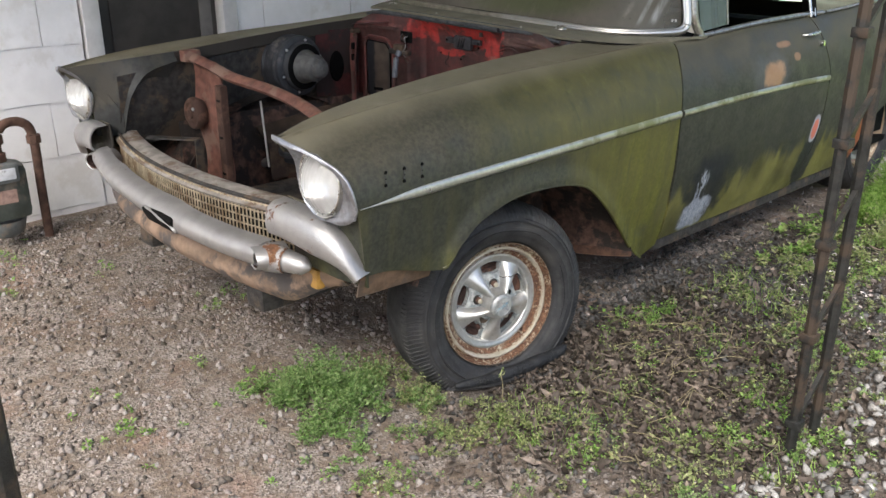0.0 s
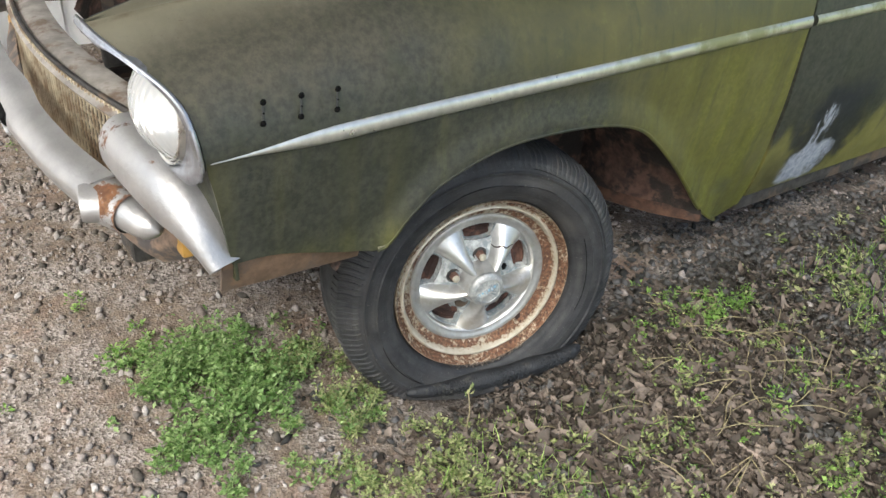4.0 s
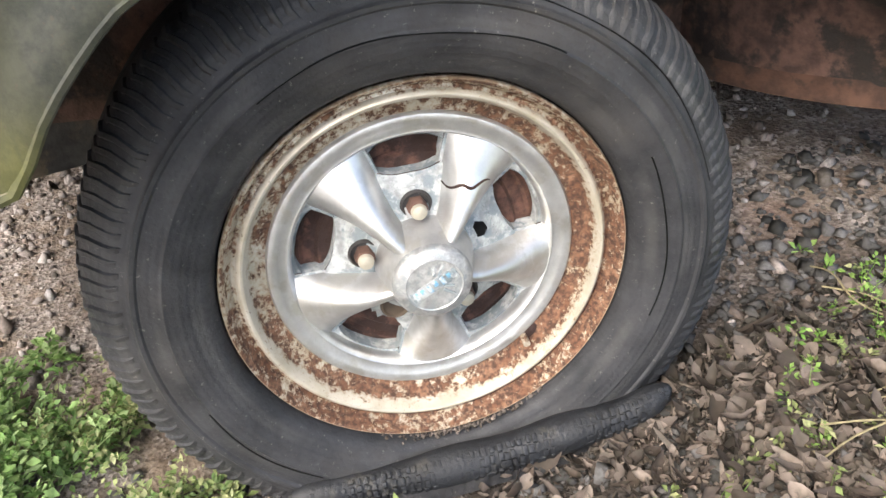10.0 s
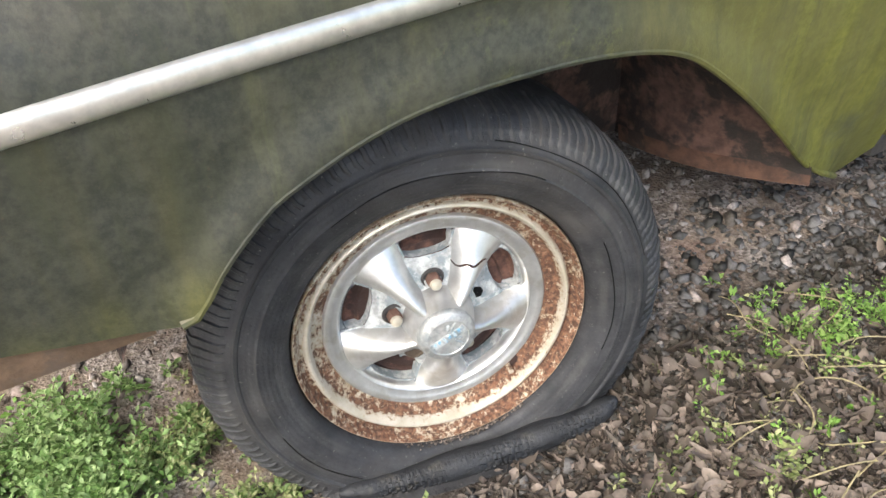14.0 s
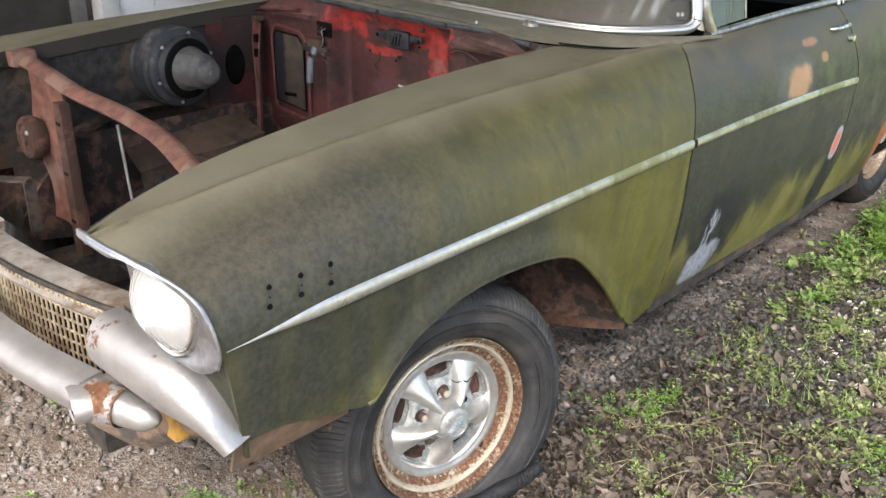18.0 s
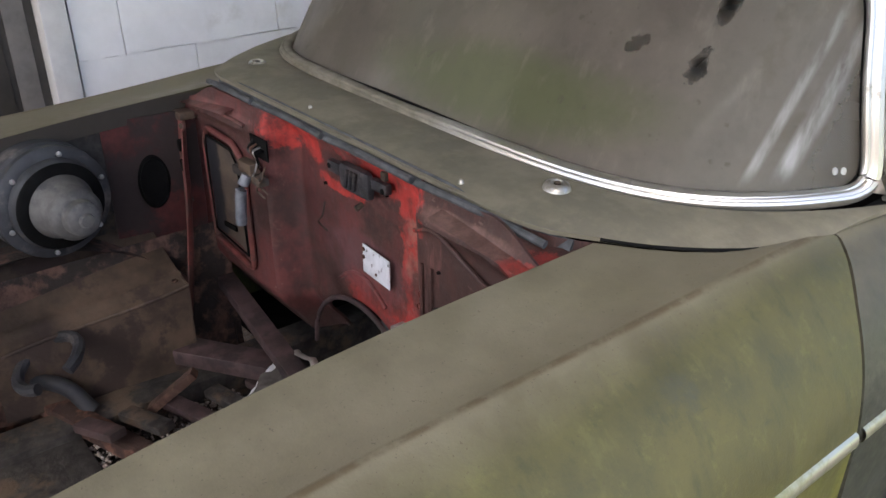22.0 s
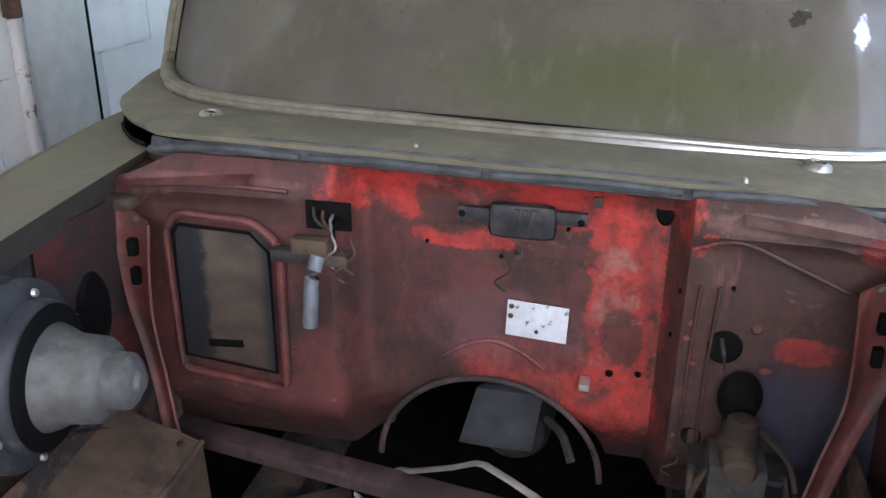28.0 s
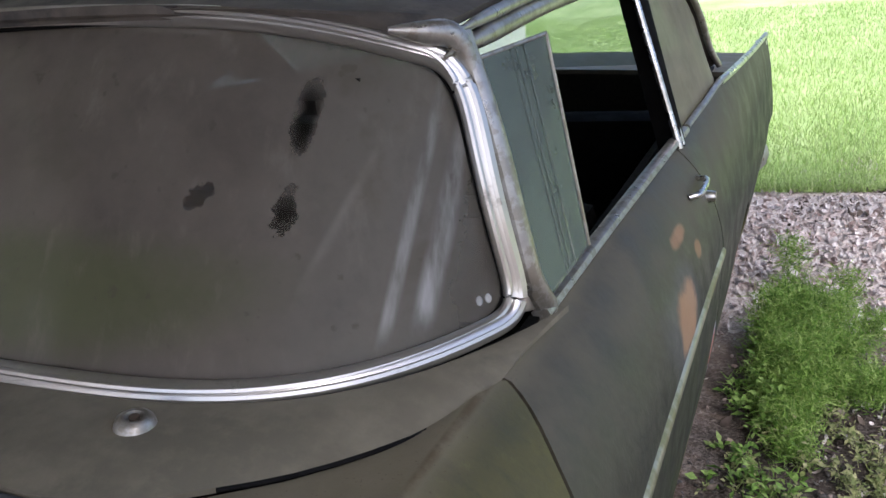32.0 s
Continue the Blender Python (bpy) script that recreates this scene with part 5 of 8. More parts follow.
def make_wheel(m, parent, ground, bulge, detail):
    wheel = part("wheel", lathe([(0.148, -0.062), (0.158, -0.05), (0.1635, -0.0445), (0.1725, -0.0395), (0.1785, -0.0365), (0.1815, -0.031), (0.184, -0.0225), (0.1865, -0.0178), (0.189, -0.0168), (0.1915, -0.0182), (0.194, -0.0232), (0.1975, -0.0245), (0.202, -0.0175), (0.2045, -0.0085), (0.2068, -0.0045), (0.209, -0.0035), (0.2105, -0.0065), (0.2105, -0.011), (0.207, -0.016), (0.19, -0.035), (0.18, -0.10), (0.18, -0.16)], m, 144 if detail else 48), rim_steel, parent, "steel rim with rust eating the bright plating")
    # tyre
    prof = [(0.2 + (r - 0.2) * 0.955, d) for r, d in [(0.2115, -0.03), (0.2118, -0.016), (0.2135, -0.007), (0.2175, 0.002), (0.222, 0.0075), (0.2275, 0.0105), (0.245, 0.0195), (0.262, 0.0235), (0.2645, 0.0218), (0.268, 0.0215), (0.285, 0.0195), (0.2875, 0.0215), (0.2915, 0.0215), (0.294, 0.0187), (0.304, 0.0155), (0.316, 0.0095), (0.328, -0.001), (0.335, -0.011), (0.3405, -0.021), (0.344, -0.04), (0.346, -0.07), (0.3465, -0.09), (0.346, -0.11), (0.344, -0.14), (0.3405, -0.16), (0.332, -0.175), (0.30, -0.197), (0.26, -0.203), (0.22, -0.19), (0.2, -0.165)]]
    fine = []
    for (r0, d0), (r1, d1) in zip(prof, prof[1:]):
        fine += [(mix(r0, r1, k / 3), mix(d0, d1, k / 3)) for k in range(3)]
    fine.append(prof[-1])
    part("tyre", lathe(fine, m, 160 if detail else 64, warp=flatten(m, ground, bulge)), rubber, wheel, "flat cracked black tyre with worn ribs")
    if detail:
        # shoulder ribs of the tread
        bm = bmesh.new()
        warp = flatten(m, ground + 0.002, bulge)
        for i in range(138):
            a = 2 * math.pi * i / 138
            lean = 0.014
            worn = 0.75 + 0.25 * math.sin(i * 2.7)
            pts = [(0.2 + (r - 0.2) * 0.955, d, q) for r, d, q in ((0.3 + 0.003 * math.sin(i * 1.9), 0.0168, -0.003), (0.309, 0.013, 0), (0.318, 0.008, 0), (0.330, -0.0035, 0.002), (0.3375, -0.015, lean * 0.5), (0.3425, -0.03, lean), (0.3455, -0.05, lean))]
            w = 0.0052
            rows = []
            for k, (r, d, sh) in enumerate(pts):
                row = []
                tall = worn * (0.15 if k == 0 else 1.0)
                for da, dr in ((-w, -0.0015), (-w * 0.55, 0.0030 * tall), (w * 0.35, 0.0026 * tall), (w, -0.0015)):
                    aa = a + (da + sh) / 0.33
                    rr, dd = r + dr * 0.9, d + dr * 0.8
                    row.append(bm.verts.new(m @ warp(Vector((dd, rr * math.cos(aa), rr * math.sin(aa))))))
                rows.append(row)
            for r0, r1 in zip(rows, rows[1:]):
                for j in range(3):
                    bm.faces.new((r0[j], r1[j], r1[j + 1], r0[j + 1]))
        part("tread_ribs", bm, rubber, wheel, "", True, "stuff")
        # cracks that have opened round the sidewall
        for r, d, a0, a1 in ((0.262, 0.0232, 1.0, 2.1), (0.29, 0.0205, 2.2, 3.4), (0.2665, 0.0222, 3.5, 4.1), (0.3, 0.0172, 0.2, 1.3), (0.247, 0.0205, 5.9, 6.7)):
            pts = [m @ Vector((d - 0.0004, (0.2 + (r - 0.2) * 0.955 + 0.0014 * math.sin(9 * a + r * 90)) * math.cos(a), (0.2 + (r - 0.2) * 0.955 + 0.0014 * math.sin(9 * a + r * 90)) * math.sin(a))) for a in span(a0, a1, 40)]
            part("crack", tube(pts, 0.0009, 5), black_void, wheel)
    # outer alloy ring
    part("alloy_ring", lathe([(0.164, -0.05), (0.1635, -0.0425), (0.1615, -0.0395), (0.158, -0.0385), (0.1515, -0.0405), (0.1445, -0.044), (0.142, -0.0435), (0.1395, -0.0455), (0.137, -0.052), (0.1365, -0.066)], m, 112), alloy, wheel, "dull alloy ring")
    # back plate of the casting, with a window between each two spokes
    for k in range(5):
        mid = radians(SPOKES + 36 + 72 * k)

        def plate(a, r, d):
            return m @ Vector((d, r * math.cos(a), r * math.sin(a)))

        half = radians(36)
        win = radians(17.5)
        r0, r1, r2, r3 = 0.034, 0.094, 0.1335, 0.1385
        broken = detail and k == 2
        bm = bmesh.new()

        def patch(a0, a1, ra, rb, da, db, na=6, nr=4):
            sheet(lambda u, v: plate(mix(a0, a1, u), mix(ra, rb, v), mix(da, db, v)), span(0, 1, na), span(0, 1, nr), bm=bm)

        # round-cornered window: the inner edge bows, the outer one follows the ring
        jag = lambda u: (0.006 * math.sin(11 * u) * math.sin(23 * u + 1) - 0.006) if broken else 0.0
        inner = lambda u: r1 + 0.010 * abs(2 * u - 1) ** 3 + jag(u)
        outer = lambda u: r2 - 0.006 * abs(2 * u - 1) ** 4
        patch(mid - half, mid + half, r0, 0.082, -0.030, -0.049, 12, 5)
        sheet(lambda u, v: plate(mid + mix(-half, half, u), mix(0.082, inner(min(1, max(0, (mix(-half, half, u) + win) / (2 * win)))), v), mix(-0.049, -0.056, v)), span(0, 1, 25), span(0, 1, 4), bm=bm)
        sheet(lambda u, v: plate(mid + mix(-win, win, u), mix(outer(u), r3, v), -0.061), span(0, 1, 13), span(0, 1, 3), bm=bm)
        for s in (-1, 1):
            sheet(lambda u, v: plate(mid + s * mix(win, half, u), mix(r1 + 0.010, r3, v), -0.058), span(0, 1, 4), span(0, 1, 5), bm=bm, flip=s < 0)
        # the window's walls
        ring = [(mid + mix(-win, win, u), inner(u)) for u in span(0, 1, 13)] + [(mid + mix(win, -win, u), outer(u)) for u in span(0, 1, 13)]
        sheet(lambda i, v: plate(ring[i][0], ring[i][1], mix(-0.058, -0.078, v)), list(range(26)), [0, 1], closed_u=True, bm=bm)
        part("casting", bm, oxide, wheel, "chalky oxidised alloy between the spokes")
        # lug hole and nut
        lug = m @ Matrix.Translation((-0.0425, 0.064 * math.cos(mid), 0.064 * math.sin(mid)))
        empty = k in (4,)
        part("lug_seat", lathe([(0.0001, 0.0005), (0.0125, 0.0005), (0.0138, 0.003), (0.015, 0.0034), (0.017, 0.0)] if not empty else [(0.0001, 0.002), (0.0085, 0.002), (0.0105, 0.0)], lug, 24 if not empty else 7), black_void if empty else steel_dark, wheel)
        if k in (0, 1, 3):
            part("lug_nut", lathe([(0.0001, 0.0225), (0.005, 0.022), (0.0075, 0.0205), (0.0084, 0.018), (0.0085, 0.0155)], lug, 20), plate_cream, wheel, "domed cream lug nut")
            part("nut_shank", lathe([(0.0085, 0.0155), (0.0105, 0.0135), (0.0108, 0.0)], lug, 6), pipe_rust, wheel)
    # spokes: trumpets that widen to the ring
    for k in range(5):
        a = radians(SPOKES + 72 * k)
        turn = m @ Matrix.Rotation(a, 4, "X")

        def spoke(u, v):
            t = mix(0.026, 0.1425, u)
            w = curve((0.026, 0.0165), (0.055, 0.0185), (0.08, 0.0245), (0.11, 0.035), (0.1425, 0.0475))(t)
            crest = curve((0.026, 0.0), (0.055, -0.005), (0.09, -0.0185), (0.12, -0.034), (0.135, -0.0425), (0.1425, -0.0465))(t)
            s = mix(-1, 1, v)
            d = crest - (crest + 0.0605) * abs(s) ** 2.4
            end = 0.004 * (1 - s * s) * step(0.12, 0.1425, t)
            return turn @ Vector((d, t + end, w * s))

        sp = part("spoke", sheet(spoke, span(0, 1, 18), span(0, 1, 21), flip=True), alloy, wheel, "flared polished alloy spoke")
        if detail and k == 0:
            line = [spoke(mix(0.72, 0.48, q) + 0.02 * math.sin(13 * q), mix(0.3, 0.97, q)) + m.to_3x3() @ Vector((0.0006, 0, 0)) for q in span(0, 1, 16)]
            part("crack", tube(line, lambda q: 0.0007 + 0.0011 * math.sin(math.pi * q), 5), drum_rust, sp)
    part("hub_boss", lathe([(0.0405, 0.004), (0.0435, -0.004), (0.0465, -0.012), (0.0505, -0.026), (0.055, -0.048)], m, 48), alloy, wheel)
    cap = part("centre_cap", lathe([(0.0001, 0.0135), (0.0285, 0.0133), (0.0295, 0.0143), (0.031, 0.0136), (0.0365, 0.0125), (0.04, 0.0095), (0.0415, 0.004), (0.0415, -0.004)], m, 64), oxide_cap, wheel, "worn centre cap with a faded emblem")
    if detail:
        turn = m @ Matrix.Rotation(radians(-64), 4, "X")
        bm = box(0.0131, 0.0142, -0.0065, 0.0065, -0.0265, 0.0265, 0.0006)
        bmesh.ops.transform(bm, matrix=turn, verts=bm.verts)
        part("emblem", bm, oxide, cap, "worn emblem bar")
        for j in range(6):
            bm = box(0.0139, 0.0147, -0.0046, 0.0046 - 0.003 * (j % 2), -0.0235 + 0.0078 * j, -0.0192 + 0.0078 * j, 0.0003)
            bmesh.ops.transform(bm, matrix=turn, verts=bm.verts)
            part("emblem_bar", bm, emblem_blue, cap, "faded blue bar")
        for j in range(6):
            aa = radians((14, 38, 62, 118, 142, 166)[j] + 26)
            bm = box(0.0131, 0.0142, 0.0105, 0.021 + 0.004 * (j % 2), -0.0016, 0.0016, 0.0004)
            bmesh.ops.transform(bm, matrix=m @ Matrix.Rotation(aa + (math.pi if j > 2 else 0), 4, "X"), verts=bm.verts)
            part("emblem_ray", bm, oxide, cap)
    part("brake_drum", lathe([(0.0001, -0.072), (0.10, -0.074), (0.108, -0.072), (0.112, -0.078), (0.124, -0.08), (0.128, -0.076), (0.1345, -0.08), (0.1365, -0.12), (0.1365, -0.17)], m, 48), drum_rust, wheel, "rusty brake drum behind the spokes")
    part("rim_barrel", lathe([(0.147, -0.062), (0.152, -0.1), (0.158, -0.18)], m, 48), drum_rust, wheel)
    if detail:
        part("valve_stem", tube([m @ Vector((-0.045, 0.1655 * math.cos(radians(-52)), 0.1655 * math.sin(radians(-52)))), m @ Vector((-0.022, 0.163 * math.cos(radians(-52)), 0.163 * math.sin(radians(-52))))], 0.0042, 10), rim_steel, wheel, "corroded valve stem")
        part("valve_hole", lathe([(0.0001, 0.001), (0.008, 0.001), (0.011, -0.001)], m @ Matrix.Translation((-0.0405, 0.1655 * math.cos(radians(-49)), 0.1655 * math.sin(radians(-49)))), 14), drum_rust, wheel)
    return wheel


plate_cream = plain("cream_nut", (0.36, 0.33, 0.26), 0.5, 0.2, 0.15, 60, 0.1)
oxide_cap = plain("scuffed_alloy", (0.44, 0.44, 0.43), 0.5, 0.65, 0.3, 90, 0.35, (0.34, 0.36, 0.36), 0.45, 60)
emblem_blue = plain("faded_blue", (0.12, 0.27, 0.38), 0.6, 0, 0.3, 120, 0.2, (0.4, 0.42, 0.42), 0.5, 90)
make_wheel(FL_HUB, car, -0.042, 0.042, True)
# the flat tyre's tread, folded out under the sidewall
fold = [Vector(p) - Vector((0.012, 0, 0.007)) for p in bent([(0.83, -0.17, -0.018), (0.85, -0.09, -0.024), (0.873, 0.0, -0.024), (0.893, 0.08, -0.018), (0.912, 0.16, -0.008), (0.926, 0.22, 0.004), (0.928, 0.26, 0.016)], 61)]
dark_rubber = plain("black_tyre_rubber", (0.008, 0.009, 0.011), 0.65, 0, 0.4, 40, 0.4, (0.03, 0.028, 0.024), 0.25, 30)
folded = part("folded_tread", tube(fold, lambda u: 0.006 + 0.016 * max(0.0, math.sin(math.pi * u)) ** 0.5 + 0.002 * math.sin(23 * u), 14), dark_rubber, car, "black tread folded out under the flat tyre")
rng = random.Random(3)
for i in range(3, 58):
    c, d = fold[i], (fold[i + 1] - fold[i - 1]).normalized()
    r = 0.006 + 0.016 * math.sin(math.pi * i / 60) ** 0.5
    side = Vector((d.y, -d.x, 0))
    for k in range(4):
        a0, a1 = radians(74 - 26 * k + rng.uniform(-4, 4)), radians(52 - 26 * k + rng.uniform(-4, 4))
        slip = d * rng.uniform(-0.003, 0.003)
        p, q = (c + side * (r * math.cos(a)) + Vector((0, 0, r * math.sin(a))) + slip for a in (a0, a1))
        part("tread_block", bar(p, q, 0.0056 + rng.uniform(-0.0012, 0.0008), 0.0042, 0.0012), dark_rubber, folded)
right = Matrix.Translation((-0.80, 0.018, 0.29)) @ Matrix.Rotation(radians(180 - 13.2), 4, "Z")
make_wheel(right, car, -0.03, 0.01, False)
for sgn in (1, -1):
    make_wheel(Matrix.Translation((sgn * 0.79, 2.92, 0.32)) @ (Matrix.Rotation(radians(180), 4, "Z") if sgn < 0 else Matrix()), car, 0.01, 0.01, False)

# ---- front end ----
LX, LY, LZ, LR = 0.79, -0.628, 0.744, 0.09
HOOD = [(0.714, -0.722, 0.868), (0.752, -0.717, 0.861), (0.785, -0.709, 0.853), (0.822, -0.694, 0.84), (0.856, -0.674, 0.822), (0.884, -0.655, 0.802), (0.907, -0.642, 0.778), (0.923, -0.637, 0.752), (0.932, -0.634, 0.724), (0.934, -0.632, 0.698), (0.922, -0.634, 0.67), (0.886, -0.638, 0.652), (0.83, -0.638, 0.646), (0.776, -0.636, 0.65), (0.73, -0.634, 0.664), (0.698, -0.633, 0.694), (0.684, -0.633, 0.735), (0.681, -0.638, 0.782), (0.687, -0.66, 0.82), (0.7, -0.692, 0.85), (0.714, -0.722, 0.868)]
hood_line = [Vector(p) for p in bent(HOOD, 121)]
for sgn in (1, -1):
    lamp_m = Matrix.Translation((sgn * LX, LY, LZ)) @ Matrix.Rotation(radians(-90), 4, "Z") @ Matrix.Rotation(radians(-2), 4, "Y")
    lamp = part("headlamp", lathe([(LR - 0.004, -0.012), (LR - 0.001, 0.006), (LR + 0.003, 0.009), (LR + 0.005, 0.003), (LR + 0.005, -0.02)], lamp_m, 56), chrome, car, "round headlamp in a hooded bezel")
    part("lens", lathe([(0.0001, 0.052), (0.02, 0.0505), (0.042, 0.0435), (0.06, 0.032), (0.074, 0.0185), (LR - 0.004, 0.004)], lamp_m, 56), lamp_glass, lamp, "headlamp glass, whitened for the sky it reflects")
    part("lens_rim", lathe([(LR - 0.009, 0.006), (LR - 0.006, 0.0105), (LR - 0.003, 0.0085), (LR - 0.002, 0.002)], lamp_m, 56), chrome, lamp)
    part("reflector", lathe([(0.0001, -0.045), (0.02, -0.043), (0.05, -0.03), (0.068, -0.012), (LR - 0.003, -0.002)], lamp_m, 48), reflector, lamp)

    # hooded bezel: a bright face round the edge, then a dark throat down to the lamp
    def bezel(i, v):
        p = hood_line[i]
        c = Vector((LX, p.y, LZ))
        d = (c - p)
        far = d.length
        d.normalize()
        ring = Vector((LX, LY - 0.004, LZ)) - d * (LR + 0.004)
        over = step(0.79, 0.85, p.z)
        face = min(mix(0.016, 0.03, step(0.84, 0.92, p.x) * (1 - over)), max(0.0, far - LR - 0.006))
        if v <= 0.4:
            q = p + d * face * (v / 0.4) + Vector((0, -0.004 * math.sin(math.pi * v / 0.4) + 0.003 * v, 0))
        else:
            k = (v - 0.4) / 0.6
            e = p + d * face + Vector((0, 0.0012, 0))
            q = e.lerp(ring, k)
            q.y += 0.5 * (ring.y - e.y) * math.sin(math.pi * k) * 0.6
        return (sgn * q.x, q.y, q.z)

    bm = sheet(bezel, list(range(120)), [0, 0.1, 0.2, 0.3, 0.4, 0.42, 0.5, 0.6, 0.7, 0.8, 0.9, 1.0], closed_u=True)
    thick(bm, 0.004, (0, -1, 0))
    part("bezel", bm, bezel_chrome, lamp, "bright headlamp bezel with a pointed hood")
    edge = [Vector((sgn * p.x, p.y + 0.002, p.z)) for p in hood_line[:60]]
    part("bezel_edge", tube(edge, 0.004, 7), bezel_chrome, lamp)

    # the opening's lip beside the lamp, rolled down to the grille
    hood = bent([(0.594, -0.33, 0.9), (0.625, -0.48, 0.887), (0.662, -0.6, 0.875), (0.704, -0.7, 0.863)], 20)
    lip = bent([(0.57, -0.33, 0.868), (0.572, -0.45, 0.835), (0.583, -0.515, 0.76), (0.598, -0.54, 0.68), (0.615, -0.55, 0.6)], 20)
    low = bent([(0.6, -0.36, 0.80), (0.63, -0.46, 0.77), (0.65, -0.52, 0.70), (0.66, -0.54, 0.64), (0.67, -0.55, 0.58)], 20)
    bm = sheet(lambda i, v: tuple(Vector((sgn * hood[i][0], hood[i][1], hood[i][2])).lerp(Vector((sgn * lip[i][0], lip[i][1], lip[i][2])), v) + Vector((0, 0.03 * math.sin(math.pi * v) * i / 19, 0))), list(range(20)), span(0, 1, 8))
    thick(bm, 0.004, (-sgn, -1, 0))
    part("opening_lip", bm, black_paint, fenders[0 if sgn > 0 else 1], "dark rolled lip of the bonnet opening")
    bm = sheet(lambda i, v: tuple(Vector((sgn * lip[i][0], lip[i][1], lip[i][2])).lerp(Vector((sgn * low[i][0], low[i][1], low[i][2])), v)), list(range(20)), span(0, 1, 4))
    part("lip_return", bm, black_paint, fenders[0 if sgn > 0 else 1])
    bm = sheet(lambda u, v: (sgn * mix(0.61, 0.7, u), mix(-0.55, -0.625, u), mix(0.6, mix(0.69, 0.85, u), v)), span(0, 1, 8), span(0, 1, 8))
    thick(bm, 0.004, (0, -1, 0))
    part("lamp_panel", bm, black_paint, fenders[0 if sgn > 0 else 1], "dark panel between lamp and grille")

# front panel under the lamps, bumper, grille and pan
# a bumper blade's section: out to the front, and up
blade_f = curve((0.0, 0.004), (0.15, 0.026), (0.35, 0.036), (0.55, 0.034), (0.75, 0.014), (1.0, -0.026))
blade_h = curve((0.0, -0.042), (0.15, -0.036), (0.35, -0.012), (0.55, 0.014), (0.75, 0.036), (1.0, 0.044))
for sgn in (1, -1):
    bm = sheet(lambda u, v: (sgn * (mix(0.6, 0.905, u) + 0.015 * v * u), mix(-0.60, -0.615, v) + 0.02 * step(0.6, 1.0, u), mix(0.468, 0.66, v)), span(0, 1, 12), span(0, 1, 8))
    thick(bm, 0.006, (0, -1, 0))
    part("fender_front", bm, paint, fenders[0 if sgn > 0 else 1], "front of the fender under the lamp")
    pts = [Vector(p) for p in bent([(sgn * 0.60, -0.655, 0.61), (sgn * 0.69, -0.655, 0.612), (sgn * 0.79, -0.64, 0.592), (sgn * 0.855, -0.615, 0.555), (sgn * 0.9, -0.59, 0.5)], 22)]

    def wing(u, v):
        i = min(int(u * 21), 20)
        p = pts[i].lerp(pts[i + 1], u * 21 - i)
        d = (pts[i + 1] - pts[i]).normalized()
        fwd = Vector((sgn * 0.45 * step(0.3, 1, u), -1, 0.1)).normalized()
        up = d.cross(fwd).normalized() * (1 if sgn < 0 else -1)
        up = up if up.z > 0 else -up
        f, h = blade_f(v), blade_h(v)
        return p + fwd * f + up * h * (1.2 - 0.72 * step(0.45, 1, u))

    bm = sheet(wing, span(0, 1, 34), span(0, 1, 15))
    thick(bm, 0.005, (0, -1, 0))
    part("bumper_wing", bm, bumper_chrome, car, "dull bumper end curving round the corner")

bump_line = [Vector(p) for p in bent([(-0.56, -0.67, 0.553), (-0.3, -0.722, 0.54), (0.1, -0.745, 0.522), (0.4, -0.73, 0.513), (0.6, -0.7, 0.51)], 40)]


def centre_bar(u, v):
    i = min(int(u * 39), 38)
    p = bump_line[i].lerp(bump_line[i + 1], u * 39 - i)
    dent = 0.012 * math.exp(-(((p.x - 0.12) / 0.1) ** 2)) + 0.006 * math.exp(-(((p.x + 0.3) / 0.06) ** 2))
    return p + Vector((0, -blade_f(v) + dent * v, blade_h(v) * 0.84 - dent * (1 - v)))


bm = sheet(centre_bar, span(0, 1, 50), span(0, 1, 14))
thick(bm, 0.005, (0, -1, 0))
part("bumper_bar", bm, bumper_chrome, car, "pitted grey bumper bar with its fittings missing")
part("rusty_collar", lathe([(0.035, 0.02), (0.038, 0.0), (0.041, -0.03), (0.042, -0.05)], Matrix.Translation((0.655, -0.68, 0.502)) @ Matrix.Rotation(radians(18), 4, "Z"), 24), rust_metal("rusting_chrome", (0.4, 0.39, 0.385), amount=0.45, rough=0.45, scale=20, metal=0.6), car, "rusty collar behind the bumper guard")
bm = box(-0.1, 0.1, -0.012, 0.012, -0.027, 0.027, 0.012)
bmesh.ops.transform(bm, matrix=Matrix.Translation((0.11, -0.769, 0.503)) @ Matrix.Rotation(radians(25), 4, "X"), verts=bm.verts)
part("bumper_recess", bm, black_void, car, "dark torn hole in the bumper")
torn = [(0.005, -0.776, 0.522), (0.05, -0.781, 0.526), (0.1, -0.785, 0.521), (0.16, -0.784, 0.512), (0.205, -0.78, 0.5), (0.215, -0.774, 0.486)]
part("torn_edge", tube(bent(torn, 24), lambda u: 0.003 + 0.003 * math.sin(9 * u) ** 2, 7), bumper_chrome, car, "bright torn edge of the bumper")
for sgn, at in ((1, (0.61, -0.695, 0.505)), (-1, (-0.585, -0.66, 0.535))):
    m = Matrix.Translation(at) @ Matrix.Rotation(radians(-90 - 14 * sgn), 4, "Z") @ Matrix.Diagonal((1, 1.25, 0.85, 1))
    part("bumper_socket", lathe([(0.03, 0.042), (0.034, 0.045), (0.038, 0.036), (0.041, 0.0), (0.038, -0.05)], m, 28), bumper_chrome, car, "empty oval bumper guard socket")
    part("socket_hollow", lathe([(0.0001, 0.0), (0.03, 0.0), (0.031, 0.042)], m, 28), drum_rust, car)
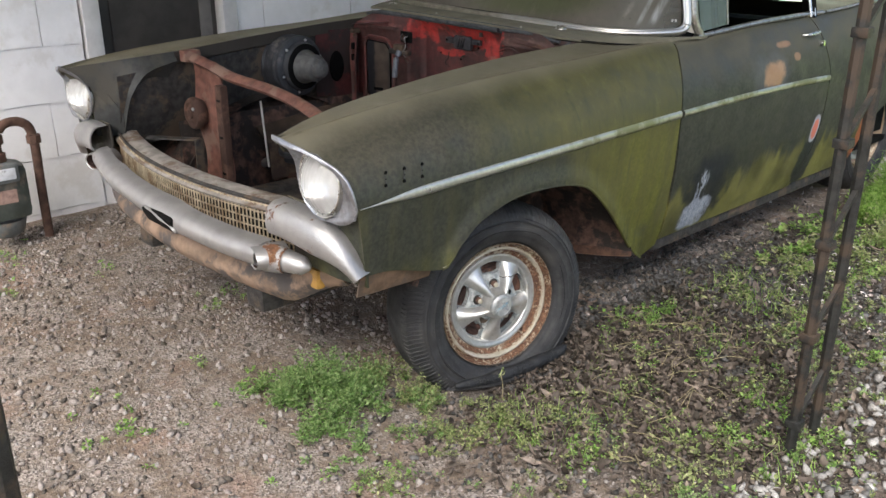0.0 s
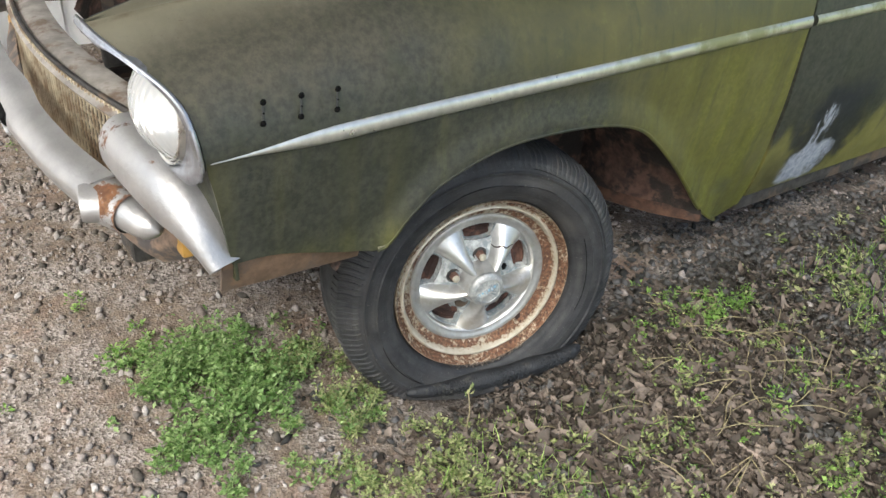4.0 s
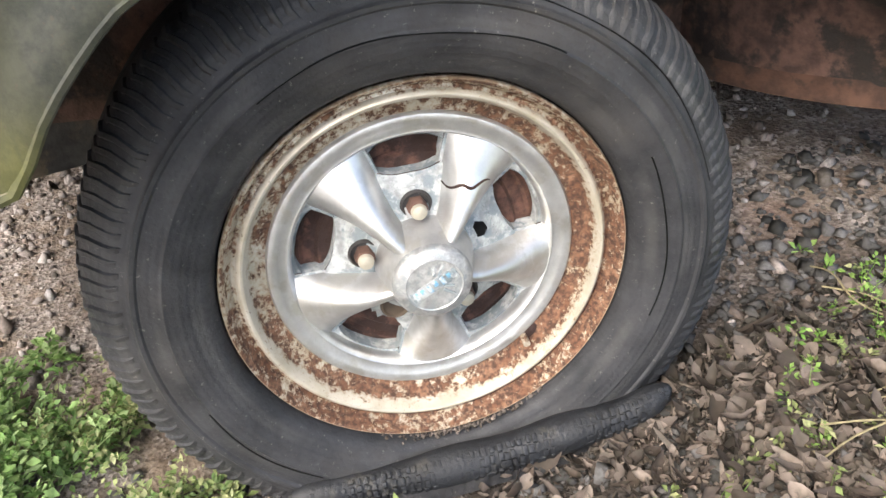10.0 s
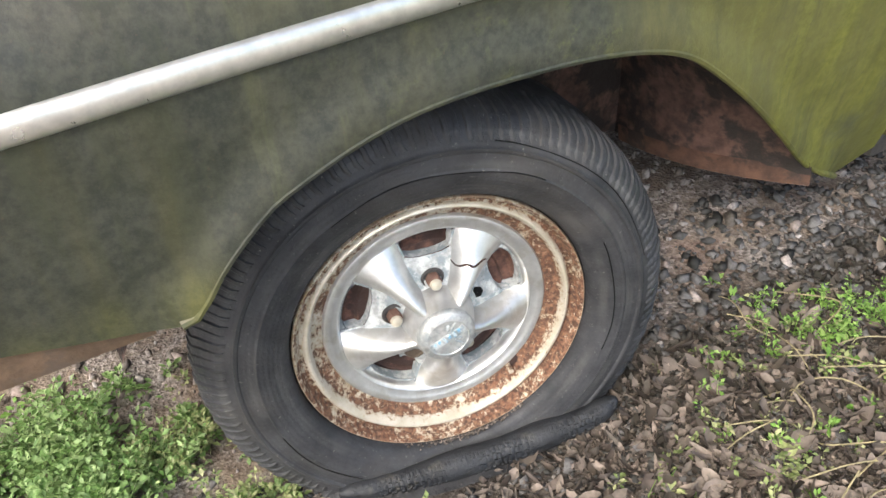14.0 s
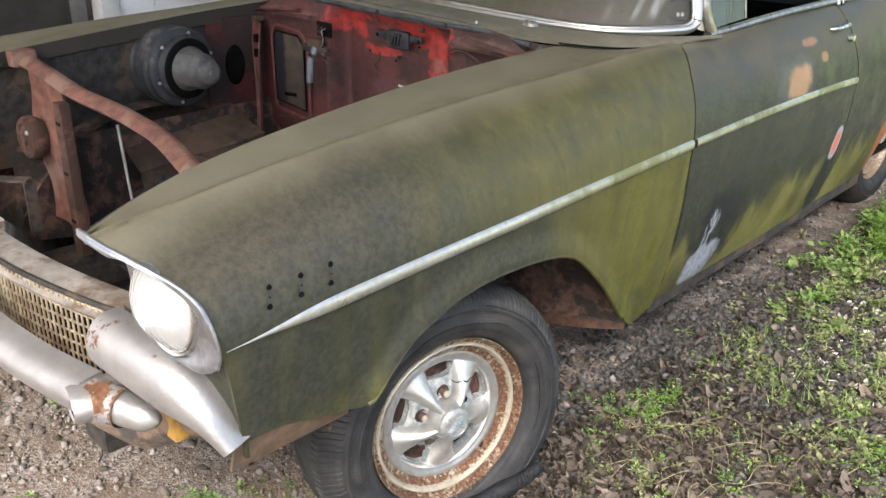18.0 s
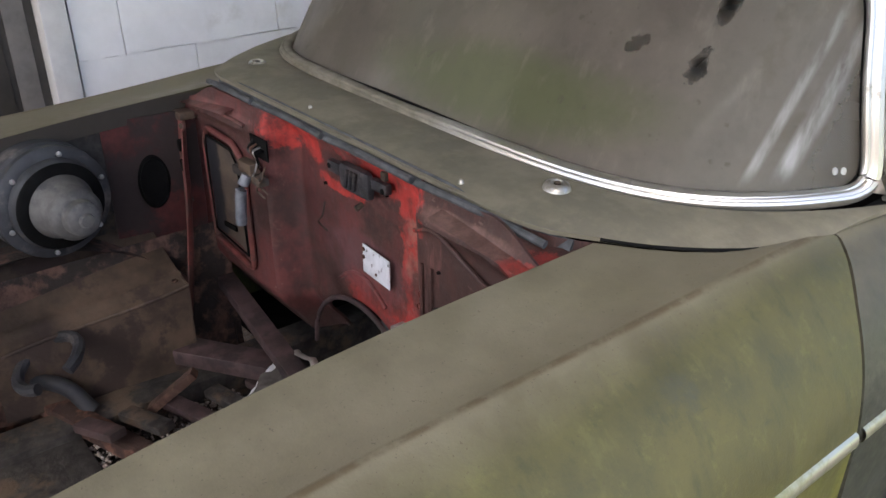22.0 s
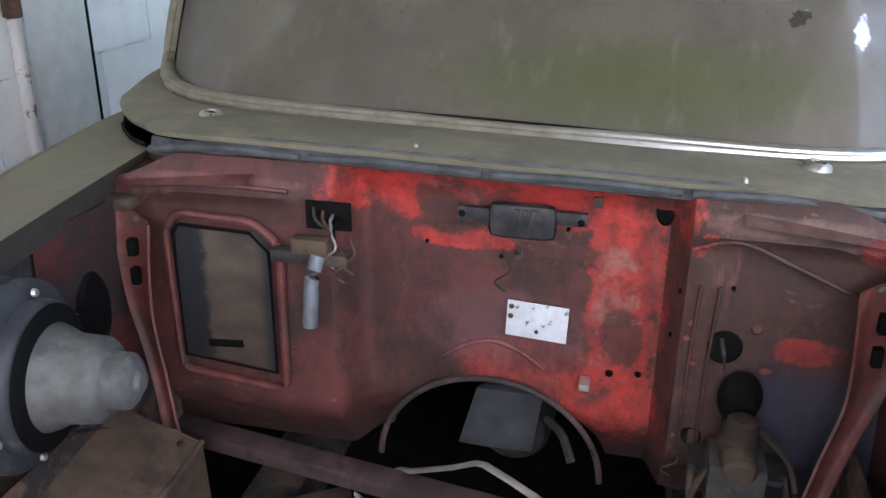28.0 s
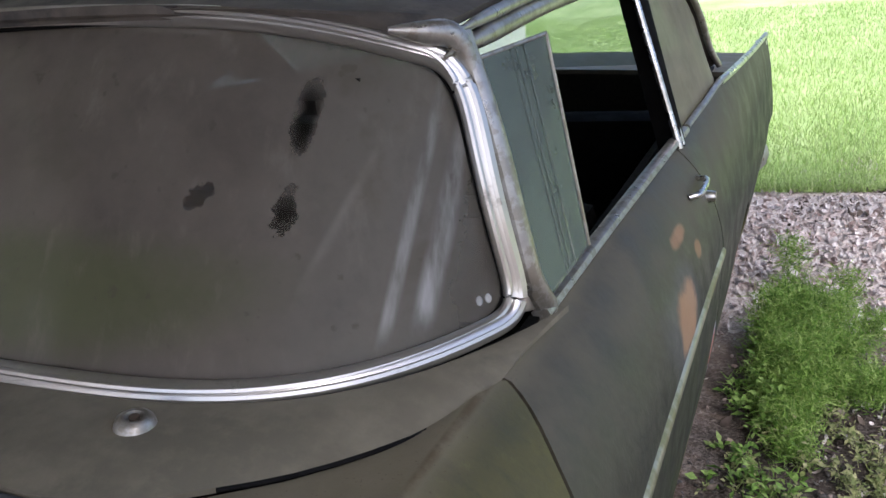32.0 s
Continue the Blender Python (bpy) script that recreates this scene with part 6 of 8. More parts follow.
part("bumper_guard", lathe([(0.0001, 0.075), (0.012, 0.07), (0.026, 0.05), (0.032, 0.0), (0.034, -0.05)], Matrix.Translation((0.675, -0.672, 0.502)) @ Matrix.Rotation(radians(18), 4, "Z") @ Matrix.Rotation(radians(4), 4, "Y"), 24), bumper_chrome, car, "rusty bullet-shaped bumper guard")

# grille: wires with depth, its top rail and the pan under it
grille_y = lambda x: -0.665 + 0.095 * (abs(x) / 0.62) ** 2
grille = part("grille", tube([(x, grille_y(x), 0.612) for x in span(-0.64, 0.64, 30)], 0.006, 6), steel_dark, car, "bent golden wire-mesh grille")
tie_paint = plain("purple_brown_paint", (0.055, 0.034, 0.034), 0.7, 0, 0.4, 20, 0.3, (0.03, 0.02, 0.02), 0.5, 8)
brace_red = plain("dull_red_paint", (0.14, 0.04, 0.034), 0.6, 0, 0.4, 20, 0.3, (0.08, 0.036, 0.03), 0.5, 10)
brass = plain("tarnished_gold", (0.45, 0.38, 0.27), 0.5, 0.3, 0.3, 30, 0.2, (0.26, 0.19, 0.12), 0.45, 12)
for k in range(9):
    z = 0.40 + 0.025 * k
    part("grille_wire", tube([(x, grille_y(x), z) for x in span(-0.62, 0.62, 26)], 0.0025, 5), brass, grille)
for k in range(78):
    x = -0.62 + 1.24 * k / 77
    part("grille_bar", tube([(x, grille_y(x) - 0.003, 0.39), (x, grille_y(x) - 0.003, 0.605)], 0.0025, 5), brass, grille)
part("grille_backing", sheet(lambda u, v: (mix(-0.63, 0.63, u), grille_y(mix(-0.63, 0.63, u)) + 0.04, mix(0.38, 0.6, v)), span(0, 1, 24), [0, 1]), black_void, car)
bm = sheet(lambda u, v: (mix(-0.66, 0.66, u), grille_y(mix(-0.64, 0.64, u)) + mix(-0.012, 0.075, v), 0.612 + 0.012 * math.sin(math.pi * v) - 0.02 * (1 - v)), span(0, 1, 30), span(0, 1, 6), flip=True)
thick(bm, 0.01, (0, 0, 1))
part("grille_rail", bm, plain("stained_grey_steel", (0.27, 0.245, 0.22), 0.7, 0.2, 0.3, 18, 0.3, (0.15, 0.105, 0.075), 0.45, 8), car, "stained steel rail over the grille")
bm = sheet(lambda u, v: (mix(-0.76, 0.76, u), grille_y(mix(-0.64, 0.64, u)) + mix(0.0, -0.03, math.sin(math.pi * v)) + 0.03 * step(0.8, 1, abs(2 * u - 1)), mix(0.325, 0.42, v) + 0.09 * step(0.72, 1, abs(2 * u - 1))), span(0, 1, 36), span(0, 1, 8))
thick(bm, 0.006, (0, -1, 0))
part("front_pan", bm, plain("rusty_pan_paint", (0.22, 0.15, 0.105), 0.85, 0, 0.35, 14, 0.3, (0.07, 0.06, 0.055), 0.5, 6), car, "bent rusty splash pan under the grille")
both("parking_lamp", box(0.6, 0.7, -0.60, -0.57, 0.4, 0.46, 0.008), plain("amber_plastic", (0.42, 0.24, 0.06), 0.4, 0, 0.25, 30, 0.1), car, "amber parking lamp")

# ---- engine bay ----
# firewall: recessed in the middle, arched over the gearbox tunnel
fw_y = lambda x: 0.545 + 0.07 * step(-0.24, -0.2, x) * step(0.3, 0.27, x)


def fw(u, v):
    x = mix(-0.593, 0.593, u)
    top = 0.992 - 0.042 * step(0.47, 0.6, abs(x))
    d = 1 - ((x - 0.01) / 0.19) ** 2
    low = 0.45 + (0.175 * max(0, d) ** 0.5 if d > 0 else 0)
    z = mix(low, top, v)
    ridge = 0.013 * math.exp(-(((z - 0.94 + 0.25 * (abs(x) - 0.35) ** 2) / 0.012) ** 2)) * step(0.28, 0.34, abs(x))
    ridge += 0.006 * math.exp(-(((abs(x) - 0.33) / 0.008) ** 2)) * step(0.9, 0.85, z) * (1 if x > 0 else 0)
    return (x, fw_y(x) + 0.08 * step(0.58, 0.44, z) + (0.01 - 0.5 * (fw_y(x) - 0.545)) * step(0.93, 0.99, z) - ridge, z)


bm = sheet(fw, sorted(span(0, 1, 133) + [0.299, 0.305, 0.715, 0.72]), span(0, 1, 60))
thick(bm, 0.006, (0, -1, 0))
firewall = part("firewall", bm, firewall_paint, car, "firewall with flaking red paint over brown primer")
part("tunnel_flange", tube([(0.01 + 0.19 * math.cos(a), 0.602, 0.45 + 0.178 * math.sin(a)) for a in span(0.02, math.pi - 0.02, 30)], 0.0055, 8), tie_paint, firewall)
both("inner_fender", sheet(lambda u, v: (mix(0.66, 0.6, v) - 0.02 * math.sin(math.pi * v), mix(-0.56, 0.58, u), mix(0.55, inner_z(mix(-0.56, 0.58, u)) - 0.05, v)), span(0, 1, 20), span(0, 1, 8)), steel_dark, car, "grimy inner fender")


def wheel_house(u, v):
    x = mix(0.53, 0.87, v)
    back = 0.13 * (max(0.0, x - 0.56) / 0.31) ** 2
    if u < 0.2:
        k = u / 0.2
        return (x, 0.556 + back * (1 - 0.6 * k), mix(mix(0.2, 0.216, v), 0.371, k))
    a = mix(0.348, math.pi - 0.42, (u - 0.2) / 0.8)
    k = step(0.2, 0.45, u)
    return (x, 0.08 + 0.5 * math.cos(a) + back * 0.4 * (1 - k), 0.2 + 0.49 * math.sin(a))


both("well_wall", sheet(lambda u, v: (0.532 + 0.02 * v, mix(-0.36, 0.575, u), mix(mix(0.36, 0.2, u), 0.64, v)), span(0, 1, 12), span(0, 1, 6)), well_grime, car, "rusty inner wall of the wheel housing")
both("wheel_house", sheet(wheel_house, span(0, 1, 31), span(0, 1, 7)), well_grime, car, "black and rusty mottled wheel housing")
both("well_flange", sheet(lambda u, v: (mix(0.552, 0.868, u), 0.548 + 0.13 * u**2 - 0.004 * v, mix(mix(0.196, 0.212, u), mix(0.23, 0.25, u), v)), span(0, 1, 10), span(0, 1, 4)), rocker_grime, car, "rust-brown lower flange of the wheel housing")
both("frame_rail", box(0.33, 0.43, -0.62, 2.6, 0.24, 0.36, 0.012), steel_dark, car, "greasy chassis rail")
part("cross_member", box(-0.36, 0.36, -0.12, 0.1, 0.24, 0.34, 0.02), steel_dark, car, "chassis cross member")
both("lower_arm", bar((0.38, 0.02, 0.26), (0.68, 0.02, 0.16), 0.1, 0.05, 0.01), steel_dark, car)
# radiator support: a left plate with a horn, a slotted channel and a bent top bar
bm = sheet(lambda u, v: (mix(-0.57, -0.36, u) + 0.05 * (1 - v), -0.275 + 0.006 * math.sin(6 * u) + 0.01 * math.sin(9 * v), mix(0.42, mix(0.885, 0.84, u), v)), span(0, 1, 14), span(0, 1, 14))
thick(bm, 0.006, (0, -1, 0))
support = part("radiator_support", bm, primer, car, "rusty red radiator support plate")
part("support_tab", box(-0.59, -0.545, -0.31, -0.24, 0.86, 0.905, 0.008), primer, support)
for x0, nm in ((-0.355, 0), (0.31, 1)):
    ch = part("support_channel", box(x0, x0 + 0.045, -0.30, -0.27, 0.36, 0.80, 0.004), rust, car, "slotted upright channel")
    for z in (0.46, 0.6, 0.74):
        part("slot", box(x0 + 0.012, x0 + 0.034, -0.3025, -0.299, z, z + 0.008), black_void, ch)
bar_z = curve((0, 0.885), (0.12, 0.868), (0.25, 0.845), (0.45, 0.835), (0.62, 0.815), (0.8, 0.80), (1.0, 0.80))
bm = sheet(lambda u, v: (mix(-0.57, 0.62, u), -0.275 + mix(-0.022, 0.03, v) - 0.1 * step(0.55, 1, u), bar_z(u) + 0.014 * math.sin(math.pi * v) - 0.01 * (1 - v)), span(0, 1, 40), span(0, 1, 7))
thick(bm, 0.022, (0, 0, 1))
part("support_bar", bm, primer, car, "bent rusty top bar of the radiator support")
part("rod", tube([(-0.2, -0.2, 0.75), (-0.19, -0.19, 0.5)], 0.004, 6), alloy, car)
horn_m = Matrix.Translation((-0.505, -0.30, 0.672)) @ Matrix.Rotation(radians(-90), 4, "Z")
horn = part("horn", lathe([(0.0001, 0.035), (0.016, 0.035), (0.02, 0.028), (0.038, 0.024), (0.044, 0.03), (0.056, 0.028), (0.062, 0.018), (0.062, 0.0), (0.05, -0.02)], horn_m, 36), rust, car, "rusty round horn")
part("horn_screw", lathe([(0.0001, 0.006), (0.006, 0.005), (0.007, 0.0)], Matrix.Translation((-0.478, -0.33, 0.695)) @ Matrix.Rotation(radians(-90), 4, "Z"), 10), alloy, horn)
part("latch_bracket", bar((-0.42, -0.55, 0.632), (-0.28, -0.42, 0.628), 0.035, 0.006), steel_dark, car, "slotted latch bracket")
part("latch_leg", bar((-0.28, -0.42, 0.628), (-0.285, -0.42, 0.48), 0.03, 0.008), steel_dark, car)

# heater blower on its box, at the far side of the bay
blow_m = Matrix.Translation((-0.515, 0.19, 0.8)) @ Matrix.Rotation(radians(8), 4, "Z")
blower_plastic = plain("dusty_black_plastic", (0.03, 0.032, 0.037), 0.6, 0, 0.3, 18, 0.2, (0.12, 0.108, 0.1), 0.35, 7)
blower = part("blower_motor", lathe([(0.05, 0.03), (0.066, 0.034), (0.09, 0.03), (0.098, 0.022), (0.1, 0.008), (0.116, 0.006), (0.123, 0.0), (0.124, -0.012), (0.117, -0.018), (0.117, -0.026), (0.124, -0.032), (0.126, -0.075), (0.118, -0.082), (0.118, -0.09), (0.124, -0.096), (0.12, -0.13)], blow_m, 56), blower_plastic, car, "dusty black heater blower motor")
part("blower_hub", lathe([(0.0001, 0.15), (0.013, 0.15), (0.016, 0.143), (0.03, 0.14), (0.036, 0.134), (0.038, 0.112), (0.05, 0.107), (0.055, 0.1), (0.058, 0.06), (0.066, 0.045), (0.07, 0.032)], blow_m, 48), plain("dusty_grey_cap", (0.095, 0.092, 0.088), 0.7, 0, 0.3, 25, 0.2, (0.06, 0.06, 0.062), 0.4, 10), blower, "dusty grey stepped motor cap")
part("gasket_ring", lathe([(0.07, 0.036), (0.086, 0.036), (0.094, 0.031)], blow_m, 48), black_void, blower, "black ring round the cap")
for k in range(6):
    a = k * math.pi / 3 + 0.3
    part("flange_screw", lathe([(0.0001, 0.006), (0.005, 0.005), (0.006, 0.0)], blow_m @ Matrix.Translation((0.012, 0.108 * math.cos(a), 0.108 * math.sin(a))), 8), alloy, blower)
part("motor_band", lathe([(0.0475, 0.095), (0.049, 0.092), (0.049, 0.082), (0.0475, 0.079)], blow_m, 40), steel_dark, blower)
def duct_top(u, v):
    """The duct's top: it slopes from the blower to a folded edge."""
    y = mix(-0.02, 0.41, v)
    edge = mix(-0.46, -0.415, step(0.1, 0.9, v))
    x = mix(-0.66, edge, u)
    z = mix(0.672, mix(0.51, 0.566, v), u) - 0.012 * math.sin(math.pi * u) + 0.004 * math.exp(-(((u - 0.82) / 0.03) ** 2))
    return (x, y, z)


bm = sheet(duct_top, span(0, 1, 24), span(0, 1, 14))
thick(bm, 0.006, (0, 0, 1))
tan_steel = plain("dusty_tan_steel", (0.066, 0.044, 0.029), 0.75, 0, 0.4, 12, 0.3, (0.034, 0.021, 0.016), 0.5, 7)
heater_box = part("heater_box", bm, tan_steel, car, "dusty tan sheet-metal heater duct")
bm = sheet(lambda u, v: tuple(Vector(duct_top(1.0, u)).lerp(Vector((mix(-0.45, -0.40, u), mix(-0.02, 0.4, u), 0.36)), v)), span(0, 1, 12), span(0, 1, 8))
thick(bm, 0.006, (1, 0, 0))
part("duct_side", bm, tan_steel, heater_box)
bm = sheet(lambda u, v: tuple(Vector(duct_top(u, 1.0)).lerp(Vector((mix(-0.64, -0.4, u), 0.4, 0.36)), v)), span(0, 1, 8), span(0, 1, 6))
thick(bm, 0.006, (0, 1, 0))
part("duct_end", bm, tan_steel, heater_box)
part("duct_fold", tube([duct_top(1.0, v) for v in span(0, 1, 12)], 0.005, 7), tan_steel, heater_box)
part("duct_rivet", lathe([(0.0001, 0.004), (0.006, 0.003), (0.008, 0.0)], Matrix.Translation((-0.437, 0.387, 0.575)) @ Matrix.Rotation(radians(-90), 4, "Y"), 10), rust, heater_box)

# firewall fittings
wiper_grey = plain("sooty_grey_metal", (0.03, 0.03, 0.034), 0.6, 0.2, 0.4, 40, 0.3, (0.065, 0.055, 0.055), 0.3, 20)
plate_white = plain("chalk_white_plate", (0.62, 0.64, 0.68), 0.6, 0, 0.12, 40, 0.1, (0.05, 0.045, 0.04), 0.12, 60)
bm = box(-0.049, 0.049, -0.0025, 0.0, -0.031, 0.031, 0.001)
bmesh.ops.transform(bm, matrix=Matrix.Translation((0.081, 0.606, 0.742)) @ Matrix.Rotation(radians(2), 4, "Y") @ Matrix.Rotation(radians(-3), 4, "Z"), verts=bm.verts)
plate = part("data_plate", bm, plate_white, firewall, "scratched white data plate")
for dx, dz, r in ((-0.041, 0.023, 0.004), (0.041, -0.024, 0.006), (0.042, -0.013, 0.004), (-0.042, 0.006, 0.004), (0.04, 0.02, 0.003), (0.0, -0.018, 0.003)):
    part("plate_rust", lathe([(0.0001, 0.0022), (r, 0.002), (r * 1.2, 0.0)], Matrix.Translation((0.081 + dx, 0.604, 0.742 + dz)) @ Matrix.Rotation(radians(-90), 4, "Z"), 8), drum_rust, plate)
def soft_loop(corners, cut):
    """A closed line with its corners rounded off."""
    out = []
    n = len(corners)
    for k in range(n):
        a, b, c = (Vector(corners[(k + d) % n]) for d in (-1, 0, 1))
        p, q = b + (a - b).normalized() * cut * 0.6, b + (c - b).normalized() * cut * 0.6
        out += [p.lerp(b, t).lerp(b.lerp(q, t), t) for t in span(0, 1, 5)]
    return out


HX0, HX1, HZ0, HZ1 = -0.497, -0.335, 0.632, 0.878
hatch_paint, ht, hb = material("grimy_brown_board")
hn = N(ht)
hx, hy, hz = hn.xyz()
hcol = hn.mix(hn.ramp(hn.noise(10, 5, 0.6, hn.stretch(0.8, 1, 1.3)), 0.3, 0.7), (0.05, 0.038, 0.032), (0.12, 0.09, 0.066))
# board darker along its left and right edges
left_dark = hn.math("ADD", hn.ramp(hx, -0.425, -0.475), hn.math("MULTIPLY", hn.math("SUBTRACT", hn.noise(22, 6, 0.7, hn.stretch(1, 1, 1.4)), 0.5), 1.6))
hcol = hn.mix(hn.ramp(left_dark, 0.35, 0.7), hcol, (0.014, 0.014, 0.017))
hcol = hn.mix(hn.ramp(hx, -0.365, -0.34, 0.0, 0.8), hcol, (0.016, 0.016, 0.022))
hn.put(hcol, hb.inputs["Base Color"])
hb.inputs["Roughness"].default_value = 0.55
hn.bump(hn.noise(60, 5, 0.7, hn.stretch(1, 1, 2)), 0.3, 0.003, hb)
hatch = part("heater_cover", sheet(lambda u, v: (mix(HX0, HX1, u), 0.534 + 0.006 * math.sin(math.pi * u), mix(HZ0 + 0.015 * (1 - u), HZ1, v)), span(0, 1, 10), span(0, 1, 10)), hatch_paint, firewall, "grimy board over the heater opening")
pts = [(HX0, 0.531, HZ0 + 0.015), (HX1, 0.531, HZ0), (HX1, 0.531, HZ1 - 0.03), (HX1 - 0.03, 0.531, HZ1), (HX0 + 0.012, 0.531, HZ1 + 0.004), (HX0, 0.531, HZ1 - 0.012)]
part("cover_gasket", tube(pts, 0.0028, 6, closed=True), black_void, hatch)
big = [(-0.508, 0.536, 0.616), (-0.322, 0.536, 0.6), (-0.318, 0.536, 0.86), (-0.36, 0.536, 0.895), (-0.49, 0.536, 0.9), (-0.512, 0.536, 0.87)]
part("cover_ridge", tube(soft_loop(big, 0.03), 0.007, 8, closed=True), brace_red, hatch)
part("latch_mark", bar((-0.455, 0.535, 0.672), (-0.395, 0.536, 0.676), 0.004, 0.012), black_void, hatch)


# flat discs; the black ones hold the darkness inside a hole
def fw_hole(x, z, rx, rz, mat=None, label=""):
    y = fw_y(x) - 0.002
    m = Matrix.Translation((x, y, z)) @ Matrix.Rotation(radians(-90), 4, "Z") @ Matrix.Diagonal((1, rx, rz, 1))
    hole = part("firewall_hole", lathe([(0.0001, 0.0015), (0.94, 0.0015), (1.0, 0.004), (1.12, 0.0)], m, 22), mat or black_void, firewall, label)
    return hole


for x, z, rx, rz in ((0.359, 0.766, 0.023, 0.024), (0.31, 0.80, 0.005, 0.006), (0.4, 0.802, 0.008, 0.008), (0.305, 0.775, 0.005, 0.005), (0.318, 0.735, 0.005, 0.005), (0.42, 0.735, 0.008, 0.006), (0.45, 0.80, 0.005, 0.004), (0.36, 0.86, 0.003, 0.003), (0.29, 0.84, 0.003, 0.003), (0.285, 0.76, 0.003, 0.003), (0.33, 0.61, 0.014, 0.014), (-0.36, 0.945, 0.004, 0.004), (-0.31, 0.944, 0.004, 0.004), (0.26, 0.945, 0.013, 0.024), (0.2, 0.66, 0.006, 0.005), (0.245, 0.665, 0.005, 0.004), (0.06, 0.887, 0.006, 0.005), (0.12, 0.9, 0.003, 0.003), (0.5, 0.94, 0.008, 0.006), (-0.1, 0.86, 0.003, 0.003), (0.02, 0.845, 0.003, 0.003)):
    fw_hole(x, z, rx, rz, brace_red if 0.0045 < rx < 0.009 and x > 0.3 else None)
bm = box(-0.272, -0.2, 0.538, 0.5415, 0.893, 0.938, 0.0)
part("wiring_hole", bm, black_void, firewall, "square hole with loose wires")
for k in range(4):
    part("wire", tube(bent([(-0.262 + 0.016 * k, 0.545, 0.93 - 0.006 * k), (-0.25 + 0.012 * k, 0.52, 0.915), (-0.235 + 0.004 * k, 0.525, 0.9), (-0.225, 0.53, 0.885 - 0.004 * k)], 10), 0.0025, 5), (steel_dark, rust, alloy, black_void)[k], firewall)
part("heater_bracket", box(-0.325, -0.2, 0.513, 0.537, 0.842, 0.862, 0.004), steel_dark, firewall, "small blackened bracket")
part("bracket_block", box(-0.29, -0.23, 0.51, 0.535, 0.858, 0.885, 0.006), tan_steel, firewall)
part("heater_pipe", tube(bent([(-0.245, 0.51, 0.86), (-0.25, 0.495, 0.83), (-0.252, 0.49, 0.79), (-0.255, 0.488, 0.752)], 10), 0.012, 12), plain("dull_grey_pipe", (0.17, 0.18, 0.2), 0.6, 0.4, 0.3, 40, 0.2), firewall, "grey stub of heater pipe")
wm = part("wiper_plate", box(0.002, 0.104, 0.58, 0.6, 0.888, 0.943, 0.014), wiper_grey, firewall, "blackened ribbed wiper mounting plate")
part("plate_ear", box(-0.048, 0.01, 0.588, 0.603, 0.907, 0.931, 0.004), wiper_grey, wm)
part("plate_ear", box(0.098, 0.15, 0.588, 0.603, 0.913, 0.934, 0.004), wiper_grey, wm)
for k in range(3):
    part("plate_rib", bar((0.046 + 0.013 * k, 0.576, 0.938), (0.036 + 0.013 * k, 0.576, 0.9), 0.007, 0.007, 0.002), wiper_grey, wm)
for x in (-0.04, 0.14):
    part("ear_bolt", lathe([(0.0001, 0.003), (0.005, 0.002), (0.006, 0.0)], Matrix.Translation((x, 0.588, 0.92)) @ Matrix.Rotation(radians(-90), 4, "Z"), 8), black_void, wm)
part("bolt", tube([(0.048, 0.602, 0.862), (0.05, 0.586, 0.858)], 0.006, 6), steel_dark, wm)
part("clip_tab", box(0.155, 0.17, 0.575, 0.583, 0.95, 0.966, 0.002), tan_steel, firewall)
part("fuel_tab", box(0.155, 0.172, 0.58, 0.61, 0.64, 0.652, 0.002), alloy, firewall)
half = 0.045
part("stamped_line", tube(bent([(0.01 - 1.9 * half, 0.612, 0.664 - 0.25 * half), (0.01 - half, 0.612, 0.668 + 0.3 * half), (0.01, 0.612, 0.672 + 0.5 * half), (0.01 + half, 0.612, 0.668 + 0.3 * half), (0.01 + 1.9 * half, 0.612, 0.664 - 0.25 * half)], 20), 0.0045, 6), firewall_paint, firewall)
for x in (0.312, 0.338):
    part("stamped_line", tube([(x, 0.541, 0.6), (x, 0.541, 0.74), (x + 0.004, 0.541, 0.86)], 0.0028, 6), firewall_paint, firewall)
part("stamped_line", tube(bent([(0.3, 0.54, 0.915), (0.36, 0.538, 0.93), (0.44, 0.538, 0.9), (0.52, 0.54, 0.865)], 20), 0.004, 6), firewall_paint, firewall)
part("stamped_line", tube(bent([(-0.57, 0.54, 0.9), (-0.5, 0.538, 0.945), (-0.4, 0.538, 0.95), (-0.3, 0.54, 0.948)], 20), 0.004, 6), firewall_paint, firewall)
part("column_rod", tube([(0.352, 0.55, 0.785), (0.358, 0.525, 0.762), (0.362, 0.515, 0.735)], 0.0032, 8), steel_dark, firewall, "bent rod in the round hole")
for k, (x, z) in enumerate(((-0.2, 0.885), (-0.215, 0.87), (-0.23, 0.892), (0.035, 0.884), (0.3, 0.6))):
    part("loose_wire", tube(bent([(x, 0.53, z), (x + 0.012, 0.515, z - 0.02), (x - 0.01, 0.518, z - 0.04), (x + 0.004, 0.528, z - 0.058)], 12), 0.002, 5), (tan_steel, steel_dark, alloy)[k % 3], firewall)
# brake cylinder and its boot
bm = lathe([(0.0001, 0.02), (0.6, 0.018), (0.9, 0.008), (1.0, 0.0)], Matrix.Translation((0.39, 0.535, 0.69)) @ Matrix.Rotation(radians(-90), 4, "Z") @ Matrix.Diagonal((1, 0.032, 0.045, 1)), 28)
part("column_boot", bm, black_void, car, "dark rubber boot on the firewall")
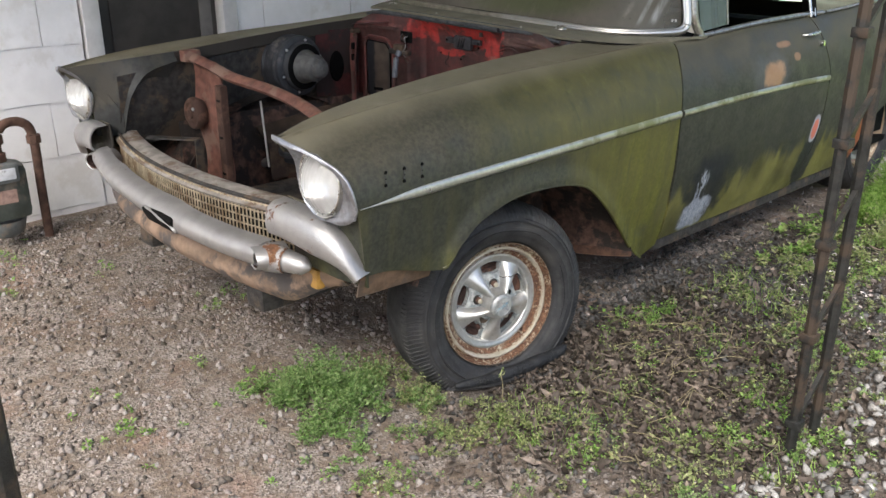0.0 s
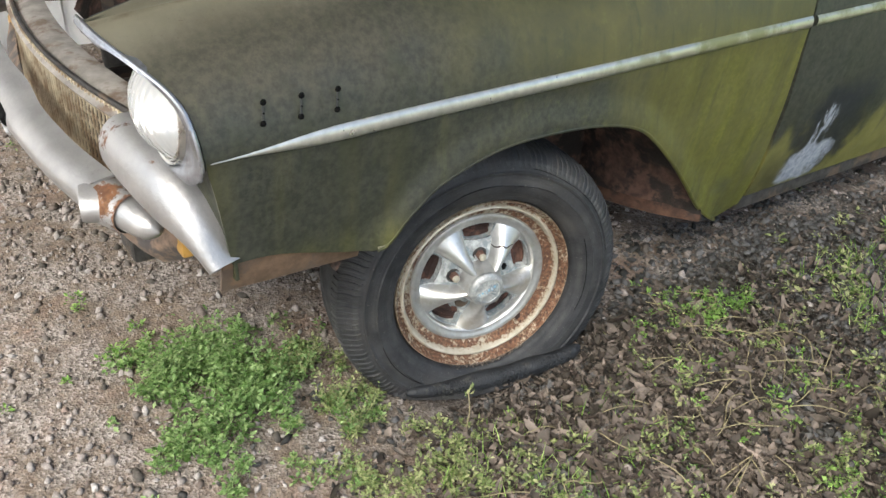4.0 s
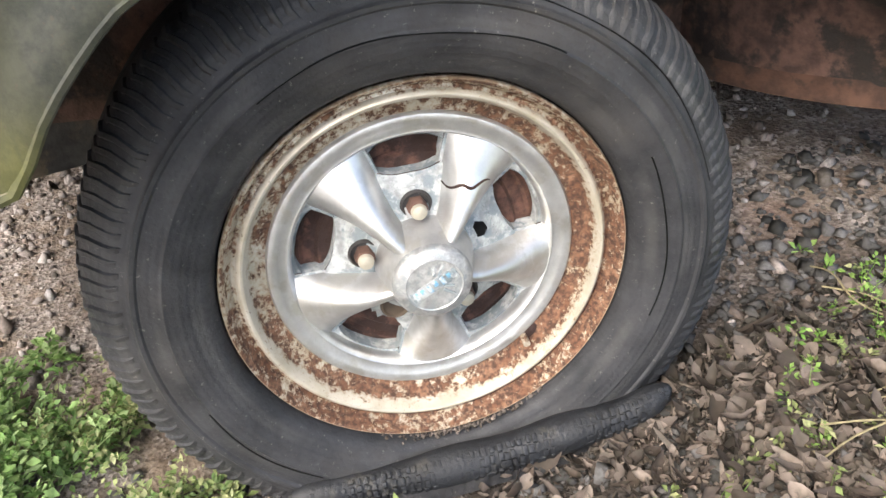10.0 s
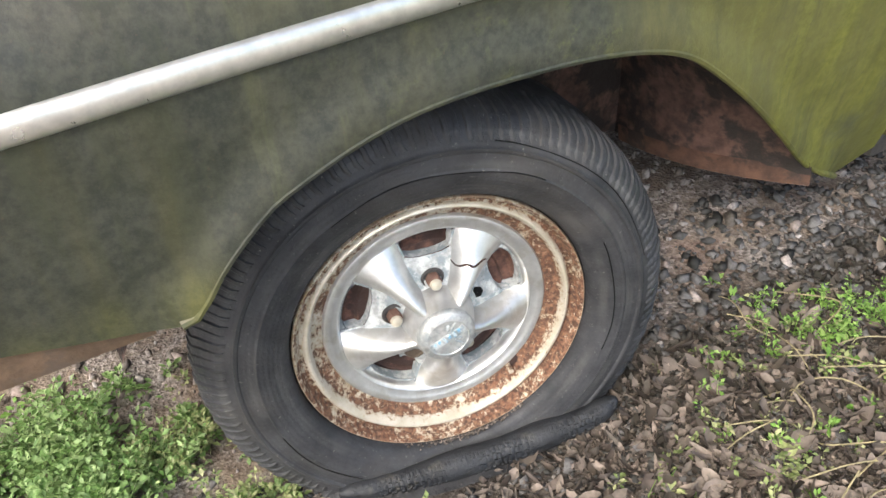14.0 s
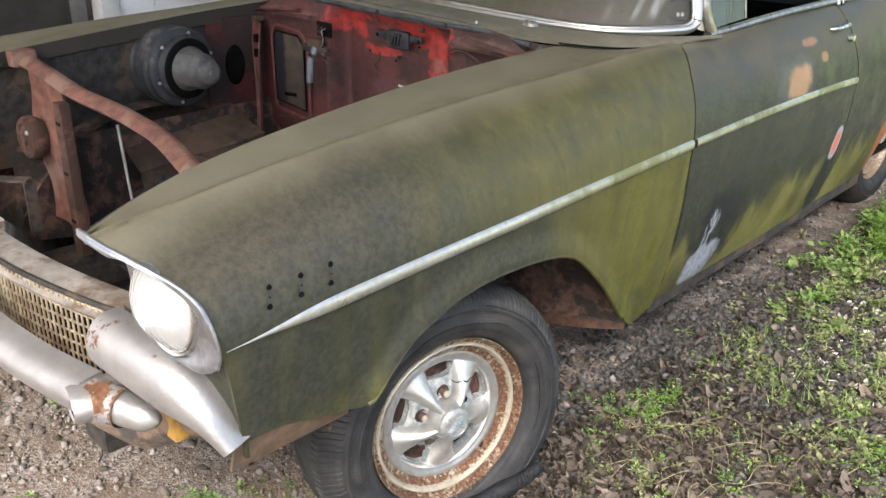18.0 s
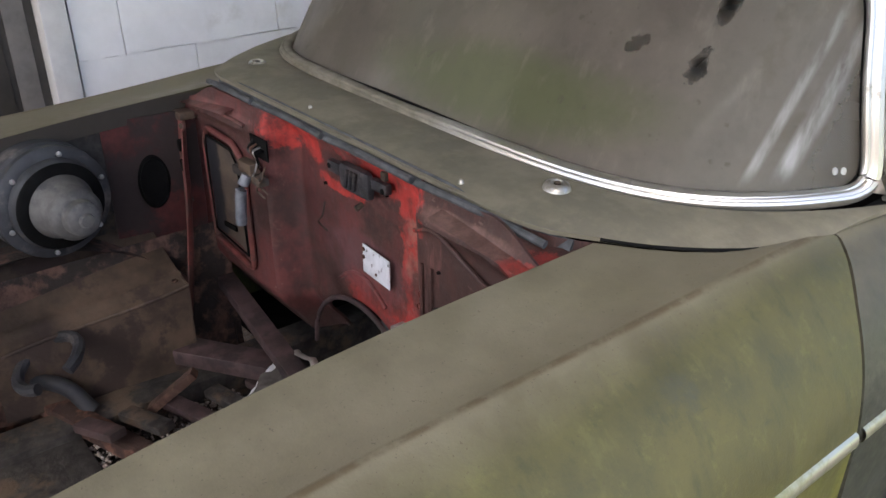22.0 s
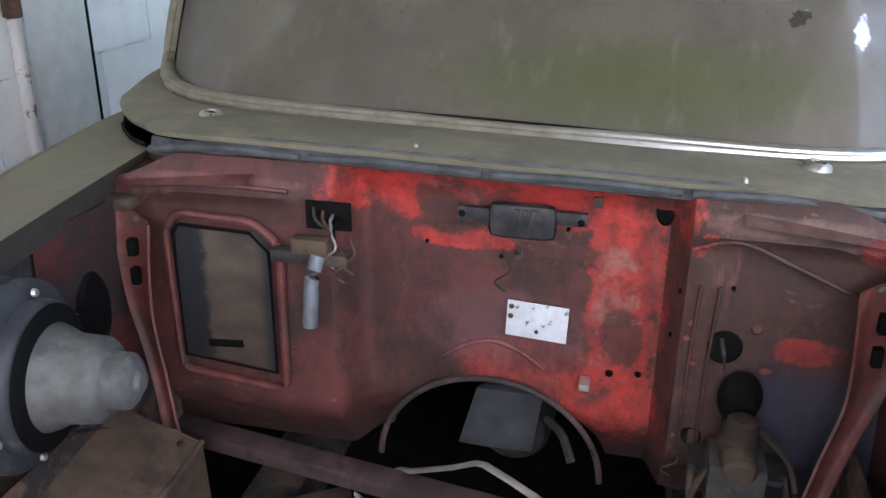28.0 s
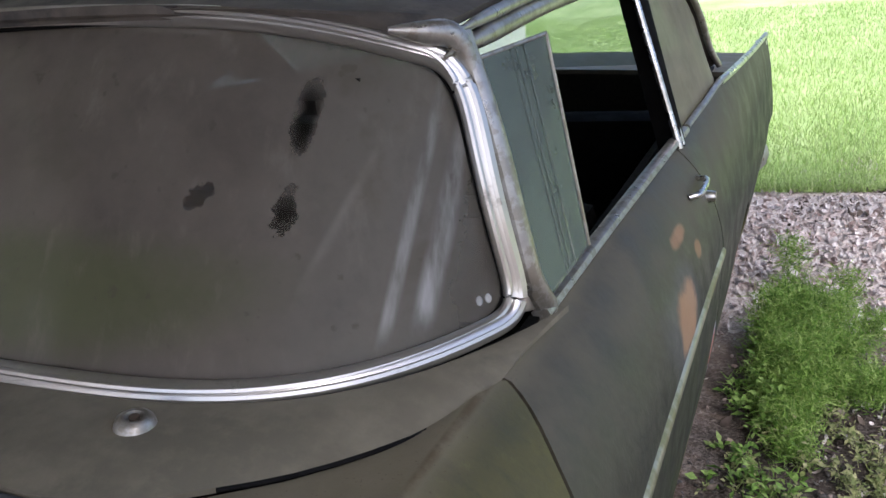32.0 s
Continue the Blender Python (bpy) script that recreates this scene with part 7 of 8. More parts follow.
cyl = part("master_cylinder", lathe([(0.0001, 0.1), (0.018, 0.1), (0.024, 0.094), (0.026, 0.05), (0.03, 0.045), (0.03, 0.03), (0.022, 0.026), (0.02, -0.05)], Matrix.Translation((0.392, 0.54, 0.64)) @ Matrix.Rotation(radians(-90), 4, "Z") @ Matrix.Rotation(radians(12), 4, "Y"), 24), steel_dark, car, "grimy brake master cylinder")
part("cylinder_neck", lathe([(0.022, 0.0), (0.022, 0.04), (0.016, 0.045), (0.0001, 0.045)], Matrix.Translation((0.392, 0.49, 0.64)) @ Matrix.Rotation(radians(-90), 4, "Y"), 18), tan_steel, cyl)
part("reservoir", box(0.35, 0.432, 0.45, 0.525, 0.545, 0.625, 0.008), plain("grimy_grey_iron", (0.06, 0.055, 0.052), 0.7, 0.2, 0.4, 30, 0.4, (0.11, 0.09, 0.07), 0.35, 20), cyl, "grimy square brake reservoir")
part("cylinder_bracket", box(0.325, 0.47, 0.47, 0.54, 0.588, 0.6, 0.004), steel_dark, cyl)
for x in (0.33, 0.46):
    part("bracket_leg", tube(bent([(x, 0.48, 0.6), (x, 0.44, 0.57), (x + (0.02 if x < 0.4 else -0.02), 0.42, 0.5), (x, 0.4, 0.45)], 10), 0.006, 7), steel_dark, cyl)
# fender braces beside the firewall
for sgn in (1, -1):
    # a pressed strip with rolled edges, wide at the top and running down to the bay's side
    spine = bent([(0.544, 0.505, 0.905), (0.547, 0.5, 0.83), (0.543, 0.495, 0.745), (0.515, 0.475, 0.66), (0.487, 0.45, 0.56), (0.46, 0.42, 0.46)], 30)

    def strip(i, v):
        p = spine[i]
        w = mix(0.034, 0.02, step(0, 22, i))
        a = mix(-1, 1, v)
        return (sgn * (p[0] + w * a), p[1] - 0.012 * abs(a) ** 3 + 0.01 * a, p[2] + 0.01 * a)

    bm = sheet(strip, list(range(30)), span(0, 1, 11), flip=sgn < 0)
    thick(bm, 0.004, (0, -1, 0))
    br = part("fender_brace", bm, brace_red, car, "dull red slotted fender brace")
    for z in (0.852, 0.803):
        part("slot", box(sgn * 0.546 - 0.007, sgn * 0.546 + 0.007, 0.485, 0.5015, z - 0.014, z + 0.014, 0.003), black_void, br)
    for z in (0.9, 0.72):
        part("brace_bolt", lathe([(0.0001, 0.006), (0.006, 0.005), (0.007, 0.0)], Matrix.Translation((sgn * 0.535, 0.496, z)) @ Matrix.Rotation(radians(-90), 4, "Z"), 6), steel_dark, br)
    part("hinge_bracket", box(sgn * 0.575 - 0.025, sgn * 0.575 + 0.025, 0.5, 0.55, 0.905, 0.925, 0.006), tan_steel, car, "bonnet hinge bracket")
    bm = sheet(lambda u, v: (sgn * (mix(0.592, 0.57, u) + 0.02 * (1 - v)), mix(0.33, 0.545, u), mix(0.5, 0.925, v)), span(0, 1, 8), span(0, 1, 10))
    thick(bm, 0.003, (-sgn, 0, 0))
    apron = part("side_apron", bm, firewall_side, car, "red side panel of the bay with an oval hole")
    part("apron_hole", lathe([(0.0001, 0.002), (0.94, 0.002), (1.0, 0.006), (1.12, 0.0)], Matrix.Translation((sgn * 0.586, 0.43, 0.765)) @ (Matrix.Rotation(radians(180), 4, "Z") if sgn > 0 else Matrix()) @ Matrix.Diagonal((1, 0.035, 0.06, 1)), 24), black_void, apron)
part("tie_bar", bar((-0.58, 0.56, 0.478), (0.55, 0.385, 0.472), 0.045, 0.03, 0.004), tie_paint, car, "purplish brown bar across the bay")
bm = sheet(lambda u, v: (mix(mix(-0.06, -0.026, v), mix(0.075, 0.092, v), u), 0.68 - 0.02 * math.sin(math.pi * u) + 0.05 * (1 - v) * 0.3, mix(0.43, 0.56, v) + 0.012 * math.sin(math.pi * u)), span(0, 1, 10), span(0, 1, 8))
thick(bm, 0.02, (0, -1, 0))
casting = part("gearbox_cover", bm, plain("dusty_grey_casting", (0.062, 0.064, 0.07), 0.7, 0.2, 0.25, 20, 0.3), car, "dusty grey gearbox cover behind the tunnel opening")
part("gearbox", lathe([(0.0001, -0.1), (0.06, -0.095), (0.07, -0.08), (0.075, 0.0), (0.08, 0.3)], Matrix.Translation((0.03, 0.86, 0.42)) @ Matrix.Rotation(radians(90), 4, "Z"), 28), steel_dark, car)
part("gear_lever", tube(bent([(0.1, 0.7, 0.5), (0.13, 0.66, 0.5), (0.15, 0.64, 0.46)], 8), 0.008, 7), steel_dark, car)
part("strap", tube([(-0.15, 0.522, 0.468), (-0.124, 0.518, 0.485), (-0.1, 0.51, 0.492), (-0.03, 0.495, 0.522), (0.01, 0.485, 0.545), (0.025, 0.48, 0.548), (0.07, 0.46, 0.54), (0.12, 0.438, 0.528), (0.145, 0.43, 0.526), (0.15, 0.43, 0.515)], 0.008, 6, flat=0.4), plain("bare_dull_metal", (0.34, 0.32, 0.3), 0.5, 0.5, 0.2, 30, 0.2), car, "bent bare metal strap")
bm = sheet(lambda u, v: (mix(-0.19, 0.21, u) + 0.13 * v + 0.008 * math.sin(17 * v) * (1 - u), mix(0.5, 0.455, u) - 0.2 * v, 0.432 + 0.012 * math.sin(5 * u + 2 * v) + 0.01 * noise.noise((u * 6, v * 6, 2)) - 0.03 * v), span(0, 1, 24), span(0, 1, 16))
thick(bm, 0.004, (0, 0, 1))
part("side_shield", bm, plain("grimy_grey_sheet", (0.085, 0.078, 0.072), 0.75, 0, 0.35, 16, 0.4, (0.05, 0.042, 0.036), 0.5, 7), car, "grimy grey sheet lying in the bottom of the bay")
bm = sheet(lambda u, v: (-0.198 + 0.1 * u + 0.018 * v + 0.006 * noise.noise((u * 12, 0, 4)), 0.505 - 0.15 * u, 0.437 - 0.02 * u - 0.012 * v * (1 + noise.noise((u * 9, 1, 2)))), span(0, 1, 24), span(0, 1, 4))
thick(bm, 0.003, (0, 0, 1))
part("torn_edge", bm, plate_white, car, "torn white edge of the sheet")
part("steering_box", box(0.33, 0.43, 0.12, 0.28, 0.36, 0.46, 0.02), steel_dark, car)
part("idler_hose", tube(bent([(-0.6, -0.02, 0.37), (-0.5, 0.02, 0.43), (-0.42, 0.1, 0.42), (-0.38, 0.14, 0.36)], 16), 0.018, 10), blower_plastic, car, "old black hose")
for k in range(5):
    part("bay_rib", bar((-0.33 + 0.02 * k, 0.1 + 0.09 * k, 0.37), (-0.2 + 0.03 * k, 0.14 + 0.09 * k, 0.40 - 0.01 * k), 0.04, 0.02, 0.004), (tie_paint, steel_dark)[k % 2], car)
# dark sheet added across the bay's open bottom
part("bay_tray", sheet(lambda u, v: (mix(-0.44, 0.44, u), mix(-0.2, 0.66, v), 0.30 + 0.02 * noise.noise((u * 7, v * 7, 1))), span(0, 1, 16), span(0, 1, 14)), steel_dark, car, "added dark sheet across the open bottom of the bay")

both("housing_hump", lathe([(0.0001, 0.03), (0.03, 0.028), (0.055, 0.018), (0.07, 0.0)], Matrix.Translation((0.64, 0.38, 0.755)) @ Matrix.Rotation(radians(200), 4, "Z"), 24), steel_dark, car, "grimy rounded hump of the inner fender")
# more rusty odds and ends low in the bay
part("bay_beam", bar((-0.56, 0.3, 0.39), (-0.2, 0.5, 0.41), 0.07, 0.04, 0.006), tie_paint, car, "rusty beam low in the bay")
part("bay_beam", bar((-0.5, 0.06, 0.36), (-0.12, 0.2, 0.34), 0.05, 0.035, 0.006), drum_rust, car)
part("bay_strut", bar((-0.3, 0.24, 0.36), (-0.24, 0.33, 0.45), 0.03, 0.02, 0.004), rust, car, "short rusty strut")
part("hose_loop", tube([(-0.4 + 0.075 * math.cos(a), 0.08 + 0.065 * math.sin(a), 0.5 + 0.03 * math.sin(a)) for a in span(0.3, 5.6, 26)], 0.013, 9), blower_plastic, car, "looped old hose")
part("linkage_rod", tube(bent([(0.37, 0.5, 0.62), (0.33, 0.44, 0.58), (0.31, 0.4, 0.5), (0.3, 0.37, 0.44)], 14), 0.005, 7), tan_steel, car, "thin bent linkage rod")
part("brake_line", tube(bent([(0.42, 0.5, 0.66), (0.46, 0.46, 0.63), (0.47, 0.42, 0.55), (0.44, 0.38, 0.46)], 14), 0.004, 7), tan_steel, car, "thin brake line")
# sticker on the windshield
part("sticker", lathe([(0.0001, 0.0015), (0.005, 0.0015), (0.0055, 0.0)], Matrix.Translation((0.744, 0.996, 1.03)) @ Matrix.Rotation(radians(-48), 4, "Z") @ Matrix.Rotation(radians(-20), 4, "Y") @ Matrix.Diagonal((1, 0.8, 1.1, 1)), 20), oxide, ws, "small worn white round sticker")
part("sticker", lathe([(0.0001, 0.0015), (0.005, 0.0015), (0.0055, 0.0)], Matrix.Translation((0.752, 1.006, 1.03)) @ Matrix.Rotation(radians(-48), 4, "Z") @ Matrix.Rotation(radians(-20), 4, "Y") @ Matrix.Diagonal((1, 0.8, 1.1, 1)), 20), oxide, ws)
part("inside_mirror", box(0.5, 0.6, 1.03, 1.05, 1.27, 1.3, 0.01), black_void, car)

# ---- carport roof over the car ----
# out of view; reach, height and grey tone set to shape the daylight
part("ceiling", box(WX, 2.2, -2.7, 3.9, 3.0, 3.06), roof_board, None, "unseen plain grey board ceiling of the carport", False, "structure", "ceiling")
# unseen block behind the wall, added to keep light out
bm = box(-9, WX - 0.17, -6, 9, -0.3, 3.4)
part("house_body", bm, wall_white, None, "unseen block of the house behind the siding, added to cast shade", False, "structure", "wall")

# ---- posts ----
for x, y in ((1.83, -1.775), (1.74, 0.296), (1.66, 2.56), (1.54, 4.25)):
    g = ground_z(x, y)
    post = thing("iron_post", (x, y, g), "black wrought-iron post of two bars with rungs", "post", "iron posts")
    for dy in (-0.07, 0.07):
        part("upright", tube([(x, y + dy, g - 0.03), (x - 0.004, y + dy, 1.0), (x, y + dy, 3.0)], 0.0155, 8), iron, post)
    for k in range(11):
        z = 0.1 + 0.26 * k
        part("rung", bar((x, y - 0.07, z), (x, y + 0.07, z + 0.12), 0.012, 0.012), iron, post)
        part("collar", box(x - 0.02, x + 0.02, y - 0.09, y - 0.05, z - 0.012, z + 0.012, 0.004), iron, post)

# ---- door, trim and pipes on the wall ----
dr = part("door_1", box(WX - 0.1, WX - 0.06, DOOR_Y[0], DOOR_Y[1], 0.28, 2.15), dark_door, None, "dark brown house door behind white trim", False, "structure", "door")
part("door_panel", box(WX - 0.06, WX - 0.052, DOOR_Y[0] + 0.08, DOOR_Y[1] - 0.12, 0.6, 2.0, 0.004), dark_door, dr)
part("door_stile", box(WX - 0.06, WX - 0.048, DOOR_Y[1] - 0.1, DOOR_Y[1] - 0.03, 0.28, 2.15, 0.004), plain("grey_door_edge", (0.16, 0.15, 0.14), 0.6, 0, 0.2, 10, 0.2), dr)
part("door_sill", box(WX - 0.1, WX + 0.05, DOOR_Y[0] - 0.12, DOOR_Y[1] + 0.12, 0.22, 0.28, 0.008), trim_white, dr)
for y0, y1, z0, z1 in ((DOOR_Y[0] - 0.085, DOOR_Y[0], 0.28, 2.24), (DOOR_Y[1], DOOR_Y[1] + 0.085, 0.28, 2.24), (DOOR_Y[0], DOOR_Y[1], 2.15, 2.24)):
    part("trim", box(WX - 0.06, WX + 0.028, y0, y1, z0, z1, 0.004), trim_white, dr, "white door casing")
pipe = thing("wall_pipe", (WX + 0.04, 1.8, 0.0), "whitewashed downpipe with rusty joints on the wall", "pipe")
part("pipe_run", tube([(WX + 0.035, 1.8, 0.05), (WX + 0.035, 1.81, 1.3), (WX + 0.035, 1.81, 2.6)], 0.022, 12), rust_metal("whitewashed_pipe", (0.62, 0.6, 0.58), amount=0.22, rough=0.6, scale=9, metal=0.0, rust=(0.2, 0.1, 0.05), pale=(0.3, 0.2, 0.12)), pipe)
for z in (0.3, 1.02, 1.8):
    part("pipe_clip", lathe([(0.022, -0.03), (0.03, -0.026), (0.03, 0.026), (0.022, 0.03)], Matrix.Translation((WX + 0.035, 1.806, z)) @ Matrix.Rotation(radians(-90), 4, "Y"), 16), rust, pipe)
part("corner_board", box(WX - 0.02, WX + 0.03, 1.86, 2.19, -0.1, 2.9, 0.004), trim_white, wall, "white corner board")
part("corner_seam", box(WX - 0.02, WX + 0.024, 2.19, 2.215, -0.1, 2.9), black_void, wall)

# gas meter with its pipes
meter = thing("gas_meter", (-1.52, -0.72, -0.02), "grey-green gas meter with a rusty looped pipe", "gas meter")
MX, MY = -1.5, -0.79
part("meter_body", box(MX - 0.085, MX + 0.085, MY - 0.11, MY + 0.11, 0.1, 0.36, 0.045), plain("grey_green_enamel", (0.055, 0.065, 0.058), 0.55, 0, 0.3, 14, 0.2, (0.13, 0.11, 0.09), 0.3, 9), meter)
part("meter_base", lathe([(0.09, 0.1), (0.075, 0.04), (0.05, 0.02), (0.0001, 0.015)], Matrix.Translation((MX, MY, 0.0)) @ Matrix.Rotation(radians(-90), 4, "Y"), 24), meter_grey, meter)
dial = part("meter_dial", box(MX + 0.05, MX + 0.1, MY - 0.07, MY + 0.07, 0.28, 0.37, 0.02), meter_grey, meter, "domed dial cover")
part("dial_face", box(MX + 0.098, MX + 0.103, MY - 0.05, MY + 0.05, 0.3, 0.35, 0.004), plate_white, dial)
part("meter_tag", box(MX + 0.083, MX + 0.088, MY - 0.04, MY + 0.045, 0.19, 0.25), plain("faded_red_tag", (0.3, 0.2, 0.17), 0.7, 0, 0.3, 40, 0.1), meter, "faded red tag")
part("inlet_pipe", tube(bent([(MX, MY + 0.02, 0.34), (MX, MY + 0.02, 0.45), (MX - 0.005, MY + 0.06, 0.52), (MX - 0.01, MY + 0.14, 0.52), (MX - 0.01, MY + 0.18, 0.45), (MX - 0.01, MY + 0.18, 0.2), (MX - 0.01, MY + 0.18, -0.03)], 40), 0.021, 12), pipe_rust, meter, "rusty looped pipe")
for z, y in ((0.38, 0.02), (0.46, 0.02), (0.44, 0.18)):
    part("pipe_union", lathe([(0.024, -0.022), (0.032, -0.018), (0.032, 0.018), (0.024, 0.022)], Matrix.Translation((MX - 0.004, MY + y, z)) @ Matrix.Rotation(radians(-90), 4, "Y"), 8), pipe_rust, meter, "", False)
part("outlet_pipe", tube([(MX, MY - 0.06, 0.34), (MX, MY - 0.06, 0.42), (MX - 0.2, MY - 0.06, 0.44)], 0.018, 10), pipe_rust, meter)

# ---- siding shingles, each a piece of its own ----
rng = random.Random(5)
meshes = []
for k in range(4):
    bm = bmesh.new()
    n = 9
    lowz = [-0.004 * math.sin(1.3 * i + k * 2.1) - 0.003 * rng.random() for i in range(n)]
    rows = []
    W, H = 0.606, 0.267
    for i in range(n):
        y = W * i / (n - 1)
        rows.append([bm.verts.new(p) for p in ((0.0, y, lowz[i]), (0.011, y, lowz[i]), (0.005, y, H - 0.004), (0.0, y, H - 0.004))])
    for a, b in zip(rows, rows[1:]):
        for j in range(4):
            bm.faces.new((a[j], a[(j + 1) % 4], b[(j + 1) % 4], b[j]))
    bm.faces.new(rows[0][::-1])
    bm.faces.new(rows[-1])
    bmesh.ops.recalc_face_normals(bm, faces=bm.faces)
    me = bpy.data.meshes.new("shingle")
    bm.to_mesh(me)
    bm.free()
    me.materials.append(wall_white)
    meshes.append(me)
for row in range(-1, 10):
    z = 0.005 + 0.267 * row
    y = -3.2 + 0.305 * (row % 2) + 0.05 * rng.random()
    while y < 3.4:
        for a, b in ((-9, DOOR_Y[0] - 0.095), (DOOR_Y[1] + 0.095, 1.84), (2.23, 9)):
            lo, hi = max(a, y), min(b, y + 0.606)
            if hi - lo > 0.03:
                ob = new("shingle", meshes[rng.randrange(4)])
                ob.matrix_basis = Matrix.Translation((WX + 0.001, lo, z)) @ Matrix.Diagonal((1, (hi - lo - 0.003) / 0.606, 1, 1))
                ob.parent = wall
        y += 0.609

# ---- ground cover ----


def scatter(name, base_v, base_f, places, mat, label, category, smooth=False):
    """Many small pieces in one mesh: base shape, and rows of place, size, turn."""
    base = np.array(base_v, float)
    n, k = len(places), len(base)
    P = np.array(places, float)
    ang, tx, ty = P[:, 6], P[:, 7], P[:, 8]
    v = base[None] * P[:, None, 3:6]
    cx, sx = np.cos(tx)[:, None], np.sin(tx)[:, None]
    y, z = v[..., 1] * cx - v[..., 2] * sx, v[..., 1] * sx + v[..., 2] * cx
    x = v[..., 0]
    cy, sy = np.cos(ty)[:, None], np.sin(ty)[:, None]
    x, z = x * cy + z * sy, -x * sy + z * cy
    ca, sa = np.cos(ang)[:, None], np.sin(ang)[:, None]
    x, y = x * ca - y * sa, x * sa + y * ca
    co = np.stack([x, y, z], -1) + P[:, None, :3]
    f = np.array(base_f)
    faces = (f[None] + (np.arange(n) * k)[:, None, None]).reshape(-1, f.shape[1])
    me = bpy.data.meshes.new(name)
    me.vertices.add(n * k)
    me.vertices.foreach_set("co", co.ravel())
    me.loops.add(faces.size)
    me.loops.foreach_set("vertex_index", faces.ravel().astype(np.int32))
    me.polygons.add(len(faces))
    me.polygons.foreach_set("loop_start", (np.arange(len(faces)) * f.shape[1]).astype(np.int32))
    me.polygons.foreach_set("loop_total", np.full(len(faces), f.shape[1], np.int32))
    me.update()
    me.validate()
    me.materials.append(mat)
    if smooth:
        me.polygons.foreach_set("use_smooth", np.ones(len(faces), bool))
    return tagged(new(name, me), label, category, "", "stuff")


g = np.random.default_rng(11)
LEAF_V = [(0, 0, 0), (0.5, 0.35, 0.12), (1.0, 0.0, 0.0), (0.5, -0.35, 0.12), (0.5, 0, 0.0)]
LEAF_F = [(0, 4, 1), (4, 2, 1), (0, 3, 4), (4, 3, 2)]
DRY_V = [(0, 0, 0.05), (0.1, 0.22, 0.2), (0.25, 0.27, 0.16), (0.36, 0.22, 0.05), (0.48, 0.4, 0.24), (0.6, 0.44, 0.3), (0.7, 0.3, 0.1), (0.85, 0.24, 0.2), (1.05, 0.05, 0.32), (0.88, -0.16, 0.12), (0.74, -0.24, 0.08), (0.62, -0.42, 0.27), (0.5, -0.38, 0.2), (0.38, -0.2, 0.02), (0.24, -0.3, 0.22), (0.1, -0.2, 0.18), (0.3, 0.02, -0.03), (0.62, 0.0, 0.02)]
DRY_F = [(k, 16, (k + 1) % 16) for k in (0, 1, 2, 3, 12, 13, 14, 15)] + [(k, 17, (k + 1) % 16) for k in range(4, 12)] + [(4, 16, 17), (16, 12, 17)]
BLADE_V = [(-0.5, 0, 0), (0.5, 0, 0), (-0.35, 0.1, 0.5), (0.35, 0.1, 0.5), (0, 0.4, 1.0)]
BLADE_F = [(0, 1, 3), (0, 3, 2), (2, 3, 4)]


def gz(x, y):
    return np.array([ground_z(a, b) for a, b in zip(x, y)])


def under_wheel(x, y):
    return (np.abs(x - 0.80) < 0.1) & (np.abs(y - 0.03) < 0.2)


def rows_of(x, y, size, lift, flat=1.0, tilt=0.5, stretch=0.3):
    n = len(x)
    s = size * g.uniform(0.55, 1.4, n)
    return np.stack([x, y, gz(x, y) + lift * s, s * g.uniform(1 - stretch, 1 + stretch, n), s * g.uniform(1 - stretch, 1 + stretch, n), s * flat, g.uniform(0, 6.283, n), g.normal(0, tilt, n), g.normal(0, tilt, n)], 1)


def field(x, y, scale, seed):
    return np.array([noise.noise((a * scale, b * scale, seed)) for a, b in zip(x, y)])


# stones: angular crushed pieces
OCT_V = [(1, 0.1, 0), (-0.9, 0.2, 0.1), (0.1, 1.0, 0), (-0.1, -0.9, 0.1), (0.15, 0.1, 0.9), (0, 0, -0.9), (0.7, 0.65, 0.3), (-0.6, -0.6, 0.45)]
OCT_F = [(4, 0, 6), (4, 6, 2), (0, 2, 6), (4, 2, 1), (4, 1, 7), (4, 7, 3), (7, 1, 3), (4, 3, 0), (5, 2, 0), (5, 1, 2), (5, 3, 1), (5, 0, 3)]
n = 70000
x, y = g.uniform(-1.7, 2.3, n), g.uniform(-1.8, 2.6, n)
# pale stones thinned beside the car, where its shade belongs
keep = ~under_wheel(x, y) & (field(x, y, 1.6, 2.0) + 0.5 * field(x, y, 6.0, 3.0) + g.uniform(-0.5, 0.9, n) > 0.05) & ~((x > 0.9) & (y > -0.15) & (g.random(n) > 0.3)) & ~((x > 0.55) & (y > 0.2) & (g.random(n) > 0.2))
scatter("gravel", OCT_V, OCT_F, rows_of(x[keep], y[keep], 0.0075 * (0.5 + g.random(keep.sum()) ** 3 * 1.3), 0.25, 0.8, 0.8, 0.4), stone_mat, "loose brown and grey gravel on the soil", "gravel")
n = 14000
x, y = g.normal(1.15, 0.3, n), g.normal(0.85, 0.55, n)
keep = ~under_wheel(x, y) & (x > 0.6)
grey_stone = island_material("grey_gravel_stone", ((0.1, 0.1, 0.1), (0.2, 0.19, 0.185), (0.3, 0.29, 0.28), (0.42, 0.41, 0.4)), 0.85, 200)
dark_stone = island_material("dark_gravel_stone", ((0.02, 0.019, 0.019), (0.06, 0.057, 0.056), (0.14, 0.135, 0.135), (0.035, 0.032, 0.031)), 0.8, 200)
scatter("dark_gravel", OCT_V, OCT_F, rows_of(x[keep], y[keep], 0.009 * (0.5 + g.random(keep.sum()) ** 2), 0.3, 0.6, 0.5, 0.4), dark_stone, "dark gravel beside the sill", "gravel")
n = 9000
x, y = g.uniform(1.72, 2.9, n), g.uniform(-1.2, 5.2, n)
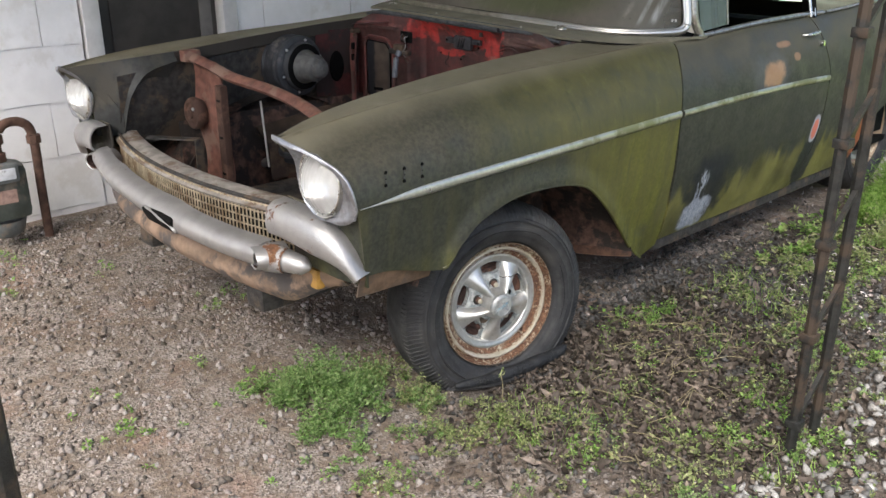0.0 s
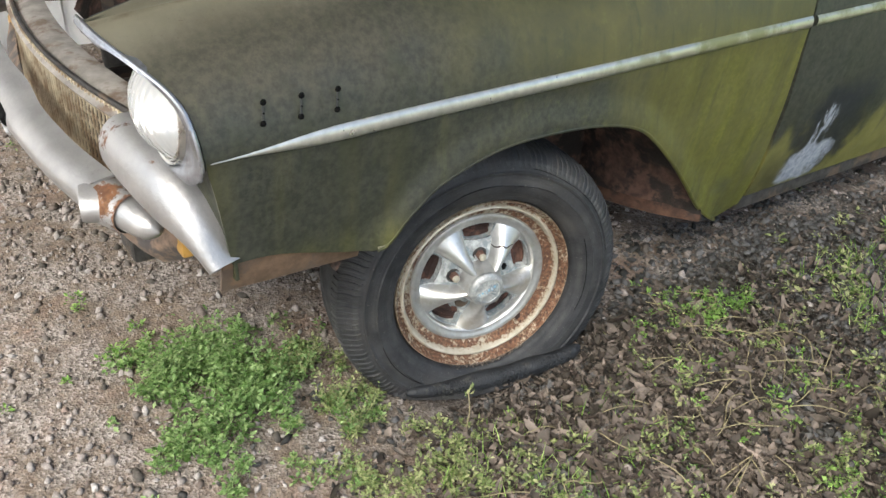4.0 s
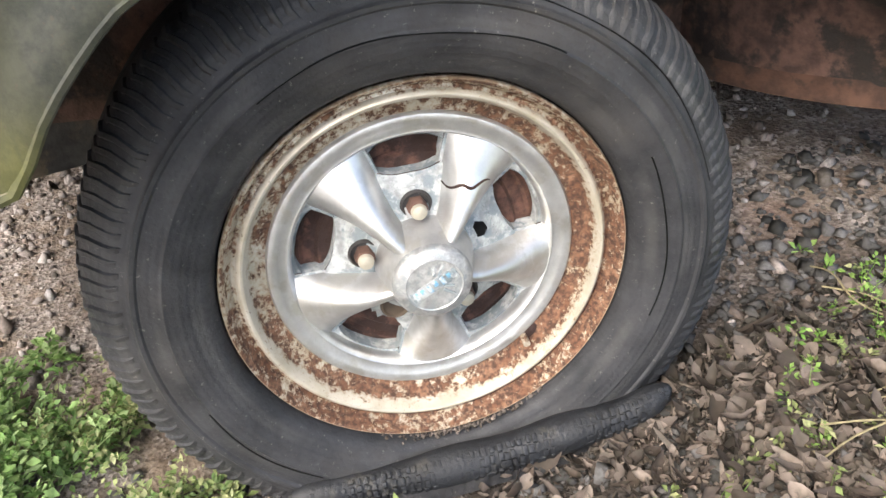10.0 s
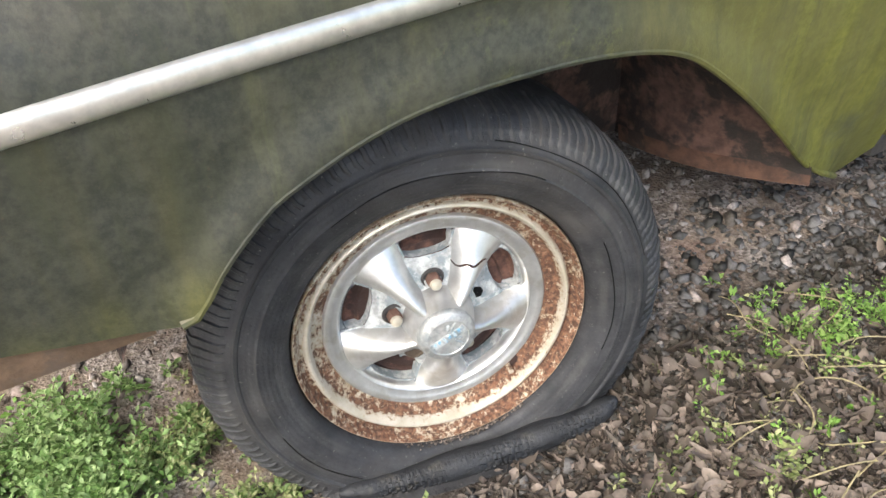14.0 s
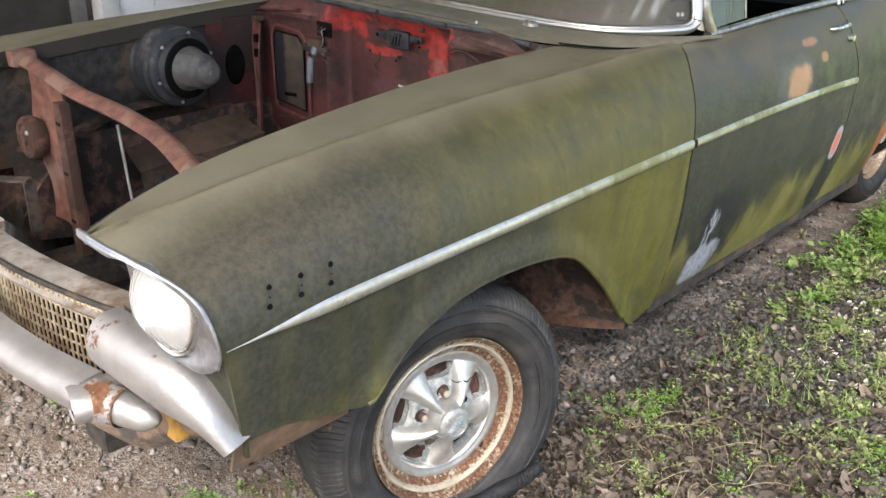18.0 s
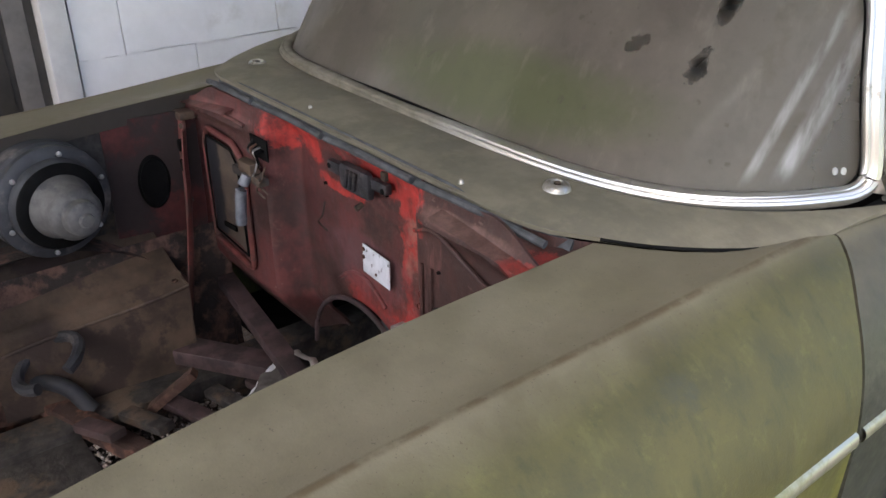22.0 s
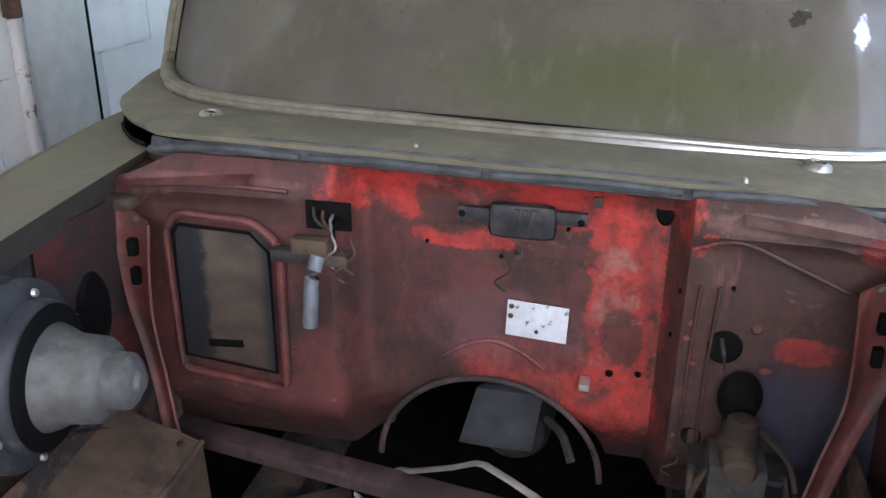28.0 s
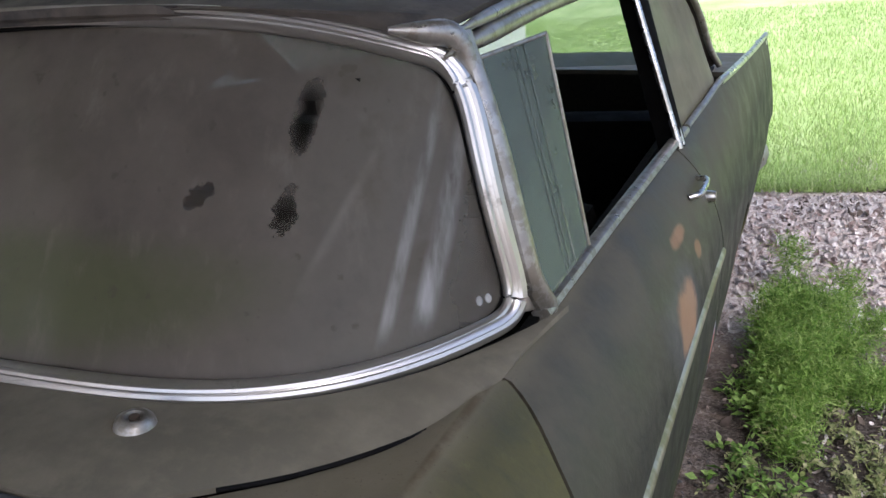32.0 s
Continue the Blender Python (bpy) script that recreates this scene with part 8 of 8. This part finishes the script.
scatter("drive_gravel", OCT_V, OCT_F, rows_of(x, y, 0.014, 0.3, 0.8, 0.8, 0.4), grey_stone, "grey crushed-stone drive beyond the posts", "gravel")

# dry leaves: whole curled ones, and many torn pieces
FRAG_V = [(-1, 0, 0.35), (-0.4, 0, 0.02), (0.3, 0, 0), (1, 0, 0.4), (-0.5, 0.4, 0.3), (0.2, 0.5, 0.26), (0.75, 0.22, 0.36), (-0.5, -0.34, 0.34), (0.25, -0.46, 0.2), (0.7, -0.24, 0.4)]
FRAG_F = [(0, 1, 4), (1, 2, 5), (1, 5, 4), (2, 6, 5), (2, 3, 6), (0, 7, 1), (1, 7, 8), (1, 8, 2), (2, 8, 9), (2, 9, 3)]
n = 30000
x, y = g.normal(1.2, 0.3, n), g.normal(0.3, 0.33, n)
keep = ~under_wheel(x, y) & (x > 0.88) & (field(x, y, 5.0, 8.0) + g.uniform(-0.4, 0.6, n) > -0.1)
x2, y2 = g.uniform(-1.3, 2.2, 900), g.uniform(-1.5, 3.0, 900)
x3, y3 = g.uniform(0.9, 2.2, 3500), g.uniform(0.2, 2.6, 3500)
x4, y4 = g.uniform(1.0, 3.2, 1800), g.normal(4.45, 0.25, 1800)
x, y = np.concatenate([x[keep], x2, x3, x4]), np.concatenate([y[keep], y2, y3, y4])
r = rows_of(x, y, 0.0068 * (0.4 + g.random(len(x)) ** 2.5 * 2.2), 0.3, 1.2, 0.6, 0.6)
r[:, 2] += g.uniform(0, 0.012, len(x))
scatter("leaf_litter", FRAG_V, FRAG_F, r, dry_leaf, "torn dry brown leaves matted on the ground", "leaves")
n = 520
x, y = np.concatenate([g.normal(1.2, 0.28, n), g.uniform(1.0, 2.2, 150)]), np.concatenate([g.normal(0.35, 0.33, n), g.uniform(0.3, 2.6, 150)])
keep = ~under_wheel(x, y) & (x > 0.93)
r = rows_of(x[keep], y[keep], 0.024, 0.35, 1.2, 0.7, 0.35)
scatter("dry_leaves", DRY_V, DRY_F, r, dry_leaf, "curled whole dry brown leaves", "leaves")

# dark leaf scraps behind the tyre, put there as the car's shade
x, y = g.uniform(0.86, 1.3, 3600), g.uniform(0.26, 0.95, 3600)
scatter("rotted_leaves", FRAG_V, FRAG_F, rows_of(x, y, 0.011, 0.25, 1.2, 0.6, 0.4), island_material("shaded_leaf", ((0.016, 0.013, 0.011), (0.04, 0.033, 0.028), (0.075, 0.066, 0.06)), 0.8, 80, 0.0), "dark leaf scraps on the gravel, standing in for the car's shade", "leaves")
# grit and scraps low in the bay, for the ground seen through it
x, y = g.uniform(-0.3, 0.1, 1500), g.uniform(0.1, 0.44, 1500)
r = rows_of(x, y, 0.006, 0.3, 0.8, 0.8, 0.4)
r[:, 2] = 0.322 + g.uniform(0, 0.008, len(x))
scatter("bay_grit", OCT_V, OCT_F, r, stone_mat, "grit and scraps in the bottom of the engine bay", "grit")
# crumbs of dirt caught between the rim and the fold
a = g.normal(radians(-84), radians(11), 140)
rad = 0.2035 + np.abs(g.normal(0, 0.003, 140))
pts = [FL_HUB @ Vector((0.004 + 0.3 * abs(q - 0.205), q * math.cos(t), q * math.sin(t))) for q, t in zip(rad, a)]
r = np.stack([[p.x for p in pts], [p.y for p in pts], [p.z for p in pts]] + [g.uniform(0.001, 0.0036, 140) for _ in range(3)] + [g.uniform(0, 6.28, 140) for _ in range(3)], 1)
scatter("dirt_crumbs", OCT_V, OCT_F, r, dry_leaf, "crumbs of dirt caught along the bottom of the rim", "dirt")
# weeds: little plants, each a stem with leaves round it


def weeds(name, cx, cy, spread, count, leaf, high, mat, label, per=12):
    n = max(6, count // per)
    x, y = g.normal(cx, spread[0], n), g.normal(cy, spread[1], n)
    keep = ~under_wheel(x, y) & (field(x, y, 9.0, 5.0) + 0.6 * field(x, y, 22.0, 6.0) + g.uniform(-0.12, 0.12, n) > -0.02) & (x > 0.2 - 2.0 * (y < -0.2))
    x, y = x[keep], y[keep]
    n = len(x)
    d = np.clip(1 - ((x - cx) / (2.2 * spread[0])) ** 2 - ((y - cy) / (2.2 * spread[1])) ** 2, 0.15, 1)
    tall = high * d * g.uniform(0.35, 1.1, n)
    lx, ly = g.normal(0, 0.35, n), g.normal(0, 0.35, n)
    i = np.repeat(np.arange(n), per)
    t = g.uniform(0.05, 1, len(i))
    ang = g.uniform(0, 6.283, len(i))
    off = leaf * g.uniform(0.0, 0.9, len(i)) * (1.2 - t)
    s = leaf * (1.15 - 0.55 * t) * g.uniform(0.6, 1.3, len(i))
    z = gz(x, y)[i] + 0.004 + tall[i] * t
    r = np.stack([x[i] + lx[i] * tall[i] * t + off * np.cos(ang), y[i] + ly[i] * tall[i] * t + off * np.sin(ang), z, s, s * g.uniform(0.5, 0.95, len(i)), s, ang, g.normal(0, 0.3, len(i)), -g.normal(0.25, 0.4, len(i))], 1)
    ob = scatter(name, LEAF_V, LEAF_F, r, mat, label, "weeds")
    q = np.stack([x, y, gz(x, y) - 0.004, np.full(n, 0.0022), np.full(n, 0.01), tall + 0.006, g.uniform(0, 6.28, n), np.arctan(-ly), np.arctan(lx)], 1)
    q[:, 6] = 0
    scatter("weed_stems", BLADE_V, BLADE_F, q, mat, "thin green stems of the weeds", "weeds")
    return ob


# pale leaves; the brighter daylight there is also in their colour
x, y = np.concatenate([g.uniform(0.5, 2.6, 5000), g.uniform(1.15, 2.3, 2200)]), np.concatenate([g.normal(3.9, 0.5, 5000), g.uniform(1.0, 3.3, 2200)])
scatter("pale_litter", FRAG_V, FRAG_F, rows_of(x, y, np.where(y > 3, 0.02, 0.011), 0.25, 1.2, 0.7, 0.4), island_material("pale_leaf", ((0.34, 0.26, 0.24), (0.6, 0.54, 0.52), (0.82, 0.79, 0.78), (0.42, 0.33, 0.31)), 0.8, 80, 0.1), "pale leaves before the lawn, brightened for the daylight there", "leaves")
weeds("weed_clump", 0.62, -0.5, (0.1, 0.1), 8200, 0.0175, 0.17, lush_weed, "bright green leafy weeds before the flat tyre", 18)
weeds("weed_clump", 0.5, -0.6, (0.06, 0.06), 2400, 0.014, 0.12, lush_weed, "bright green leafy weeds before the flat tyre", 18)
weeds("weed_clump", 0.78, -0.62, (0.07, 0.05), 2200, 0.014, 0.09, lush_weed, "bright green leafy weeds before the flat tyre", 18)
weeds("weed_clump", 0.72, -0.34, (0.1, 0.07), 3600, 0.013, 0.13, pale_weed, "darker green weeds under the fender", 16)
weeds("weed_clump", 0.93, -0.3, (0.10, 0.09), 4200, 0.0135, 0.075, pale_weed, "pale weeds beside the tyre", 14)
weeds("weed_clump", 0.86, -0.36, (0.07, 0.06), 2600, 0.0135, 0.11, lush_weed, "bright green leafy weeds before the flat tyre", 16)
weeds("ground_ivy", 1.1, 0.38, (0.09, 0.09), 520, 0.013, 0.05, pale_weed, "pale creeping weeds on the dead leaves", 9)
weeds("ground_ivy", 1.02, 0.55, (0.07, 0.08), 420, 0.013, 0.05, pale_weed, "pale creeping weeds on the dead leaves", 9)
weeds("weed_clump", 0.96, 0.58, (0.05, 0.06), 900, 0.011, 0.07, weed_mat, "green weeds beside the sill", 12)
weeds("weed_clump", 0.99, 0.72, (0.05, 0.07), 700, 0.012, 0.06, weed_mat, "green weeds beside the sill", 12)
weeds("weed_clump", 1.12, -0.22, (0.09, 0.1), 2600, 0.013, 0.07, pale_weed, "pale weeds beside the tyre", 14)
for cx, cy, sx, sy, n, hh in ((1.42, 1.05, 0.26, 0.35, 3200, 0.06), (1.5, 0.0, 0.2, 0.25, 1800, 0.05), (1.2, 0.1, 0.16, 0.2, 700, 0.045), (1.32, 1.85, 0.25, 0.4, 3600, 0.07), (1.9, 1.0, 0.2, 0.6, 2200, 0.06), (1.2, 0.75, 0.14, 0.2, 900, 0.05), (1.15, 1.5, 0.1, 0.3, 1300, 0.06), (1.25, 2.3, 0.18, 0.3, 4200, 0.1)):
    weeds("ground_ivy", cx, cy, (sx, sy), n, 0.016, hh, pale_weed, "pale green creeping weeds over gravel and leaves")
for cx, cy, sx, sy, n, hh in ((1.3, 0.5, 0.2, 0.2, 900, 0.04), (1.0, 0.62, 0.06, 0.09, 500, 0.05), (1.45, 1.3, 0.2, 0.25, 2000, 0.06), (1.75, 0.25, 0.12, 0.15, 1200, 0.06), (0.12, -0.72, 0.03, 0.03, 120, 0.03), (0.36, -0.62, 0.05, 0.06, 260, 0.04), (-0.3, -0.36, 0.07, 0.05, 320, 0.06), (-1.3, -0.85, 0.08, 0.06, 300, 0.05), (-0.9, -1.05, 0.06, 0.06, 200, 0.04), (0.3, -1.05, 0.12, 0.1, 350, 0.025), (1.05, -0.7, 0.12, 0.12, 500, 0.03), (-0.9, -0.6, 0.05, 0.05, 120, 0.04)):
    weeds("weed_clump", cx, cy, (sx, sy), n, 0.015, hh, weed_mat, "small green weeds in the gravel")
# feathery green bush by the rear of the door
tx, ty = 1.0 + np.abs(g.normal(0, 0.12, 46)), g.normal(2.7, 0.26, 46)
tall = (0.05 + 0.19 * g.random(46) ** 1.3) * (1.15 - np.clip(tx - 1.0, 0, 0.4))
tuft = g.integers(0, 46, 34000)
x, y = tx[tuft] + g.normal(0, 0.034, 34000), ty[tuft] + g.normal(0, 0.034, 34000)
r = rows_of(x, y, 0.06, 0.0, 1.0, 0.6, 0.3)
r[:, 2] += g.beta(1.6, 1.0, len(x)) * tall[tuft]
r[:, 3] = 0.0034
r[:, 5] = g.uniform(0.012, 0.034, len(x))
r[:, 7:9] = g.normal(0, 0.9, (len(x), 2))
scatter("fern_weed", BLADE_V, BLADE_F, r, fern_mat, "soft feathery green weeds beside the car", "weeds")
# broad pale weeds nearer
weeds("broad_weed", 1.12, 2.0, (0.12, 0.3), 1600, 0.03, 0.12, pale_weed, "broad pale-leaved weeds along the sill")
for cx, cy, n in ((1.13, 1.05, 260), (1.3, 1.45, 420), (1.12, 1.6, 420), (1.45, 0.75, 240), (1.35, 0.25, 90), (1.25, 2.0, 420)):
    weeds("broad_weed", cx, cy, (0.15, 0.2), n, 0.024, 0.08, pale_weed, "broad pale-leaved weeds along the sill", 7)
for cx, cy, n, hh in ((1.0, 2.1, 420, 0.15), (1.02, 2.5, 520, 0.2), (0.98, 1.85, 240, 0.1), (1.06, 1.6, 160, 0.07)):
    weeds("broad_weed", cx, cy, (0.06, 0.1), n, 0.036, hh, weed_mat, "broad bright green weeds along the sill", 9)
# patches of fresh green, each a low tangle
for k in range(84):
    cx, cy = (g.uniform(0.98, 2.0), g.uniform(-0.75, 2.2)) if k < 34 else (g.uniform(1.28, 2.1), g.uniform(-0.95, 1.5))
    weeds("weed_clump", cx, cy, (g.uniform(0.03, 0.08), g.uniform(0.03, 0.08)), int(g.uniform(150, 420)), 0.012, g.uniform(0.03, 0.07), (weed_mat, lush_weed, pale_weed)[k % 3], "small green weeds among dead leaves", 9)
# grass tufts
n = 5000
x, y = g.uniform(0.98, 2.3, n), g.uniform(-0.3, 2.6, n)
keep = field(x, y, 2.2, 7.0) > 0.12
r = rows_of(x[keep], y[keep], 0.05, 0.0, 1.0, 0.4, 0.2)
r[:, 3] = 0.003
scatter("grass_tufts", BLADE_V, BLADE_F, r, fern_mat, "thin grass between the weeds", "grass")
# dry stems by the tyre
for k in range(46):
    a = Vector((g.uniform(0.97, 1.5), g.uniform(-0.15, 0.8), 0))
    a.z = ground_z(a.x, a.y)
    d = Vector((g.uniform(-0.12, 0.12), g.uniform(-0.17, 0.17), g.uniform(0.005, 0.04)))
    tagged(part("dry_stem", tube(bent([a, a + d * 0.5 + Vector((0, 0, 0.015)), a + d], 8), 0.0012, 5), tan_straw if k else (tan_straw := plain("straw", (0.2, 0.17, 0.095), 0.7, 0, 0.3, 60, 0.1))), "thin dry weed stem on the leaves", "stem", "dry stems")
for k in range(26):
    a = Vector((g.uniform(1.0, 1.6), g.uniform(-0.1, 0.75), 0))
    t = g.uniform(0, 6.28)
    line = []
    for q in range(5):
        p = a + Vector((math.cos(t), math.sin(t), 0)) * 0.055 * q
        t += g.uniform(-0.5, 0.5)
        line.append((p.x, p.y, ground_z(p.x, p.y) + 0.012 + 0.018 * math.sin(1.4 * q + k)))
    tagged(part("creeping_stem", tube(bent(line, 22), 0.0013, 5), tan_straw), "thin pale creeping weed stem over dead leaves", "stem", "creeping stems")
sprig = thing("weed_sprig", (0.965, -0.1, -0.03), "thin weed sprig with yellow-green leaves before the rim", "weed")
part("stem", tube(bent([(0.965, -0.11, -0.045), (0.96, -0.1, 0.0), (0.95, -0.10, 0.045)], 10), 0.0015, 5), tan_straw, sprig)
bm = bmesh.new()
for k in range(9):
    c = Vector((0.95, -0.10, 0.04)) + Vector((g.uniform(-0.012, 0.012), g.uniform(-0.014, 0.014), g.uniform(-0.004, 0.018)))
    t = g.uniform(0, 6.28)
    bm.faces.new([bm.verts.new(c + Vector((0.006 * math.cos(t + q) * w, 0.006 * math.sin(t + q) * w, 0.004 * q))) for q, w in ((0, 1), (1.3, 0.6), (2.2, 1), (3.4, 0.7))])
part("leaves", bm, pale_weed, sprig)

# ---- lawn and distance ----
lawn_mat, lt, lb = material("lawn_turf")
ln = N(lt)
ln.put(ln.mix(ln.ramp(ln.noise(1.2, 6, 0.7), 0.3, 0.7), (0.36, 0.52, 0.18), (0.53, 0.66, 0.31)), lb.inputs["Base Color"])
lb.inputs["Roughness"].default_value = 0.9
ln.bump(ln.noise(40, 5), 0.6, 0.03, lb)


def lawn_z(x, y):
    return ground_z(x, y) + 0.012 + 1.6 * step(8, 70, y) + 0.02 * noise.noise((x, y, 4))


bm = sheet(lambda u, v: (mix(-30, 60, u), 4.95 + 0.55 * noise.noise((u * 90, 0, 2)) * (1 - v) + 110 * v**2.2, lawn_z(mix(-30, 60, u), 4.95 + 110 * v**2.2)), span(0, 1, 140), span(0, 1, 60))
tagged(part("lawn", bm, lawn_mat, None, "bright mown lawn behind the car"), category="lawn", kind="structure")
n = 100000
v = g.uniform(0, 1, n) ** 1.6
y = 4.75 + 9 * v
x = 0.6 + (y - 2) * g.uniform(-0.4, 0.75, n)
r = np.stack([x, y, np.array([lawn_z(a, b) for a, b in zip(x, y)]) - 0.005, 0.005 + 0.006 * v, np.full(n, 0.05), g.uniform(0.03, 0.08, n), g.uniform(0, 6.28, n), g.normal(0, 0.3, n), g.normal(0, 0.3, n)], 1)
scatter("lawn_grass", BLADE_V, BLADE_F, r, grass_mat, "short bright green lawn grass", "grass")


def tree(name, x, y, h, w, count, mat, label, leaf=0.28):
    base = lawn_z(x, y)
    t = thing(name, (x, y, base), label, "tree" if h > 3 else "shrub", "far trees" if h > 3 else "far shrubs")
    part("trunk", tube([(x, y, base - 0.1), (x + 0.05, y, base + h * 0.4), (x, y, base + h * 0.75)], lambda u: h * (0.03 - 0.02 * u), 8), pipe_rust, t)
    limbs = bmesh.new()
    for k in range(7):
        a = 0.9 * k
        z = base + h * (0.3 + 0.06 * k)
        tube([(x, y, z), (x + w * 0.45 * math.cos(a), y + w * 0.45 * math.sin(a), z + h * 0.2)], lambda u: h * (0.012 - 0.008 * u), 6, limbs)
    part("limbs", limbs, pipe_rust, t)
    u = g.normal(0, 1, (count, 3))
    u /= np.linalg.norm(u, axis=1)[:, None]
    rad = g.uniform(0.45, 1, count) ** 0.5 * (0.8 + 0.35 * np.array([noise.noise((q[0] * 2 + x, q[1] * 2, q[2] * 2)) for q in u]))
    p = u * rad[:, None] * (w, w, h * 0.42) + (x, y, base + h * 0.58)
    r = np.concatenate([p, np.full((count, 3), leaf), g.uniform(0, 6.28, (count, 1)), g.normal(0, 1, (count, 2))], 1)
    ob = scatter("crown", LEAF_V, LEAF_F, r, mat, "", "")
    for key in ("label", "category", "kind"):
        if key in ob:
            del ob[key]
    ob.parent = t
    ob.matrix_parent_inverse = base_of(t).inverted()
    return t


for x, y, h, w in ((6.5, 19, 1.3, 1.0), (9.2, 22, 1.5, 1.4), (13, 27, 1.8, 1.6)):
    tree("shrub", x, y, h, w, 900, pale_weed, "pale flowering shrub on the far lawn", 0.13)
for k in range(14):
    tree("tree", -14 + 5.2 * k + g.uniform(-1, 1), 66 + g.uniform(-4, 4), g.uniform(8, 12), g.uniform(3.2, 4.4), 1500, weed_mat, "broad green tree beyond the lawn", 0.55)
